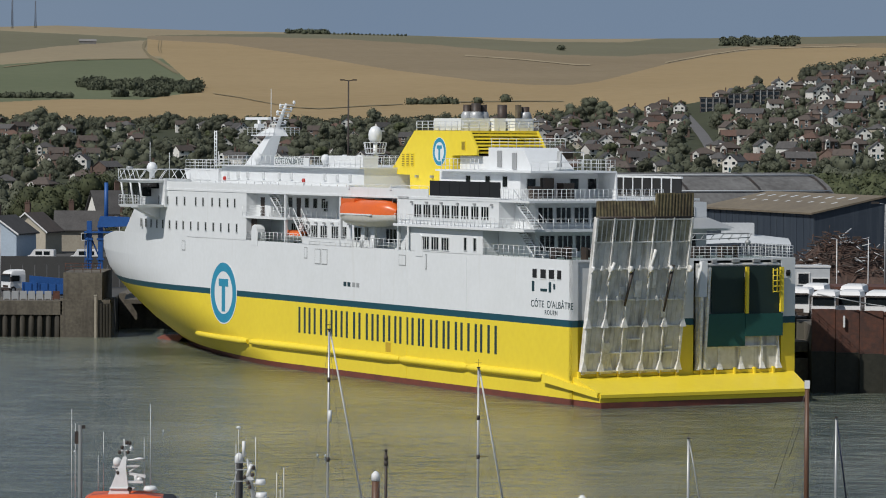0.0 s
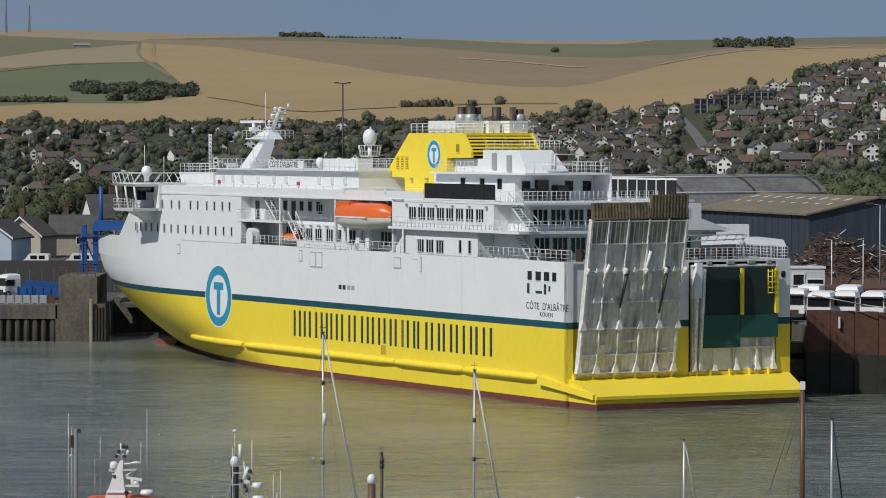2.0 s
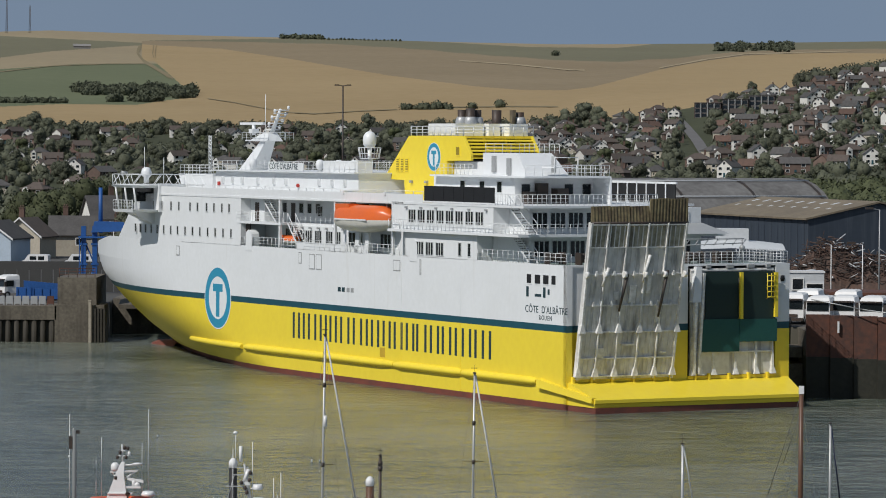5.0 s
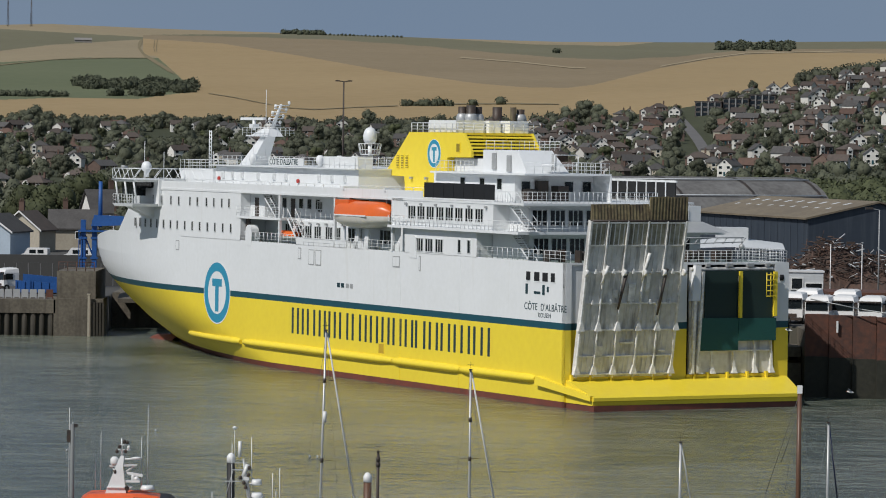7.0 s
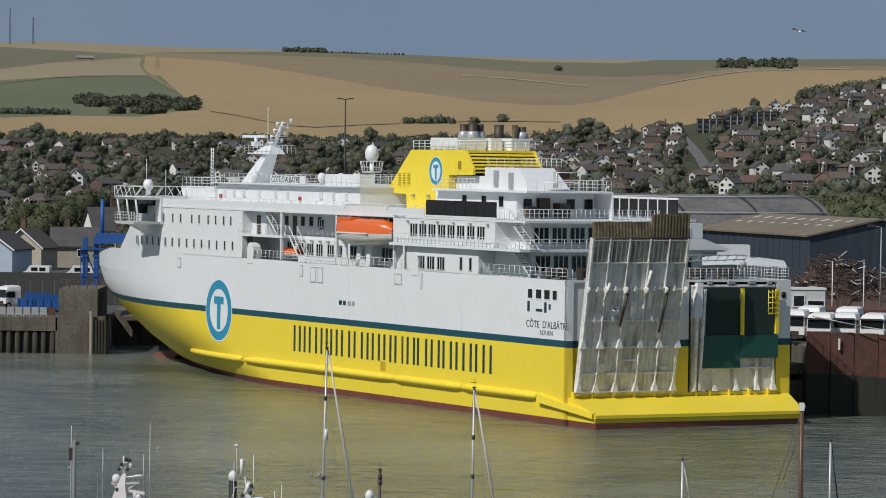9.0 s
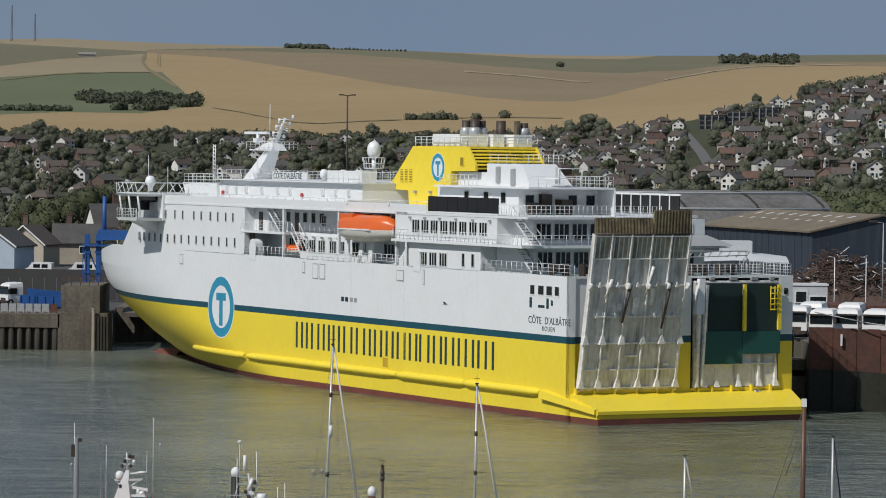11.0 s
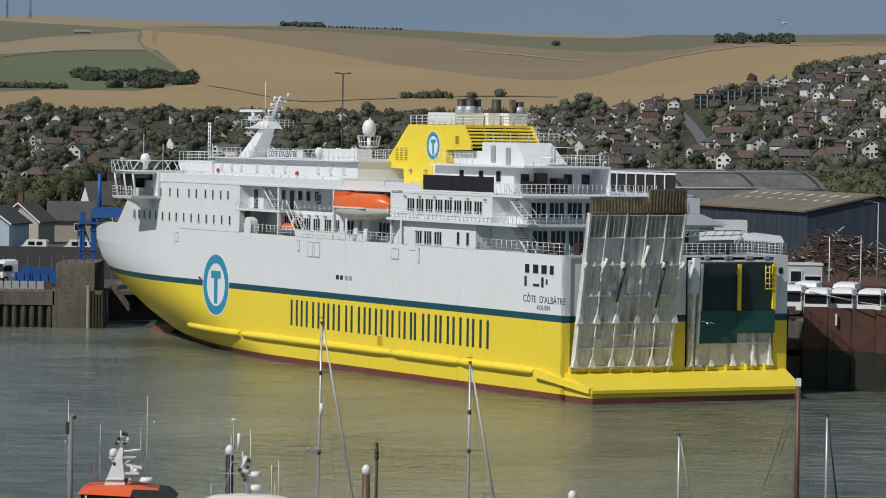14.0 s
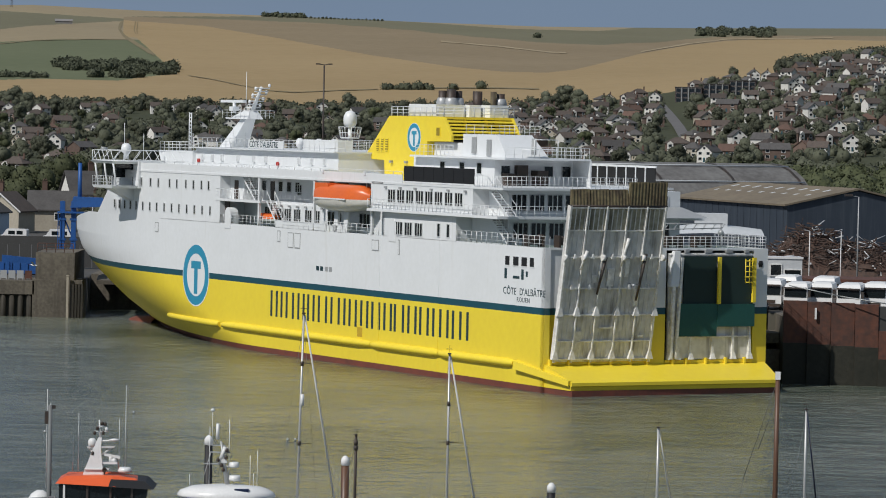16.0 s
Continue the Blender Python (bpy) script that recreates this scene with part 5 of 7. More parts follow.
wood("shrub_belt", "silver-grey bushes beside the sheds", [(at_bearing(u, y), y, rng.uniform(2.5, 4.5)) for u, y in [(rng.uniform(690, 840), rng.uniform(760, 800)) for _ in range(26)]], 4, 0.3, LEAF_GREY, 150)
wood("garden_bushes", "dark garden hedges and bushes among the houses", [(at_bearing(u, y), y, rng.uniform(1.2, 3.4)) for u, y in [(rng.uniform(-850, 860), rng.uniform(900, 1640)) for _ in range(1900)] if not (abs(u - 452) < 22 and y > 1150)], 3, 0.36, LEAF, 55)

# ---- houses ----
# tile colours less saturated, with the atmosphere's greying mixed in
ROOFS = [material("brown_roof_tiles", (0.088, 0.068, 0.056), 0.85, second=(0.055, 0.045, 0.04), scale=0.6, amount=0.9, fine=3, random_tint=0.3),
         material("grey_roof_tiles", (0.085, 0.08, 0.077), 0.85, second=(0.055, 0.052, 0.05), scale=0.6, amount=0.9, fine=3, random_tint=0.3),
         material("red_roof_tiles", (0.13, 0.075, 0.055), 0.85, second=(0.085, 0.055, 0.042), scale=0.6, amount=0.9, fine=3, random_tint=0.25)]
WALLS = [material("white_render", (0.66, 0.65, 0.61), 0.85, second=(0.52, 0.50, 0.46), scale=0.4, amount=0.7, random_tint=0.12),
         material("brown_brick", (0.145, 0.10, 0.08), 0.9, second=(0.10, 0.07, 0.058), scale=0.6, amount=0.8, fine=4, random_tint=0.25),
         material("cream_render", (0.44, 0.40, 0.32), 0.85, second=(0.34, 0.30, 0.24), scale=0.4, amount=0.7, random_tint=0.15)]
FRAME = material("white_window_frame", (0.75, 0.75, 0.73), 0.5)
BRICK = material("chimney_brick", (0.12, 0.075, 0.058), 0.9, scale=2)


def house_window(w, h):
    """Faces -y: a frame and its pane."""
    t = 0.12
    fr = frame_shape((-w / 2 - t, -w / 2, w / 2, w / 2 + t), (-h / 2 - t, -h / 2, h / 2, h / 2 + t), {(1, 1)}, lambda a, u, d: (a, -d * 1.6, u)).mesh("house_window", FRAME)
    return fr, Shape().box(-w / 2, w / 2, -0.03, 0, -h / 2, h / 2).mesh("pane", GLASS_DARK)


def put_window(kind, parent, at):
    w = part("window", kind[0], (), parent, at=at)
    part("pane", kind[1], (), w)
    return w


SHRINK = 0.6
HW, HS = house_window(1.7, 1.25), house_window(1.1, 1.1)
BAY = (frame_shape((-1.05, -0.95, 0.95, 1.05), (-0.85, -0.75, 0.75, 0.85), {(1, 1)}, lambda a, u, d: (a, -d, u)).mesh("bay_window", GREY_BARN), Shape().box(-0.95, 0.95, -0.03, 0, -0.75, 0.75).mesh("pane", GLASS_DARK))
DOOR = Shape().box(-0.5, 0.5, -0.08, 0, 0, 2.05).mesh("house_door", TEAL)
CHIMNEY = Shape().box(-0.45, 0.45, -0.35, 0.35, -0.8, 1.5).box(-0.52, 0.52, -0.42, 0.42, 1.5, 1.62).tube((-0.2, 0, 1.6), (-0.2, 0, 2.0), 0.12, n=6).tube((0.2, 0, 1.6), (0.2, 0, 2.0), 0.12, n=6).mesh("chimney", BRICK)


def gable_roof(w, d, eave, ridge, along_x):
    """A pitched roof with thickness and overhang; the ridge runs along x or y."""
    o, t = 0.45, 0.22
    g = Shape()
    if along_x:
        g.prism([(-d / 2 - o, eave - 0.25), (0, ridge), (d / 2 + o, eave - 0.25), (d / 2 + o, eave - 0.25 + t), (0, ridge + t), (-d / 2 - o, eave - 0.25 + t)], 0, -w / 2 - o, w / 2 + o)
    else:
        g.prism([(-w / 2 - o, eave - 0.25), (0, ridge), (w / 2 + o, eave - 0.25), (w / 2 + o, eave - 0.25 + t), (0, ridge + t), (-w / 2 - o, eave - 0.25 + t)], 1, -d / 2 - o, d / 2 + o)
    return g


def hip_roof(w, d, eave, ridge):
    """A hipped roof with fascia and overhang; the ridge runs along x."""
    o, g = 0.5, Shape()
    a, b = w / 2 + o, d / 2 + o
    r = max(0.6, w / 2 - d / 2)
    low = [(-a, -b, eave - 0.25), (a, -b, eave - 0.25), (a, b, eave - 0.25), (-a, b, eave - 0.25)]
    up = [(x, y, z + 0.2) for x, y, z in low]
    p, q = (-r, 0, ridge), (r, 0, ridge)
    g.v += low + up + [p, q]
    g.f += [(3, 2, 1, 0), (0, 1, 5, 4), (1, 2, 6, 5), (2, 3, 7, 6), (3, 0, 4, 7), (4, 5, 9, 8), (5, 6, 9), (6, 7, 8, 9), (7, 4, 8)]
    g.m += [0] * 9
    g.s += [False] * 9
    return g


def house_walls(w, d, eave, ridge, along_x):
    g = Shape()
    if along_x:
        g.prism([(-d / 2, -3), (d / 2, -3), (d / 2, eave), (0, ridge - 0.02), (-d / 2, eave)], 0, -w / 2, w / 2)
    else:
        g.prism([(-w / 2, -3), (w / 2, -3), (w / 2, eave), (0, ridge - 0.02), (-w / 2, eave)], 1, -d / 2, d / 2)
    return g


def house_template(w, d, eave, ridge, along_x, wall_k, roof_k, words, hip=False):
    h = thing("house", pose(0, -900, -80), words, "house", "town houses")
    part("wall", Shape().box(-w / 2, w / 2, -d / 2, d / 2, -3, eave) if hip else house_walls(w, d, eave, ridge, along_x), WALLS[wall_k], h)
    part("roof", hip_roof(w, d, eave, ridge) if hip else gable_roof(w, d, eave, ridge, along_x), ROOFS[roof_k], h)
    if hip:
        part("bay", Shape().box(-w * 0.4, -w * 0.14, -d / 2 - 0.7, -d / 2, -2, eave - 0.5).prism([(-w * 0.42, eave - 0.5), (-w * 0.12, eave - 0.5), (-w * 0.27, eave + 0.9)], 1, -d / 2 - 0.8, -d / 2 + 1.0, 0), WALLS[0], h)
    two = eave > 4
    for x in (-w * 0.27, w * 0.27):
        front = -d / 2 - (0.7 if hip and x < 0 else 0)
        put_window(HW, h, pose(x, front, 1.5))
        if two:
            put_window(HW, h, pose(x, front, 4.1 if not hip else 3.6))
    if not along_x:
        put_window(HS, h, pose(0, -d / 2, ridge - 1.6))
    part("door", DOOR, (), h, at=pose(0, -d / 2, 0))
    h.scale = (SHRINK, SHRINK, SHRINK)
    part("chimney", CHIMNEY, (), h, at=pose(w * 0.3 if along_x else 0.6, 0.4, ridge - 0.2))
    return h


TEMPLATES = [
    house_template(9.5, 8, 5.0, 7.8, True, 0, 0, "white rendered house with a brown tiled roof"),
    house_template(8, 9.5, 5.0, 8.2, False, 0, 1, "white gabled house with a grey roof"),
    house_template(11, 8, 5.0, 7.9, True, 1, 0, "brown brick house with a brown tiled roof"),
    house_template(9.5, 9, 2.8, 6.0, True, 1, 2, "red roofed brick bungalow"),
    house_template(9, 9, 2.8, 6.2, False, 2, 0, "cream rendered bungalow with a brown gable roof"),
    house_template(14, 8, 5.0, 7.8, True, 1, 1, "brick pair of houses under a grey roof"),
    house_template(10, 8.5, 2.8, 5.9, True, 0, 1, "white bungalow with a grey tiled roof"),
    house_template(12, 9, 5.0, 7.9, True, 1, 0, "brown brick house under a hipped brown roof", True),
    house_template(10, 9, 4.8, 7.6, True, 2, 1, "cream house with a hipped grey roof and white bay", True),
    house_template(11, 9.5, 2.9, 6.0, True, 1, 2, "brick bungalow with a hipped red roof", True)]

ROAD_U = 452
y = 1010.0
row = 0
while y < 1800:
    x = at_bearing(-850, y) + rng.uniform(0, 12)
    while x < at_bearing(860, y):
        u = F * x / y
        v = view_offset(x, y, land(x, y))[1]
        top = 1600 + 330 * lerp_table(u, EAST)
        hidden = -520 < u < 240 and v < -62 or 250 < u < 860 and y < 1060
        if abs(u - ROAD_U) < 22 and 1150 < y < 1680 or 440 < u < 610 and 1500 < y < 1585:
            x += 6
            continue
        if y < top and not hidden and rng.random() < (0.66 if u > 150 else 0.3) and not (abs(u - ROAD_U) < 34 and 1180 < y < 1680):
            k = rng.choice((0, 0, 1, 1, 2, 3, 4, 5, 6, 7, 7, 8, 8, 9, 7))
            copy_thing(TEMPLATES[k], pose(x, y + rng.uniform(-6, 6), land(x, y) + 0.2, 0, 0, rng.choice((-38, -24, -14, -8, 0, 6, 14, 24, 36, 60)) + rng.uniform(-6, 6)))
        elif y < top and not hidden and rng.random() < 0.45:
            place_tree(rng.choice((0, 1, 1, 2, 2, 3, 4, 5)), x, y, rng.uniform(0.4, 0.7))
        x += rng.uniform(8.5, 13.5)
    for _ in range(7):
        u = rng.uniform(-840, 850)
        if not (-520 < u < 240 and y < 1250) and abs(u - ROAD_U) > 40 and not (430 < u < 610 and 1440 < y < 1580) and y < 1600 + 330 * lerp_table(u, EAST):
            place_tree(rng.choice((0, 1, 1, 2, 2, 3, 4)), at_bearing(u, y + 16), y + 16, rng.uniform(0.4, 0.75))
    y += 29 + 4 * (row % 2)
    row += 1
for h in TEMPLATES:
    for o in (h, *h.children_recursive):
        bpy.data.objects.remove(o)

# the skyline trees of the lower town
for u, y, k, s in ((-735, 1560, 0, 0.85), (-712, 1565, 3, 0.95), (-690, 1555, 0, 0.8), (-752, 1570, 1, 0.7), (-722, 1550, 1, 0.8), (-611, 1600, 2, 0.8), (-602, 1590, 1, 0.6), (-500, 1620, 0, 0.65), (-485, 1625, 3, 0.65), (-515, 1640, 2, 0.6),
                   (-408, 1640, 2, 0.65), (-373, 1640, 1, 0.6), (-440, 1620, 1, 0.5), (-560, 1610, 5, 0.5), (228, 1600, 1, 0.9), (262, 1600, 0, 1.1), (285, 1590, 1, 0.9), (330, 1600, 2, 0.6),
                   (520, 1640, 1, 0.65), (540, 1650, 2, 0.6), (500, 1640, 2, 0.55), (40, 1660, 1, 0.7), (575, 1640, 1, 0.5)):
    place_tree(k, at_bearing(u, y), y, s)
# hillside road
road = Shape()
rows = []
for k in range(19):
    y = 1180 + 20 * k
    u = ROAD_U + 30 - 3.1 * k
    rows.append([(at_bearing(u, y) + s * 1.9, y, land(at_bearing(u, y) + s * 1.9, y) + 0.7) for s in (-1, 1)])
road.grid([r[::-1] for r in rows])
solid("road", road, material("pale_asphalt", (0.125, 0.12, 0.118), 0.9, scale=0.1, amount=0.6), "pale asphalt street climbing the hillside", "road", kind="structure")
# dark flats on the hill
for u0, w, storeys in ((453, 11.0, 3), (502, 10.8, 3), (549, 10.8, 3)):
    y = 1560
    f = thing("apartment_block", pose(at_bearing(u0, y) + w / 2, y, land(at_bearing(u0, y), y), 0, 0, -8), "dark flat-roofed apartment block with glazed bays", "building")
    part("wall", Shape().box(-w / 2, w / 2, 0, 10, -3, 6.3), material("dark_brick", (0.07, 0.05, 0.045), 0.9, scale=1), f)
    part("roof", Shape().box(-w / 2 - 0.3, w / 2 + 0.3, -0.3, 10.3, 6.3, 6.55), ROOFS[1], f)
    for j in range(storeys):
        for k in range(4):
            put_window(BAY, f, pose(-w / 2 + (k + 0.5) * w / 4, -0.02, 1.1 + 2.0 * j))
    for k in range(3):
        part("pier", Shape().box(-0.15, 0.15, -0.7, 0, -2, 6.3), STEEL, f, at=pose(-w / 2 + (k + 1) * w / 4, 0, 0))
# radio masts on the crest
for u, h in ((-763, 34), (-722, 26)):
    x = at_bearing(u, 3600)
    g = Shape()
    for dx, dy in ((-1, -1), (1, -1), (0, 1)):
        g.tube((dx, dy, -2), (dx * 0.35, dy * 0.35, h), 0.22, 0.15, n=4)
    for k in range(10):
        g.tube((-1 + 0.06 * k, -1 + 0.06 * k, h * k / 10), (1 - 0.06 * k, -1 + 0.06 * k, h * (k + 1) / 10), 0.14, n=4)
    solid("radio_mast", g, SOOT, "slim grey lattice radio mast on the hilltop", "mast", at=pose(x, 3600, land(x, 3600)))


# ---- quays ----
CONCRETE = material("weathered_concrete", (0.145, 0.127, 0.098), 0.9, second=(0.068, 0.06, 0.047), scale=0.35, amount=0.9, fine=3, bump=0.3, streak=((0.06, 0.05, 0.04), 1.2, 0.52, 0.7))
PILING = material("slimy_piling", (0.036, 0.031, 0.022), 0.8, second=(0.022, 0.02, 0.014), scale=0.5, amount=0.9, fine=3, bump=0.4, streak=((0.17, 0.15, 0.12), 1.5, 0.58, 0.5))
RUST = material("rusty_sheet_steel", (0.125, 0.047, 0.028), 0.8, second=(0.055, 0.03, 0.024), scale=0.25, amount=0.9, fine=2, bump=0.3, streak=((0.05, 0.03, 0.025), 0.9, 0.55, 0.6))
# weed colour darkened further so it carries the shade on the walls
SLIME = material("weed_and_shade", (0.013, 0.014, 0.008), 0.75, second=(0.03, 0.028, 0.018), scale=0.3, amount=0.8, fine=2, bump=0.4)
BLUE = material("blue_steel_paint", (0.012, 0.085, 0.30), 0.5, second=(0.01, 0.06, 0.2), scale=0.5, amount=0.7)
SHED_BLUE = material("blue_grey_cladding", (0.034, 0.045, 0.062), 0.6, second=(0.026, 0.036, 0.05), scale=0.3, amount=0.6, streak=((0.07, 0.085, 0.1), 2.0, 0.5, 0.4))
SHED_ROOF = material("brown_sheet_roof", (0.19, 0.155, 0.105), 0.8, second=(0.13, 0.105, 0.075), scale=0.15, amount=0.9, fine=1.2)
VAULT = material("grey_sheet_roof", (0.175, 0.172, 0.165), 0.75, second=(0.085, 0.08, 0.076), scale=0.12, amount=0.9, fine=1.0, streak=((0.10, 0.095, 0.09), 0.8, 0.55, 0.6))
PALE_SHEET = material("pale_sheeting", (0.55, 0.57, 0.58), 0.5, second=(0.44, 0.46, 0.47), scale=0.3, amount=0.6)
SCRAP = material("rusty_scrap", (0.11, 0.062, 0.044), 0.85, second=(0.05, 0.036, 0.03), scale=0.5, amount=0.9, fine=4, random_tint=0.3)
VAN_WHITE = material("vehicle_white", (0.72, 0.72, 0.71), 0.3, second=(0.62, 0.62, 0.61), scale=0.8, amount=0.5)
GREY_FENCE = material("dark_fence", (0.05, 0.05, 0.048), 0.8, scale=1)

left = tagged(new("quay_wall_west"), "weathered concrete quay with dark timber piles", "quay", kind="structure")
part("quay_face", Shape().box(-95, -46.0, 456.6, 462, -3, 2.6), SLIME, left, "dark tidal wall")
part("coping", Shape().box(-95, -46.0, 456.0, 466, 2.6, 4.25), CONCRETE, left, "stained concrete coping")
for k in range(24):
    x = -46.6 - 1.05 * k
    part("pile", Shape().tube((x, 456.4, -3), (x, 456.4, 2.6), 0.36, 0.33, n=8), PILING, left)
pier = tagged(new("pier_block"), "tall weathered concrete mooring block by the bow", "quay", kind="structure")
part("block", Shape().box(-45.9, -41.2, 456.5, 470, -3, 7.7), CONCRETE, pier)
part("block_foot", Shape().box(-46.2, -40.2, 456.0, 462, -3, 4.4), CONCRETE, pier)
for k in range(4):
    part("fender_pile", Shape().box(-41.4 + 0.36 * k, -41.15 + 0.36 * k, 455.6, 456.0, -3, 4.0), PILING, pier)
rail([(-45.7, 456.8, 7.7), (-41.4, 456.8, 7.7)], 1.1, 1.0, parent=pier, mat=RUST, r=0.05)
solid("tide_gauge", Shape().box(-42.05, -41.78, 455.4, 455.65, -2, 4.9).box(-42.1, -41.73, 455.35, 455.7, 4.9, 5.05), WALLS[2], "white tide gauge board on the quay", "gauge")
berth = Shape()
berth.hexa([(-24, 476, -3), (-38, 500, -3), (60, 500, -3), (38, 369, -3)], [(-24, 476, 5.0), (-38, 500, 5.0), (60, 500, 5.0), (38, 369, 5.4)])
solid("quay_wall_berth", berth, SLIME, "weedy quay wall beside the ferry, darkened to include shade", "quay", kind="structure")
solid("quay_wall_bow", Shape().box(-41, -24, 478, 500, -3, 4.3).hexa([(-40, 474, 3.2), (-27, 474, 3.2), (-27, 480, 4.2), (-40, 480, 4.2)], [(-40, 474, 3.7), (-27, 474, 3.7), (-27, 480, 4.8), (-40, 480, 4.8)]), CONCRETE, "shaded link ramp and wall under the bow", "quay", kind="structure")
right = tagged(new("quay_wall_east"), "rusty steel sheet quay wall above dark weed", "quay", kind="structure")
for k in range(11):
    x, d = 35.6 + 2.26 * k, 0.35 * k
    low, high = (3.85 - 0.08 * k, 7.9 - 0.06 * k) if k < 4 else (2.5, 5.2)
    part("rust_panel", Shape().box(x, x + 2.21, 363.4 - d, 364.4 - d, low, high).box(x + 2.21, x + 2.26, 363.5 - d, 364.4 - d, low, high), RUST, right)
    part("weed_panel", Shape().box(x - 0.03, x + 2.24, 363.2 - d, 368, -3, low), SLIME, right)
    if k >= 4:
        part("fence_panel", Shape().box(x, x + 2.22, 363.9 - d, 364.4 - d, high, 7.5), GREY_FENCE, right)
part("quay_top", Shape().box(35.6, 90, 364.4, 372, 2, 6.3), CONCRETE, right)
part("mooring_rope", Shape().tube((36.0, 363.0, 9.4), (40.8, 361.8, 8.5), 0.06, n=5).tube((40.8, 361.8, 8.5), (46.0, 360.8, 7.8), 0.06, n=5), STEEL, right, "pale mooring rope")
part("white_mark", Shape().box(38.5, 38.68, 362.7, 362.9, 6.2, 7.3), VAN_WHITE, right)
part("ledge", Shape().box(33.4, 35.5, 366, 372, -3, 3.0).box(33.0, 35.5, 366.5, 372, 3.6, 4.6), CONCRETE, right)


# link span tower
span = thing("link_span", pose(-43.0, 472, 4.2), "blue steel link span hoist tower at the bow", "dock crane")
for x in (-1.2, 0.2):
    part("column", Shape().box(x - 0.3, x + 0.3, -0.4, 0.4, 0, 9.4), BLUE, span)
    for z in (2, 4.5, 7):
        part("collar", Shape().box(x - 0.45, x + 0.45, -0.5, 0.5, z, z + 0.25), BLUE, span)
part("mast", Shape().tube((0.9, 0, 8.5), (0.9, 0, 14.2), 0.28, 0.24, n=10), BLUE, span)
part("hoist_beam", Shape().hexa([(-0.2, -0.8, 8.6), (4.3, -0.8, 8.8), (4.3, 0.8, 8.8), (-0.2, 0.8, 8.6)], [(0.2, -0.7, 10.0), (3.8, -0.7, 9.9), (3.8, 0.7, 9.9), (0.2, 0.7, 10.0)]), BLUE, span)
part("platform", Shape().box(-1.8, 2.4, -0.9, 0.9, 7.9, 8.1), BLUE, span)
part("brace", Shape().tube((-1.2, 0, 0.5), (0.2, 0, 4.5), 0.1, n=6).tube((0.2, 0, 4.5), (-1.2, 0, 7.8), 0.1, n=6), BLUE, span)
part("ladder", Shape().box(-1.75, -1.65, -0.5, -0.4, 0, 8).box(-1.35, -1.3, -0.5, -0.4, 0, 8), BLUE, span)
bridge = thing("access_bridge", pose(-49.8, 470, 4.3), "blue steel access ramp on the quay", "ramp")
part("side_girder", Shape().hexa([(-2.6, 0, 0.2), (3.4, 0, 0.2), (3.4, 0.2, 0.2), (-2.6, 0.2, 0.2)], [(-2.6, 0, 1.7), (3.4, 0, 1.3), (3.4, 0.2, 1.3), (-2.6, 0.2, 1.7)]), BLUE, bridge)
part("side_girder", Shape().hexa([(-2.0, 3, 0.4), (4.0, 3, 0.4), (4.0, 3.2, 0.4), (-2.0, 3.2, 0.4)], [(-2.0, 3, 2.4), (4.0, 3, 1.9), (4.0, 3.2, 1.9), (-2.0, 3.2, 2.4)]), BLUE, bridge)
for k in range(6):
    part("stiffener", Shape().box(-2.5 + k, -2.4 + k, -0.12, 0.0, 0.2, 1.6), BLUE, bridge)
part("roadway", Shape().box(-2.6, 4, 0.2, 3, 0.0, 0.25), SOOT, bridge)
for k in range(7):
    x = -53 + 1.0 * k
    solid("crash_barrier", Shape().box(-0.42, 0.42, -0.1, 0.1, 0.15, 1.1).box(-0.4, -0.3, -0.2, 0.2, 0, 0.15).box(0.3, 0.4, -0.2, 0.2, 0, 0.15), RUST if k == 6 else STEEL, "low steel barrier on the quay edge", "barrier", "quay barriers", at=pose(x, 459, 4.25))
fence = thing("yard_fence", pose(-62, 500, 4.2), "dark yard fence behind the quay", "fence")
for k in range(16):
    part("fence_panel", Shape().box(1.6 * k, 1.6 * k + 1.5, 0, 0.08, 0, 3.0), GREY_FENCE, fence)


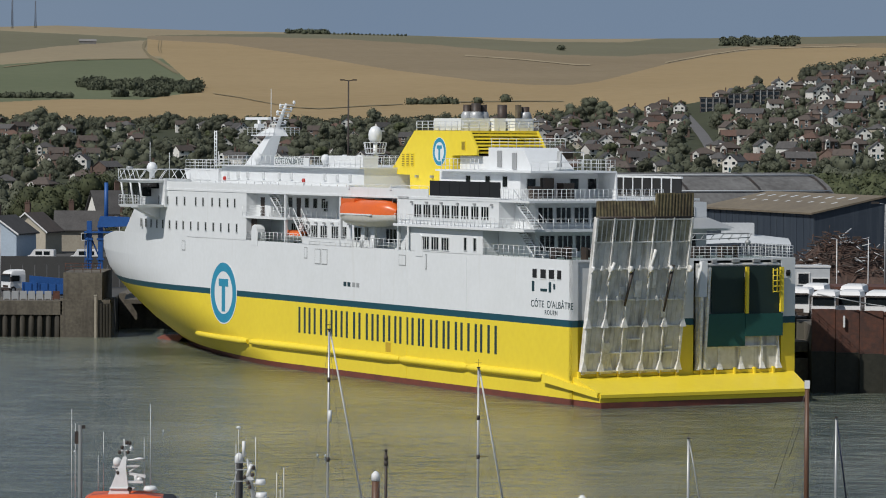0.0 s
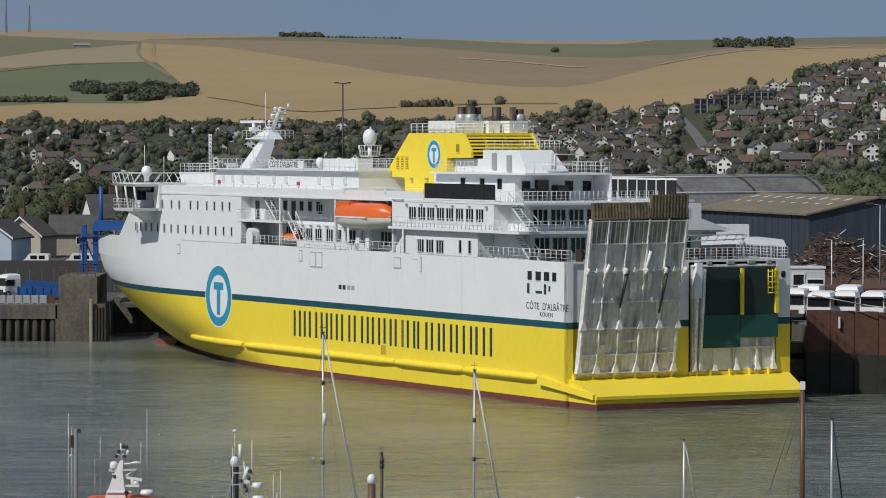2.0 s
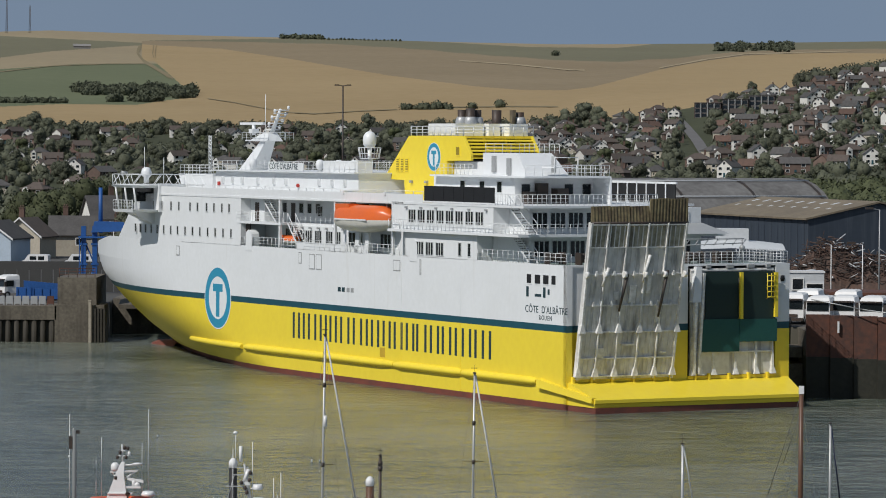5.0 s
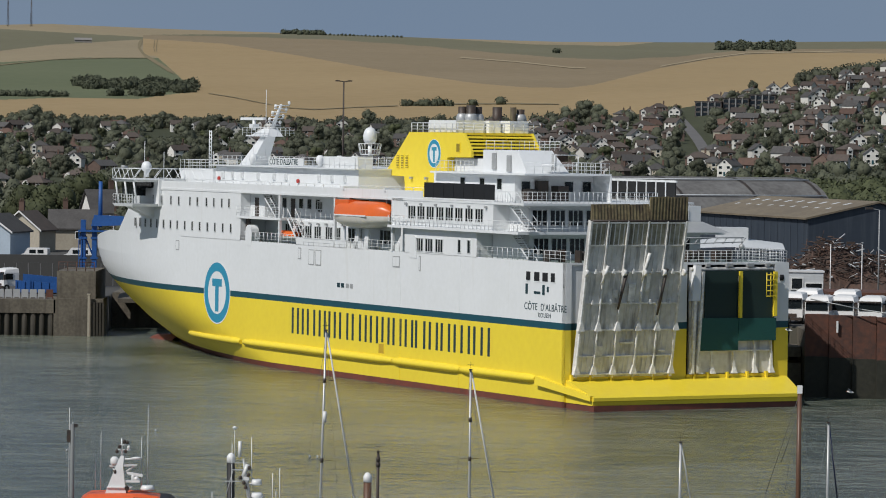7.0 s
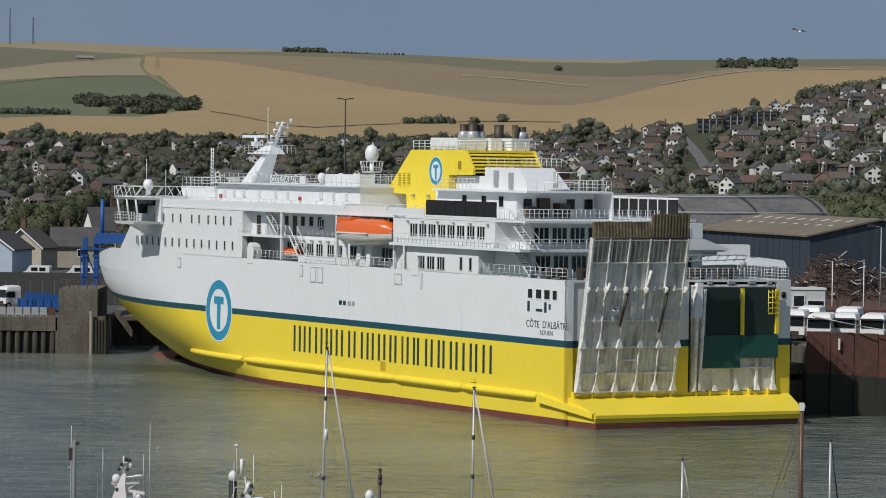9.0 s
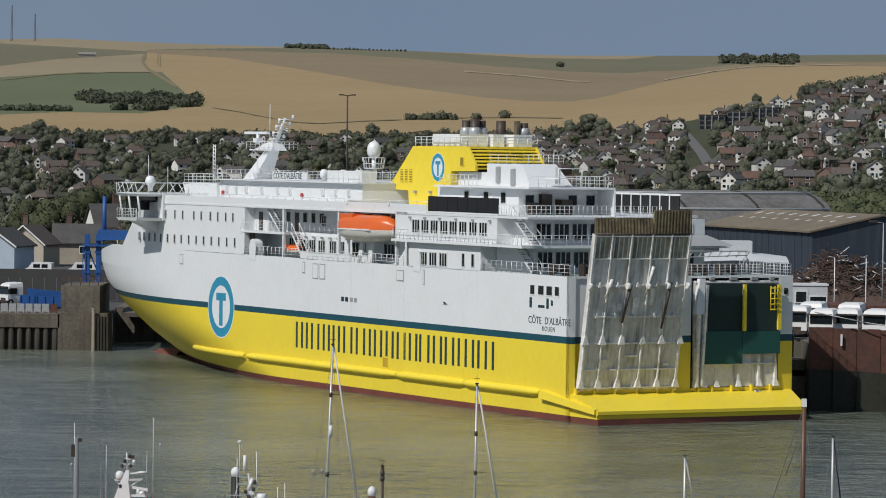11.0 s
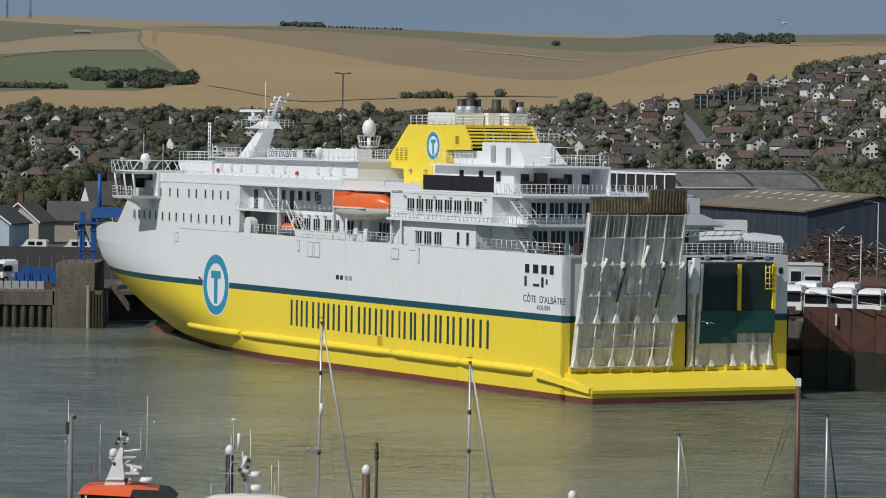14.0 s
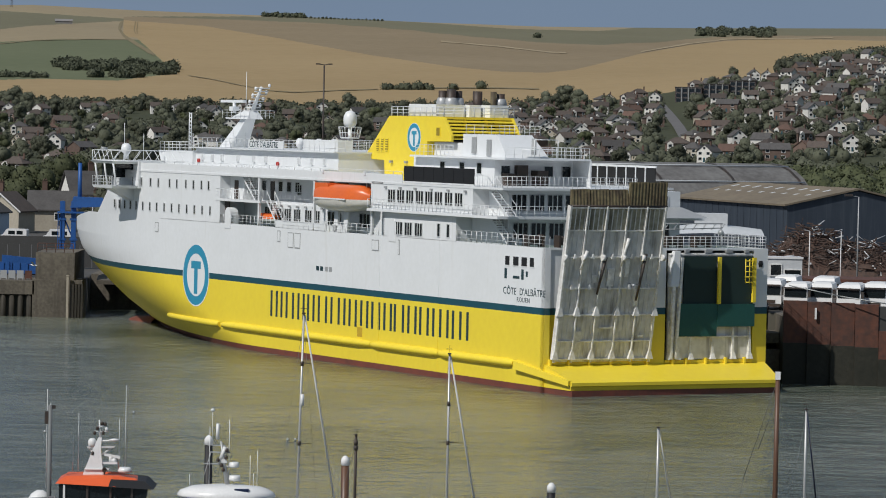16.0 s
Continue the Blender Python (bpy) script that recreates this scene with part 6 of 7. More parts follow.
def van(name, x, y, z, turn, length, height, label, truck=False):
    """A van, caravan or lorry cab with glazing, bumper and wheels; its length runs along x."""
    t = thing(name, pose(x, y, z, 0, 0, turn), label, "truck" if truck else "van", "parked vehicles")
    L, W = length, 2.1 if not truck else 2.45
    if truck:
        h1, h2 = height * 0.8, height
        body = Shape().hexa([(0, 0, 0.6), (L, 0, 0.6), (L, W, 0.6), (0, W, 0.6)], [(0.1, 0.02, h1), (L, 0.02, h1), (L, W - 0.02, h1), (0.1, W - 0.02, h1)])
        body.hexa([(0.1, 0.02, h1), (L, 0.02, h1), (L, W - 0.02, h1), (0.1, W - 0.02, h1)], [(0.4, 0.14, h2 - 0.18), (L, 0.14, h2 - 0.05), (L, W - 0.14, h2 - 0.05), (0.4, W - 0.14, h2 - 0.18)])
        body.hexa([(0.4, 0.14, h2 - 0.18), (L, 0.14, h2 - 0.05), (L, W - 0.14, h2 - 0.05), (0.4, W - 0.14, h2 - 0.18)], [(0.9, 0.4, h2), (L - 0.2, 0.4, h2 + 0.05), (L - 0.2, W - 0.4, h2 + 0.05), (0.9, W - 0.4, h2)])
    else:
        body = Shape().prism([(0, 0.4), (L, 0.4), (L, height - 0.15), (L * 0.95, height), (L * 0.24, height), (L * 0.1, height * 0.55), (0, height * 0.48)], 1, 0, W)
    part("body", body, VAN_WHITE, t)
    if truck:
        part("windscreen", Shape().box(-0.03, 0.1, 0.12, W - 0.12, height * 0.5, height * 0.77), GLASS_DARK, t)
        part("side_window", Shape().box(L * 0.12, L * 0.6, -0.03, 0.0, height * 0.5, height * 0.76), GLASS_DARK, t)
        part("grille", Shape().box(-0.05, 0.0, 0.6, W - 0.6, 0.7, height * 0.33), SOOT, t)
        part("visor", Shape().box(-0.25, 0.1, 0.1, W - 0.1, height * 0.78, height * 0.83), SOOT, t)
        part("mirror", Shape().box(-0.15, 0.1, -0.35, -0.1, height * 0.5, height * 0.72), SOOT, t)
        part("chassis", Shape().box(L, L + 2.6, 0.5, W - 0.5, 0.7, 1.0), SOOT, t)
    else:
        part("side_window", Shape().box(L * 0.3, L * 0.55, -0.03, 0.0, height * 0.55, height * 0.85), GLASS_DARK, t)
        part("side_window", Shape().box(L * 0.62, L * 0.85, -0.03, 0.0, height * 0.55, height * 0.85), GLASS_DARK, t)
        part("windscreen", Shape().hexa([(L * 0.085, 0.2, height * 0.56), (L * 0.085, W - 0.2, height * 0.56), (L * 0.1, W - 0.2, height * 0.56), (L * 0.1, 0.2, height * 0.56)], [(L * 0.2, 0.25, height * 0.9), (L * 0.2, W - 0.25, height * 0.9), (L * 0.22, W - 0.25, height * 0.9), (L * 0.22, 0.25, height * 0.9)]), GLASS_DARK, t)
    part("bumper", Shape().box(-0.12, 0.05, 0.05, W - 0.05, 0.35, 0.65), SOOT, t)
    for dx in (L * 0.2, L * 0.8 if not truck else L + 1.8):
        for dy in (0.0, W - 0.25):
            wh = part("wheel", Shape().tube((dx, dy, 0.42), (dx, dy + 0.25, 0.42), 0.42, n=14), BLACK, t)
            part("hub", Shape().tube((dx, dy - 0.02, 0.42), (dx, dy + 0.27, 0.42), 0.18, n=8), STEEL, wh)
    return t


ROW = ((34.6, 379, 78, 3.0), (36.6, 377, 72, 3.1), (39.0, 375, 70, 2.9), (38.6, 382, 70, 3.3), (41.6, 376, 72, 2.9), (44.3, 375, 70, 2.9), (33.9, 371, 74, 3.0), (47.0, 376, 72, 3.0), (42.6, 383, 70, 3.2))
for x, y, turn, h in ROW:
    van("lorry_cab", x, y, 6.3, turn, 2.6, h, "white lorry cab parked in a row on the quay", True)
van("lorry_cab", -55.0, 480, 4.2, 35, 2.2, 2.9, "white lorry on the quay", True)
for k, (x, y, L, h) in enumerate(((-66.0, 600, 4.2, 1.9), (-59.0, 598, 4.4, 2.0), (-53.0, 596, 5.0, 2.2))):
    van("camper_van", x, y, 4.2, 8 * (k % 3) - 6, L, h, "white camper van parked in the yard")


# ---- sheds ----
def shed(name, a, b, half_w, eave, ridge, wall_mat, roof_mat, label, strips=0):
    """A pitched shed whose near long side runs from a to b; its far side lies to the right of that line."""
    a, b = Vector(a), Vector(b)
    along = (b - a).normalized()
    L = (b - a).length
    side = Vector((-along.y, along.x))
    m = Matrix(((along.x, side.x, 0, a.x), (along.y, side.y, 0, a.y), (0, 0, 1, 0), (0, 0, 0, 1)))
    t = thing(name, m, label, "shed")
    w = 2 * half_w
    part("wall", Shape().prism([(0, 3), (w, 3), (w, eave), (half_w, ridge - 0.1), (0, eave)], 0, 0, L), wall_mat, t)
    for k in range(round(L / 2.5)):
        part("cladding_rib", Shape().box(2.5 * k, 2.5 * k + 0.12, -0.06, 0, 4, eave), wall_mat, t)
    part("roof", Shape().prism([(-0.5, eave - 0.05), (half_w, ridge), (w + 0.5, eave - 0.05), (w + 0.5, eave + 0.2), (half_w, ridge + 0.25), (-0.5, eave + 0.2)], 0, -0.5, L + 0.4), roof_mat, t)
    for r in range(strips):
        for k in range(9):
            f0, f1 = 0.14 + 0.29 * r, 0.25 + 0.29 * r
            x = 2.5 + k * (L - 4) / 9
            p = [(x, half_w * f0), (x + 1.0, half_w * f0), (x + 1.0, half_w * f1), (x, half_w * f1)]
            z = [eave + 0.22 + (ridge - eave) * f for f in (f0, f0, f1, f1)]
            part("roof_light", Shape().hexa([(q[0], q[1], h) for q, h in zip(p, z)], [(q[0], q[1], h + 0.06) for q, h in zip(p, z)]), PALE_SHEET, t)
    return t


blue = shed("warehouse", (38.6, 562), (51.0, 520), 10.5, 13.9, 16.2, SHED_BLUE, SHED_ROOF, "blue clad warehouse with a brown roof and pale rooflights", 3)
# vaulted shed
ax = Vector((-0.92, -0.39, 0))
nx = Vector((0.39, -0.92, 0))
ridge_end = Vector((59.0, 620.0, 0))
vault = thing("vaulted_shed", pose(0, 0, 0), "large grey shed with a curved patched roof", "shed")
g, rows = Shape(), []
for k in range(15):
    a = math.pi * (k / 14)
    off, z = 15 * math.cos(a), 6.0 + 12.7 * math.sin(a) ** 0.8
    rows.append([ridge_end + nx * off + Vector((0, 0, z)), ridge_end + ax * 44 + nx * off + Vector((0, 0, z))])
g.grid(rows)
g.face([r[0] for r in rows])
g.face([r[1] for r in rows][::-1])
part("roof", g, VAULT, vault)
for d in (1.0, 13.0, 26.0, 38.0):
    s = Shape()
    pr = [[ridge_end + ax * (d + e) + nx * (15.1 * math.cos(a)) + Vector((0, 0, 6.1 + 12.75 * math.sin(a) ** 0.8)) for e in (0, 0.5)] for a in [math.pi * k / 14 for k in range(15)]]
    s.grid(pr)
    part("roof_seam", s, SOOT, vault)
for a in (0.8, 1.25):
    s = Shape()
    s.tube(ridge_end + ax * 0.5 + nx * (15.15 * math.cos(a)) + Vector((0, 0, 6.1 + 12.75 * math.sin(a) ** 0.8)), ridge_end + ax * 43 + nx * (15.15 * math.cos(a)) + Vector((0, 0, 6.1 + 12.75 * math.sin(a) ** 0.8)), 0.12, n=5)
    part("roof_rail", s, PALE_SHEET, vault)
# pale low-roofed building behind the stern
pale = thing("site_building", pose(38.8, 486, 6.0), "low building with a pale curved sheet roof", "building")
part("wall", Shape().box(-5.5, 5.5, 0, 10, -2, 4.2), SHED_BLUE, pale)
pr = Shape()
pr.grid([[(-6 + 12 * i / 10, d, 4.2 + 1.9 * math.sin(math.pi * (0.12 + 0.76 * (d + 0.4) / 11)) * (1 - abs(i - 4.5) / 14)) for i in range(11)] for d in (-0.4, 1, 2.5, 4, 6, 8, 10.6)])
part("roof", pr, PALE_SHEET, pale)
part("roof_light", Shape().box(-2.5, 1.5, 3, 7, 5.4, 7.3), PALE_SHEET, pale)
cabin = thing("site_cabin", pose(39.0, 402, 6.0), "grey portable site cabin beside the quay", "cabin")
part("wall", Shape().box(-2.8, 2.2, 0, 3, 0, 4.6), PALE_SHEET, cabin)
part("roof", Shape().box(-2.9, 2.3, -0.1, 3.1, 4.6, 4.8), VAN_WHITE, cabin)
put_window(HS, cabin, pose(-0.6, -0.01, 3.4))
put_window(HW, cabin, pose(1.2, -0.01, 2.8))
fence2 = thing("quay_fence", pose(34.8, 398, 6.0), "grey mesh panels along the yard", "fence")
for k in range(10):
    part("fence_panel", Shape().box(2.0 * k, 2.0 * k + 1.9, 0, 0.06, 0, 2.1).box(2.0 * k - 0.06, 2.0 * k, -0.03, 0.09, 0, 2.3), GREY_FENCE if k % 3 else STEEL, fence2)
solid("rust_barge", Shape().box(40.5, 62, 388, 396, 5, 8.8).box(40.3, 62.2, 387.8, 396.2, 8.8, 9.1), RUST, "long rusty steel container on the quay", "container")
# scrap heap
heap = Shape()
rows = []
for j in range(13):
    rows.append([])
    for k in range(34):
        x, d = 40.5 + 0.75 * k, j / 12
        prof = math.sin(math.pi * d) ** 0.7 * (1.5 + 4.6 * math.exp(-((x - 48.5) / 4.5) ** 2) + 2.6 * math.exp(-((x - 57) / 5) ** 2))
        rows[-1].append((x, 462 + 14 * d, 6.0 + prof * (0.8 + 0.5 * noise.noise((x * 0.7, d * 6, 2)))))
heap.grid(rows, smooth=False)
r2 = random.Random(4)
for _ in range(900):
    x = r2.uniform(41, 64)
    prof = 1.5 + 4.6 * math.exp(-((x - 48.5) / 4.5) ** 2) + 2.6 * math.exp(-((x - 57) / 5) ** 2)
    d = r2.uniform(0.05, 0.6)
    z = 6.0 + prof * math.sin(math.pi * d) ** 0.7 * r2.uniform(0.85, 1.1)
    p = Vector((x, 462 + 14 * d, z))
    q = p + Vector((r2.gauss(0, 1.1), r2.gauss(0, 0.6), r2.gauss(0.1, 0.45)))
    heap.tube(p, q, r2.uniform(0.03, 0.11), n=4, mat=r2.choice((0, 0, 0, 0, 1, 1, 0, 2)))
solid("scrap_heap", heap, (SCRAP, SOOT, PALE_SHEET), "tangled heap of rusty scrap metal", "scrap heap", kind="stuff")


def lamp_post(x, y, z, h, label, arms=1, r=0.12, mat=None):
    t = thing("street_lamp", pose(x, y, z), label, "lamp post")
    part("pole", Shape().tube((0, 0, -0.3), (0, 0, h), r, r * 0.6, n=8), mat or STEEL, t)
    for s in (-1, 1)[:arms]:
        part("arm", Shape().tube((0, 0, h), (s * 1.0, 0, h + 0.15), r * 0.4, n=5), mat or STEEL, t)
        part("lantern", Shape().box(s * 1.2 - 0.45, s * 1.2 + 0.45, -0.2, 0.2, h + 0.05, h + 0.3), SOOT, t)
    return t


lamp_post(-18.9, 750, 4.3, 31.0, "tall double-headed floodlight mast behind the ferry", 2, 0.24, SOOT)
lamp_post(41.3, 396, 6.2, 7.6, "slim pale lamp post in the yard", 1, 0.07, VAN_WHITE)
lamp_post(44.6, 396, 6.2, 7.6, "slim pale lamp post in the yard", 1, 0.07, VAN_WHITE)
lamp_post(51.5, 440, 6.2, 10.5, "grey lamp post in the scrap yard", 1, 0.1)
lamp_post(-54.6, 466, 4.2, 8.8, "slim grey lamp post on the quay", 1, 0.09)
lamp_post(-48.0, 560, 4.2, 8.0, "slim grey lamp post by the yard", 1, 0.09)

# houses and trees by the west yard
def near_house(x, y, turn, w, d, eave, ridge, along, wall_mat, roof_mat, label):
    h = thing("house", pose(x, y, 4.2, 0, 0, turn), label, "house")
    part("wall", house_walls(w, d, eave, ridge, along), wall_mat, h)
    part("roof", gable_roof(w, d, eave, ridge, along), roof_mat, h)
    if not along:
        o = 0.5
        part("barge_board", Shape().prism([(-w / 2 - o, eave - 0.3), (0, ridge), (w / 2 + o, eave - 0.3), (w / 2 + o, eave), (0, ridge + 0.3), (-w / 2 - o, eave)], 1, -d / 2 - 0.6, -d / 2 - 0.47), FRAME, h)
    part("chimney", CHIMNEY, (), h, at=pose(-1.5, 1, ridge + 0.2))
    return h


near_house(-70.3, 606, -12, 7.2, 10, 4.4, 7.0, False, material("pale_blue_render", (0.42, 0.50, 0.58), 0.85, scale=0.4, amount=0.4), ROOFS[1], "pale blue rendered gable house with a grey roof")
near_house(-69.3, 640, -14, 7, 8, 3.8, 6.8, False, WALLS[2], ROOFS[0], "cream rendered gable house with a brown roof")
hb = near_house(-63.0, 655, 4, 8, 7, 3.8, 6.8, True, WALLS[2], ROOFS[1], "cream house with a grey slate roof")
put_window(HS, hb, pose(1.0, -4.0, 2.6))
near_house(-60.5, 720, 20, 13, 9, 5.2, 9.4, True, WALLS[0], ROOFS[1], "white house with a long dark slate roof")
low = near_house(-58, 700, 0, 10, 6, 3, 4.6, True, WALLS[1], ROOFS[0], "low brick outbuilding with a brown roof")
solid("yard_wall", Shape().box(-75, -46, 585, 585.4, 4, 5.5), GREY_FENCE, "low concrete boundary wall behind the vans", "wall", kind="structure")
for x, y, k, s in ((-78, 760, 4, 1.5), (-72, 775, 5, 1.3), (-84, 770, 4, 1.4), (-66, 790, 5, 1.1), (-50.5, 690, 3, 1.5), (-47.5, 640, 3, 1.35), (-49.5, 650, 0, 1.3), (-45.5, 655, 3, 1.3), (-52.5, 668, 3, 1.1), (-53, 705, 3, 1.1), (-45, 720, 0, 1.2), (-58.5, 668, 1, 0.55), (-54.5, 655, 1, 0.5), (-50, 640, 2, 0.5), (-63, 820, 1, 1.0), (-55, 800, 0, 0.9)):
    place_tree(k, x, y, s)
wood("yard_hedge", "dark hedge behind the west yard", [(x + rng.uniform(-1, 1), 840 + rng.uniform(-6, 6), rng.uniform(2.5, 4)) for x in range(-105, -30, 3)], 3, 0.32, LEAF, 120)
wood("yard_hedge", "dark scrub between the yard and the ferry", [(rng.uniform(-60, 30), rng.uniform(760, 860), rng.uniform(2.5, 4)) for _ in range(50)], 3, 0.32, LEAF, 120)


# ---- marina ----
ALU = material("mast_aluminium", (0.50, 0.50, 0.49), 0.4, 0.4, scale=1.5, amount=0.3)
VARNISH = material("varnished_mast", (0.125, 0.062, 0.034), 0.45, second=(0.08, 0.04, 0.024), scale=2, amount=0.7)
ROPE = material("rigging_wire", (0.10, 0.10, 0.10), 0.6, scale=2)
SAIL = material("furled_sail", (0.66, 0.66, 0.63), 0.7, second=(0.52, 0.52, 0.5), scale=2, amount=0.5)
GEL = material("white_gelcoat", (0.74, 0.74, 0.73), 0.25, scale=1, amount=0.3)
NAVY = material("navy_hull", (0.012, 0.02, 0.06), 0.3, scale=1, amount=0.3)
POLE_GREY = material("weathered_pole_grey", (0.17, 0.18, 0.18), 0.7, scale=1.5, amount=0.5)
SAFETY = material("safety_orange", (0.72, 0.115, 0.028), 0.4, second=(0.6, 0.1, 0.03), scale=0.8, amount=0.5)


def yacht_hull(length, beam, mat, parent):
    g = Shape()
    rows = []
    for k in range(13):
        t = k / 12
        w = beam / 2 * (math.sin(math.pi * (0.22 + 0.78 * t)) ** 0.8 if t < 1 else 0.02)
        x = length * (0.45 - t)
        rows.append([(x * 0 + w * c, -x, z) for c, z in ((-1, 1.1), (-0.9, 0.4), (-0.4, -0.3), (0, -0.5), (0.4, -0.3), (0.9, 0.4), (1, 1.1))])
    g.grid(rows[::-1])
    hull = part("hull", g, mat, parent)
    d = Shape()
    d.grid([[r[0], r[-1]] for r in rows], smooth=False)
    d.box(-beam * 0.28, beam * 0.28, -length * 0.2, length * 0.12, 1.0, 1.6)
    part("deck", d, GEL, parent)
    return hull


def yacht(x, y, top, label, mast_mat=ALU, r=0.075, stay=(1.9, 1.0), stay_mat=SAIL, fittings=(), cap=True, stay_r=0.05):
    """A moored yacht: hull, mast to that height, boom, a furled headsail on its stay, shrouds."""
    t = thing("sailing_yacht", pose(x, y, 0), label, "sailboat", "moored yachts")
    yacht_hull(9.0, 2.9, GEL, t)
    part("mast", Shape().tube((0, 0, 0.6), (0, 0, top), r, r * 0.8, n=10), mast_mat, t)
    part("boom", Shape().tube((0, -0.1, 2.0), (-0.4, -3.4, 2.1), 0.09, n=8), mast_mat, t)
    if stay:
        part("headsail", Shape().tube((0.05, 0.1, top - 0.1), (stay[0], 3.6, stay[1]), stay_r, stay_r * 1.3, n=6), stay_mat, t, "furled white headsail")
    sh = Shape()
    for s in (-1, 1):
        sh.tube((0, 0, top - 0.3), (s * 1.3, -0.3, 1.1), 0.012, n=4)
    part("shroud", sh, ROPE, t)
    if cap:
        head = Shape().box(-0.1, 0.1, -0.15, 0.15, top, top + 0.06).tube((0, 0.1, top), (0, 0.1, top + 0.5), 0.012, n=4).box(-0.2, 0.15, 0.08, 0.1, top + 0.28, top + 0.31)
        part("masthead", head, SOOT, t)
    for z, w, h in fittings:
        part("reflector" if h > 0.3 else "spreader", Shape().tube((w, 0, z), (w, 0, z + h), 0.11, n=8) if h > 0.3 else Shape().tube((-w, 0, z), (w, 0, z), 0.02, n=4).tube((0, 0, z - 0.15), (0, 0, z + 0.1), r * 1.3, n=8), GEL if h > 0.3 else SOOT, t)
    return t


D = 212.0
yacht_a = yacht(-6.45, D, 13.48, "white yacht with a tall aluminium mast and furled headsail", stay=(2.05, 2.6), fittings=((8.3, 0.08, 0.65), (6.2, 0.6, 0.1), (10.7, 0.5, 0.1)))
yacht_b = yacht(2.02, D, 11.36, "white yacht with an aluminium mast and pale furled headsail", stay=(1.85, 1.6), fittings=((6.4, 0.55, 0.1), (8.6, 0.06, 0.1)))
yacht_c = yacht(20.5, D, 10.3, "old yacht with a varnished brown wooden mast", VARNISH, 0.16, None, cap=False)
part("masthead", Shape().box(-0.14, 0.14, -0.14, 0.14, 10.3, 10.75), GEL, yacht_c, "white painted masthead")
part("backstay", Shape().tube((-0.1, 0, 10.0), (-1.7, 1.5, 4.5), 0.02, n=4).tube((-0.1, 0, 9.0), (-0.9, 1, 6.3), 0.02, n=4).tube((-1.7, 1.5, 4.5), (-2.2, 2, 1.1), 0.02, n=4), ROPE, yacht_c)
yacht_d = yacht(13.85, D, 7.45, "small yacht with a pale grey mast", stay=(1.15, 2.2), r=0.09, stay_r=0.035)
yacht_e = yacht(22.15, D, 8.65, "small yacht with a slim mast and dark stay", stay=(1.1, 2.8), stay_mat=NAVY, r=0.08, stay_r=0.04)
yacht_f = yacht(-3.15, D, 6.7, "small dark-rigged workboat mast by the pontoon pile", SOOT, 0.1, None, fittings=((6.0, 0.2, 0.1), (6.3, 0.1, 0.1)))
for x, top, m in ((-3.75, 5.35, VARNISH), (7.95, 4.05, BLACK), (-11.5, 6.35, BLACK)):
    p = thing("mooring_pile", pose(x, D + 1.5, 0), "dark pontoon pile with a white conical cap", "pile", "pontoon piles")
    part("shaft", Shape().tube((0, 0, -3), (0, 0, top - 0.5), 0.23, n=14), m, p)
    part("cap", Shape().lathe((0, 0, top - 0.5), [(0.25, 0), (0.25, 0.35), (0.12, 0.52), (0.02, 0.56)], 14), GEL, p, "white pile cap")
pole = thing("jetty_pole", pose(-20.35, D, 0), "slim grey steel pole with a small floodlight", "pole")
part("shaft", Shape().tube((0, 0, -2), (0, 0, 8.05), 0.14, 0.12, n=8), POLE_GREY, pole)
part("floodlight", Shape().box(-0.3, -0.1, -0.1, 0.1, 7.0, 7.7).box(0.1, 0.3, -0.05, 0.05, 7.85, 8.05), SOOT, pole)
pontoon = solid("pontoon", Shape().box(-60, 60, D + 2, D + 4, -0.3, 0.5), PILING, "long floating timber pontoon", "pontoon", kind="structure")

# orange workboat
boat = thing("workboat", pose(-17.85, D + 1, -0.15), "workboat with an orange wheelhouse roof and white mast", "boat")
yacht_hull(11, 4.0, NAVY, boat)
roof = Shape().hexa([(-2.4, -1.6, 3.85), (0.9, -1.9, 3.75), (2.9, -1.5, 3.6), (2.9, 1.6, 3.6), (0.9, 2.0, 3.85), (-2.4, 1.8, 3.95)], [(-1.9, -0.9, 4.22), (0.7, -1.0, 4.3), (2.0, -0.8, 4.15), (2.0, 1.0, 4.15), (0.7, 1.3, 4.3), (-1.9, 1.2, 4.25)])
house = part("wheelhouse", Shape().hexa([(-2.2, -1.4, 1.0), (2.4, -1.4, 1.0), (2.4, 1.4, 1.0), (-2.2, 1.4, 1.0)], [(-2.2, -1.5, 3.8), (2.8, -1.5, 3.7), (2.8, 1.5, 3.7), (-2.2, 1.5, 3.8)]), GLASS_DARK, boat, "dark glazed wheelhouse")
part("roof", roof, SAFETY, house, "bright orange roof")
part("visor", Shape().hexa([(0.6, -1.95, 3.75), (3.1, -1.6, 3.6), (3.1, 1.7, 3.6), (0.6, 2.0, 3.8)], [(0.7, -1.35, 4.12), (2.6, -1.2, 4.02), (2.6, 1.4, 4.1), (0.7, 1.5, 4.2)]), BLACK, house, "dark roof edge")
for x in (-1.9, -0.6, 0.7, 1.9):
    part("window_post", Shape().box(x - 0.06, x + 0.06, -1.58, -1.45, 2.2, 3.8), SOOT if x > -1 else GEL, house)
part("deck_gear", Shape().lathe((-3.4, 0, 2.2), [(0.7, 0), (0.8, 0.4), (0.5, 0.9), (0.2, 1.1)], 10).box(-4.4, -2.2, -1.4, 1.4, 1.8, 2.2), GEL, boat)
part("rails", Shape().tube((-5.0, -1.5, 2.9), (-2.4, -1.6, 3.1), 0.04, n=5).tube((-5, -1.5, 1.0), (-5, -1.5, 2.9), 0.04, n=5), STEEL, boat)
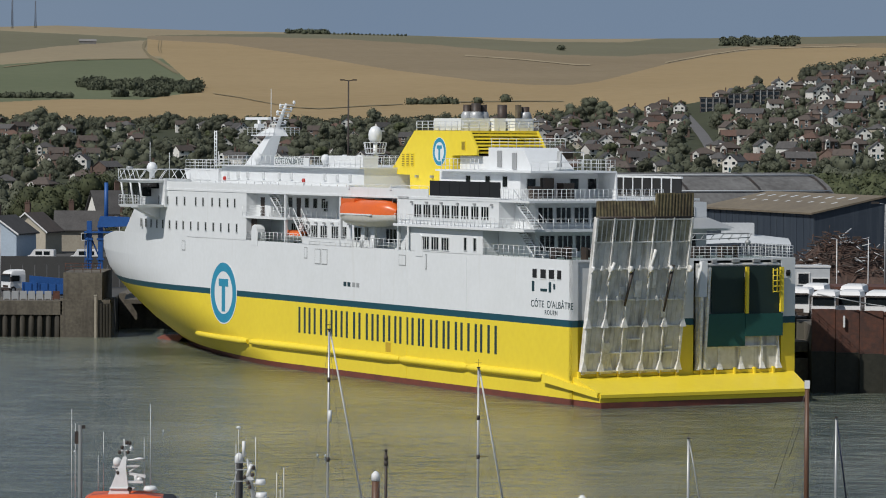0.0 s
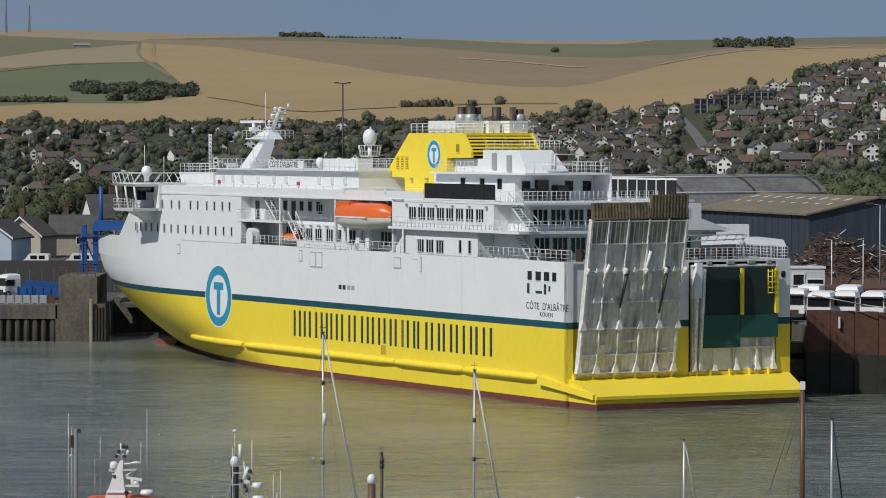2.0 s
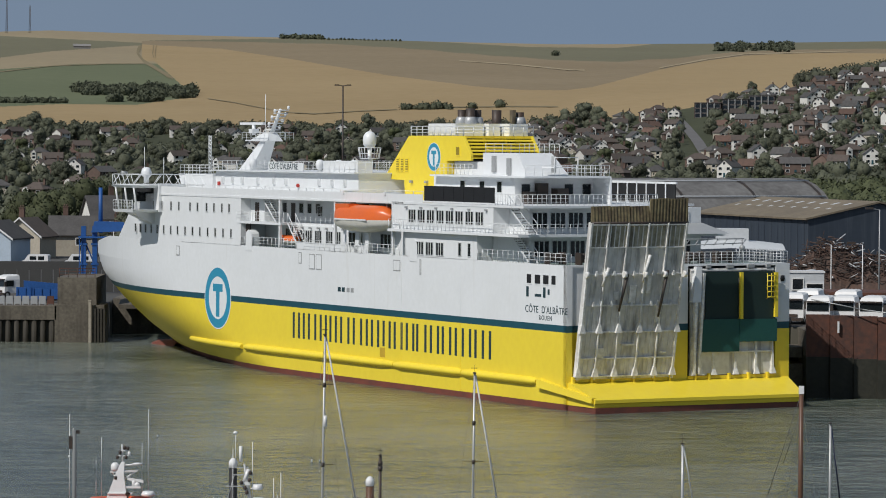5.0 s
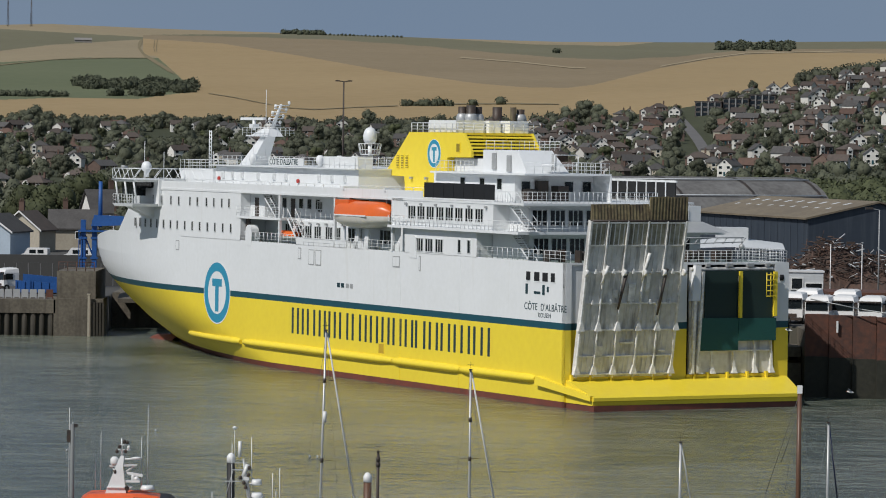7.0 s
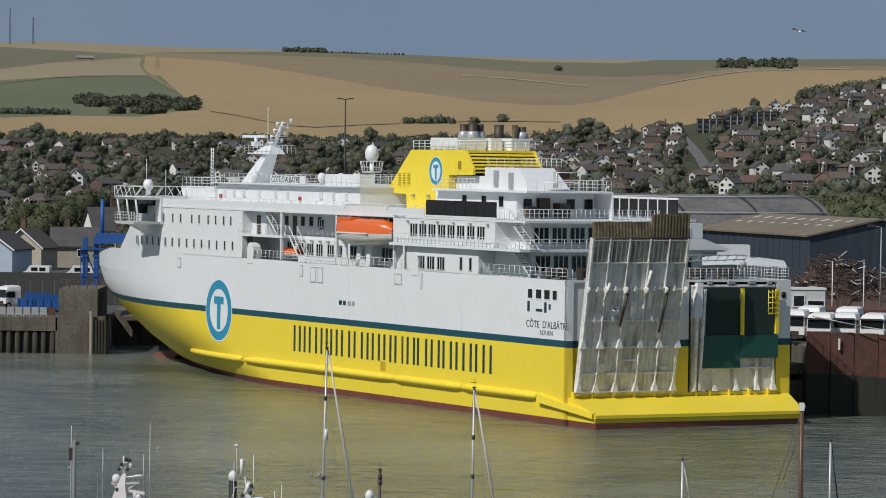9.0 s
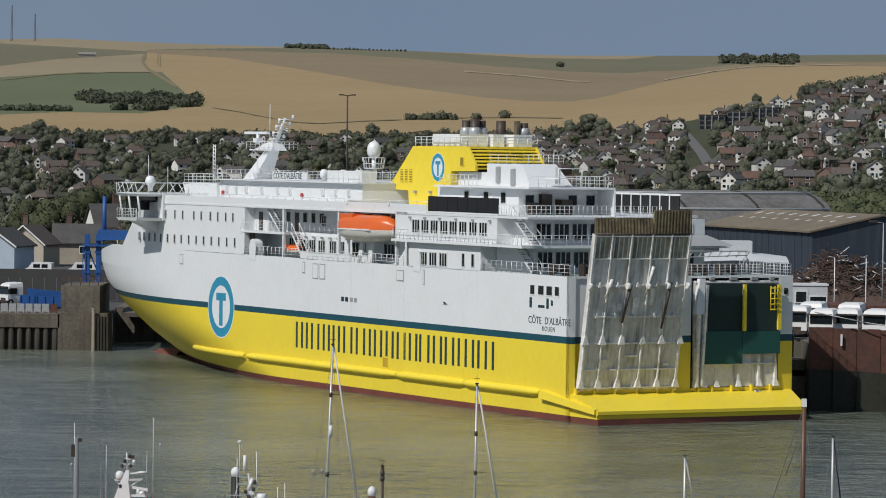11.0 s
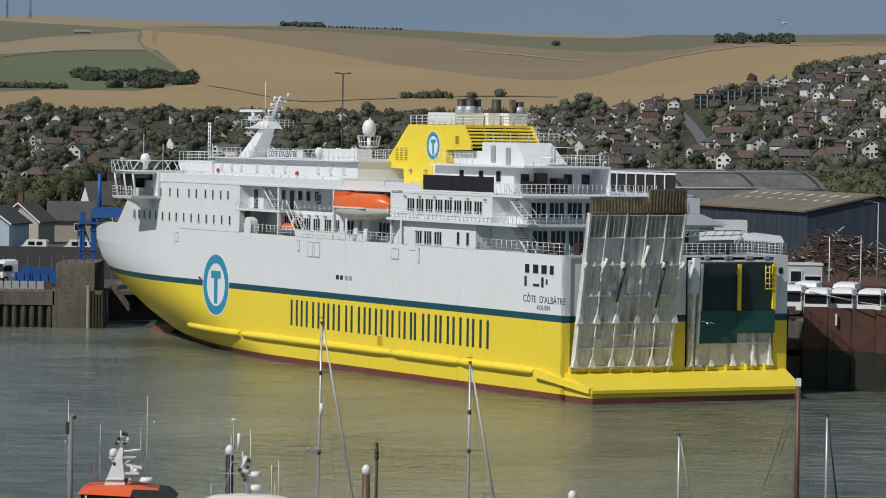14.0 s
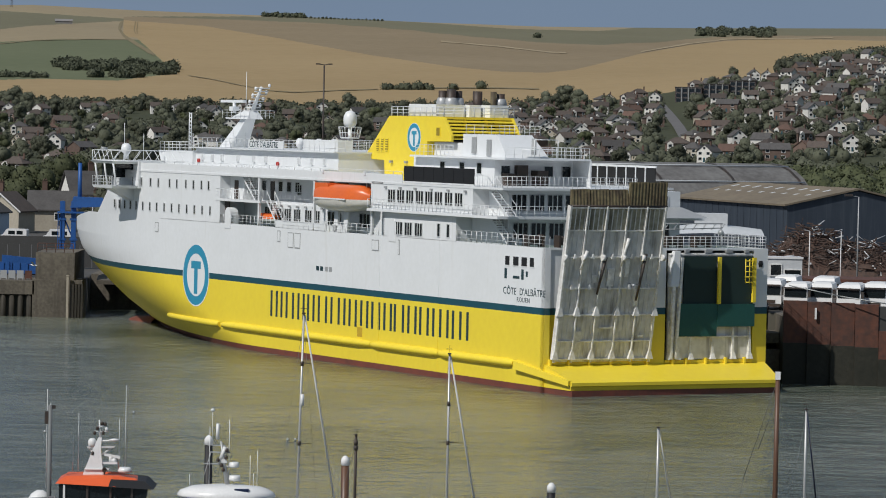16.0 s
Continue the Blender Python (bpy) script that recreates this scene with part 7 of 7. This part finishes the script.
bm_ = part("mast", Shape().hexa([(-1.0, -0.35, 4.2), (0.2, -0.35, 4.2), (0.2, 0.35, 4.2), (-1.0, 0.35, 4.2)], [(-0.45, -0.2, 5.7), (0.0, -0.2, 5.7), (0.0, 0.2, 5.7), (-0.45, 0.2, 5.7)])
           .hexa([(-0.45, -0.2, 5.7), (0.0, -0.2, 5.7), (0.0, 0.2, 5.7), (-0.45, 0.2, 5.7)], [(-0.16, -0.08, 6.35), (0.04, -0.08, 6.35), (0.04, 0.08, 6.35), (-0.16, 0.08, 6.35)])
           .tube((-0.06, 0, 6.3), (-0.12, 0, 7.35), 0.06, 0.03, n=7), GEL, boat, "white instrument mast")
part("crosstree", Shape().hexa([(-0.75, -0.12, 5.72), (0.75, -0.12, 5.78), (0.75, 0.12, 5.78), (-0.75, 0.12, 5.72)], [(-0.8, -0.14, 5.82), (0.8, -0.14, 5.88), (0.8, 0.14, 5.88), (-0.8, 0.14, 5.82)])
     .tube((-0.3, 0, 5.3), (-0.7, 0, 5.75), 0.05, n=5).tube((0.05, 0, 5.4), (0.65, 0, 5.8), 0.05, n=5), GEL, bm_)
part("radome", Shape().lathe((-0.5, 0, 5.84), [(0.2, 0), (0.24, 0.1), (0.24, 0.32), (0.12, 0.46)], 12), GEL, bm_)
part("radar_scanner", Shape().hexa([(0.2, -0.08, 5.32), (1.1, -0.08, 5.16), (1.1, 0.08, 5.16), (0.2, 0.08, 5.32)], [(0.2, -0.08, 5.46), (1.1, -0.08, 5.32), (1.1, 0.08, 5.32), (0.2, 0.08, 5.46)])
     .tube((0.55, 0, 4.98), (0.55, 0, 5.3), 0.1, n=8).hexa([(-0.2, -0.2, 4.86), (0.95, -0.2, 4.86), (0.95, 0.2, 4.86), (-0.2, 0.2, 4.86)], [(-0.2, -0.2, 4.98), (0.95, -0.2, 4.98), (0.95, 0.2, 4.98), (-0.2, 0.2, 4.98)]), GEL, bm_)
part("sensor_dome", Shape().lathe((0.75, 0, 4.98), [(0.17, 0), (0.17, 0.12), (0.06, 0.22)], 10), GEL, bm_)
part("sensor_arm", Shape().tube((-0.1, 0, 6.15), (1.0, 0, 6.2), 0.05, n=6).lathe((0.75, 0, 6.2), [(0.3, 0), (0.32, 0.05), (0.1, 0.1)], 10), GEL, bm_)
for x0, x1, d, z in ((-0.4, 0.4, 0.05, 6.66), (-0.25, 0.3, 0.05, 6.95), (-0.9, 0.5, 0.42, 4.55)):
    part("light_bracket", Shape().box(x0, x1, -d, d, z, z + 0.06), GEL, bm_)
for x, z in ((-0.36, 6.5), (0.3, 6.72), (-0.22, 6.78), (0.12, 6.5), (0.22, 7.01), (0.05, 7.05), (-0.45, 5.35), (0.3, 4.4), (-0.5, 4.35)):
    part("nav_light", Shape().lathe((x, -0.2 if z < 6 else -0.08, z), [(0.05, 0), (0.09, 0.04), (0.09, 0.17), (0.04, 0.22)], 8), SOOT if x != 0.3 else GEL, bm_)
part("searchlight", Shape().tube((0.25, -0.42, 4.55), (0.25, -0.2, 4.55), 0.14, 0.1, n=10).tube((0.25, -0.3, 4.2), (0.25, -0.3, 4.5), 0.04, n=5), SOOT, boat)
for x, z0, z1 in ((-3.1, 3.4, 9.0), (1.35, 4.6, 9.3), (-1.6, 4.4, 6.4), (1.0, 4.5, 7.4), (-1.3, 4.4, 7.7), (-2.9, 3.5, 8.2)):
    part("whip_aerial", Shape().tube((x, 0.3, z0), (x, 0.3, z1), 0.025, 0.012, n=5), GEL, boat)
part("radome", Shape().lathe((1.4, -0.4, 4.45), [(0.35, 0), (0.42, 0.08), (0.3, 0.28)], 12), GEL, boat)
# white launch
launch = thing("motor_launch", pose(-10.6, D, 0), "white motor launch with a blue-trimmed cabin top", "boat")
yacht_hull(10, 3.8, NAVY, launch)
cab = part("cabin", Shape().hexa([(-2.3, -1.4, 1.0), (2.4, -1.4, 1.0), (2.4, 1.4, 1.0), (-2.3, 1.4, 1.0)], [(-2.2, -1.5, 3.1), (2.4, -1.5, 3.1), (2.4, 1.5, 3.1), (-2.2, 1.5, 3.1)]), material("blue_trim", (0.02, 0.03, 0.14), 0.4), launch, "blue cabin sides")
part("cabin_top", Shape().lathe((0, 0, 3.05), [(2.7, 0), (2.8, 0.15), (2.6, 0.4), (2.0, 0.62), (1.0, 0.72), (0.1, 0.74)], 24, squash=0.62), GEL, cab, "white moulded cabin top")
part("roof_hatch", Shape().box(0.5, 1.3, -1.35, -0.9, 3.45, 3.66), NAVY, cab)
lm = part("mast", Shape().tube((0.05, 0, 3.7), (-0.35, 0, 6.2), 0.14, 0.06, n=8).box(-1.0, 0.2, -0.04, 0.04, 5.55, 5.62).box(-0.9, -0.1, -0.04, 0.04, 5.95, 6.0), STEEL, launch)
part("radome", Shape().lathe((0.45, 0, 4.0), [(0.28, 0), (0.34, 0.08), (0.3, 0.3)], 12), GEL, lm)
part("radome", Shape().lathe((0.4, 0, 4.75), [(0.26, 0), (0.3, 0.08), (0.26, 0.3)], 12), GEL, lm)
part("bracket", Shape().tube((0.0, 0, 4.1), (0.45, 0, 4.1), 0.05, n=5).tube((-0.1, 0, 4.8), (0.4, 0, 4.8), 0.05, n=5).tube((-0.9, 0, 5.6), (-1.3, 0, 4.2), 0.03, n=4).box(-1.35, -0.1, -0.05, 0.05, 4.9, 4.96), STEEL, lm)
for x, z in ((-0.5, 5.05), (-0.05, 5.2), (-0.3, 4.75), (0.0, 5.6), (-0.2, 4.5)):
    part("nav_light", Shape().lathe((x, -0.15, z), [(0.06, 0), (0.1, 0.04), (0.1, 0.16), (0.05, 0.22)], 8), SOOT, lm)
part("antenna_disc", Shape().tube((-0.85, 0, 6.0), (-0.85, 0, 7.9), 0.015, n=5).lathe((-0.85, 0, 7.9), [(0.12, 0), (0.16, 0.05), (0.05, 0.14)], 10), GEL, lm)
part("nav_light", Shape().tube((-0.55, 0, 6.3), (-0.55, 0, 7.2), 0.1, n=8).tube((-0.35, 0, 5.2), (-0.1, 0, 5.9), 0.12, n=8).box(-0.5, 0.0, -0.1, 0.1, 5.0, 5.2), GEL, lm)
for x, z1 in ((1.3, 5.4), (1.7, 5.7), (-2.1, 4.3), (-1.0, 7.0), (0.1, 7.4), (1.5, 4.4)):
    part("whip_aerial", Shape().tube((x, 0.2, 3.7), (x, 0.2, z1), 0.02, n=5), GEL, launch)


# ---- gulls ----
GULL_WHITE = material("gull_white", (0.78, 0.78, 0.77), 0.7, scale=4, amount=0.2)
GULL_GREY = material("gull_grey", (0.30, 0.31, 0.33), 0.7, scale=4, amount=0.3)


def gull(x, y, z, label, spread=True):
    """A gull: body with head and tail, beak, and wings held out or folded."""
    t = thing("gull", pose(x, y, z), label, "bird", "gulls")
    body = Shape()
    body.grid([[(r * math.cos(a), d, r * 0.9 * math.sin(a) + up) for a in [2 * math.pi * k / 8 for k in range(8)]]
               for d, r, up in ((-0.30, 0.01, 0.0), (-0.2, 0.05, 0.0), (-0.05, 0.085, 0.0), (0.1, 0.08, 0.01), (0.2, 0.05, 0.04), (0.27, 0.055, 0.06), (0.33, 0.01, 0.05))], closed=True)
    part("body", body, GULL_WHITE, t)
    part("beak", Shape().tube((0, 0.32, 0.05), (0, 0.38, 0.04), 0.015, 0.004, n=5), SAFETY, t)
    for s in (-1, 1):
        if spread:
            wing_shape = Shape().hexa([(s * 0.05, -0.1, 0.03), (s * 0.05, 0.12, 0.03), (s * 0.36, 0.16, 0.16), (s * 0.7, -0.02, 0.06), (s * 0.36, 0.0, 0.16)],
                                      [(s * 0.05, -0.1, 0.06), (s * 0.05, 0.12, 0.06), (s * 0.36, 0.16, 0.18), (s * 0.7, -0.02, 0.07), (s * 0.36, 0.0, 0.18)])
        else:
            wing_shape = Shape().hexa([(s * 0.06, -0.32, 0.03), (s * 0.09, 0.1, 0.03), (s * 0.05, 0.14, 0.03)], [(s * 0.04, -0.32, 0.06), (s * 0.06, 0.1, 0.09), (s * 0.03, 0.14, 0.08)])
        part("wing", wing_shape, GULL_GREY, t)
    return t


gull_sky = gull(57.31, 253.46, 33.0, "white gull gliding over the harbour")
gull_low = gull(71.9, 316.5, 7.0, "white gull flying low past the stern")
gull_rising = gull(53.5, 319.5, 3.0, "white gull climbing beside the stern")
for x, y in ((-28.3, 290.5), (-23.0, 311.1), (-9.5, 287.8), (-8.9, 287.6)):
    gull(x, y, -0.05, "white gull afloat on the harbour", False)


def motions():
    """Yachts rock on the swell; the two motor boats drift on their lines; gulls fly by."""
    sway_b = ((0, 2.03), (0.5, 2.19), (1, 2.36), (1.5, 2.31), (2, 2.06), (2.5, 1.91), (3, 1.90), (3.5, 2.0), (4, 2.15), (4.7, 2.2), (5.5, 1.98), (6.5, 2.0), (7, 1.99), (7.5, 2.13), (8, 2.18), (8.5, 2.15), (9, 2.08), (10, 2.0), (10.8, 2.12),
              (11.5, 2.05), (12, 2.08), (12.5, 2.16), (13, 2.09), (13.5, 2.03), (14, 2.03), (14.5, 2.15), (15, 2.2), (15.5, 2.15), (16, 2.02))
    walk(yacht_b, [(t, pose(2.02, D, 0, 0, math.degrees((x - 2.02) / 11.1), 0)) for t, x in sway_b])
    sway_a = ((0, -6.40), (0.5, -6.36), (1, -6.38), (1.5, -6.42), (2, -6.45), (2.5, -6.38), (3, -6.29), (3.5, -6.28), (4, -6.26), (5.2, -6.35), (6.5, -6.31), (7, -6.27), (7.5, -6.23), (8, -6.24), (8.5, -6.26), (9, -6.30), (10.2, -6.25),
              (11.5, -6.15), (12, -6.17), (12.5, -6.26), (13, -6.42), (13.5, -6.47), (14, -6.38), (14.5, -6.22), (15, -6.14), (15.5, -6.17), (16, -6.30))
    walk(yacht_a, [(t, pose(-6.45, D, 0, 0, math.degrees((x + 6.45) / 8.44), 0)) for t, x in sway_a])
    drift = ((0, 0.0), (1, 0.02), (2, 0.05), (3, 0.10), (4, 0.15), (5.2, 0.22), (6.5, 0.27), (7, 0.30), (9, 0.30), (11.5, 0.36), (13, 0.34), (16, 0.30))
    walk(boat, [(t, pose(-17.85 + d, D + 1, -0.15)) for t, d in drift])
    walk(launch, [(t, pose(-10.6 + 0.75 * d, D, 0)) for t, d in drift])

    def fly(bird, rows):
        poses = []
        for k, (t, x, y, z) in enumerate(rows):
            a, b = rows[max(0, k - 1)], rows[min(len(rows) - 1, k + 1)]
            poses.append((t, pose(x, y, z, 0, 22 if k % 2 else 8, max(-80, min(80, math.degrees(math.atan2(a[1] - b[1], 8.0)))))))
        walk(bird, poses)
    fly(gull_sky, ((0, 57.31, 253.46, 33.0), (6.3, 35.46, 257.4, 33.76), (7.4, 30.68, 258.02, 33.47), (8, 28.36, 258.29, 33.37), (9, 24.4, 258.7, 33.18), (9.3, 23.29, 258.8, 33.42), (10.2, 21.04, 258.89, 36.01), (11.3, 19.37, 258.96, 37.11), (12.8, 19.76, 259.0, 35.62), (13.5, 21.36, 258.94, 34.0), (13.7, 22.11, 258.92, 32.73), (14, 23.58, 258.82, 32.03), (15, 29.63, 258.19, 32.27), (16, 35.24, 257.49, 32.03)))
    fly(gull_low, ((0, 71.88, 316.46, 6.79), (6.3, 35.23, 322.68, 8.19), (7.2, 28.52, 323.36, 8.46), (7.4, 26.71, 323.52, 8.7), (7.8, 23.75, 323.78, 9.39), (9.2, 13.79, 324.44, 11.29), (12, -6.81, 324.66, 11.25), (16, -32.63, 323.1, 11.44)))
    fly(gull_rising, ((0, 53.51, 319.47, 3.0), (9, 31.27, 322.81, 3.31), (12, 24.75, 323.49, 5.22), (13, 22.71, 323.72, 6.6), (14, 23.4, 323.75, 8.15), (14.6, 22.43, 323.87, 9.2), (16, 18.7, 324.18, 10.75)))


motions()
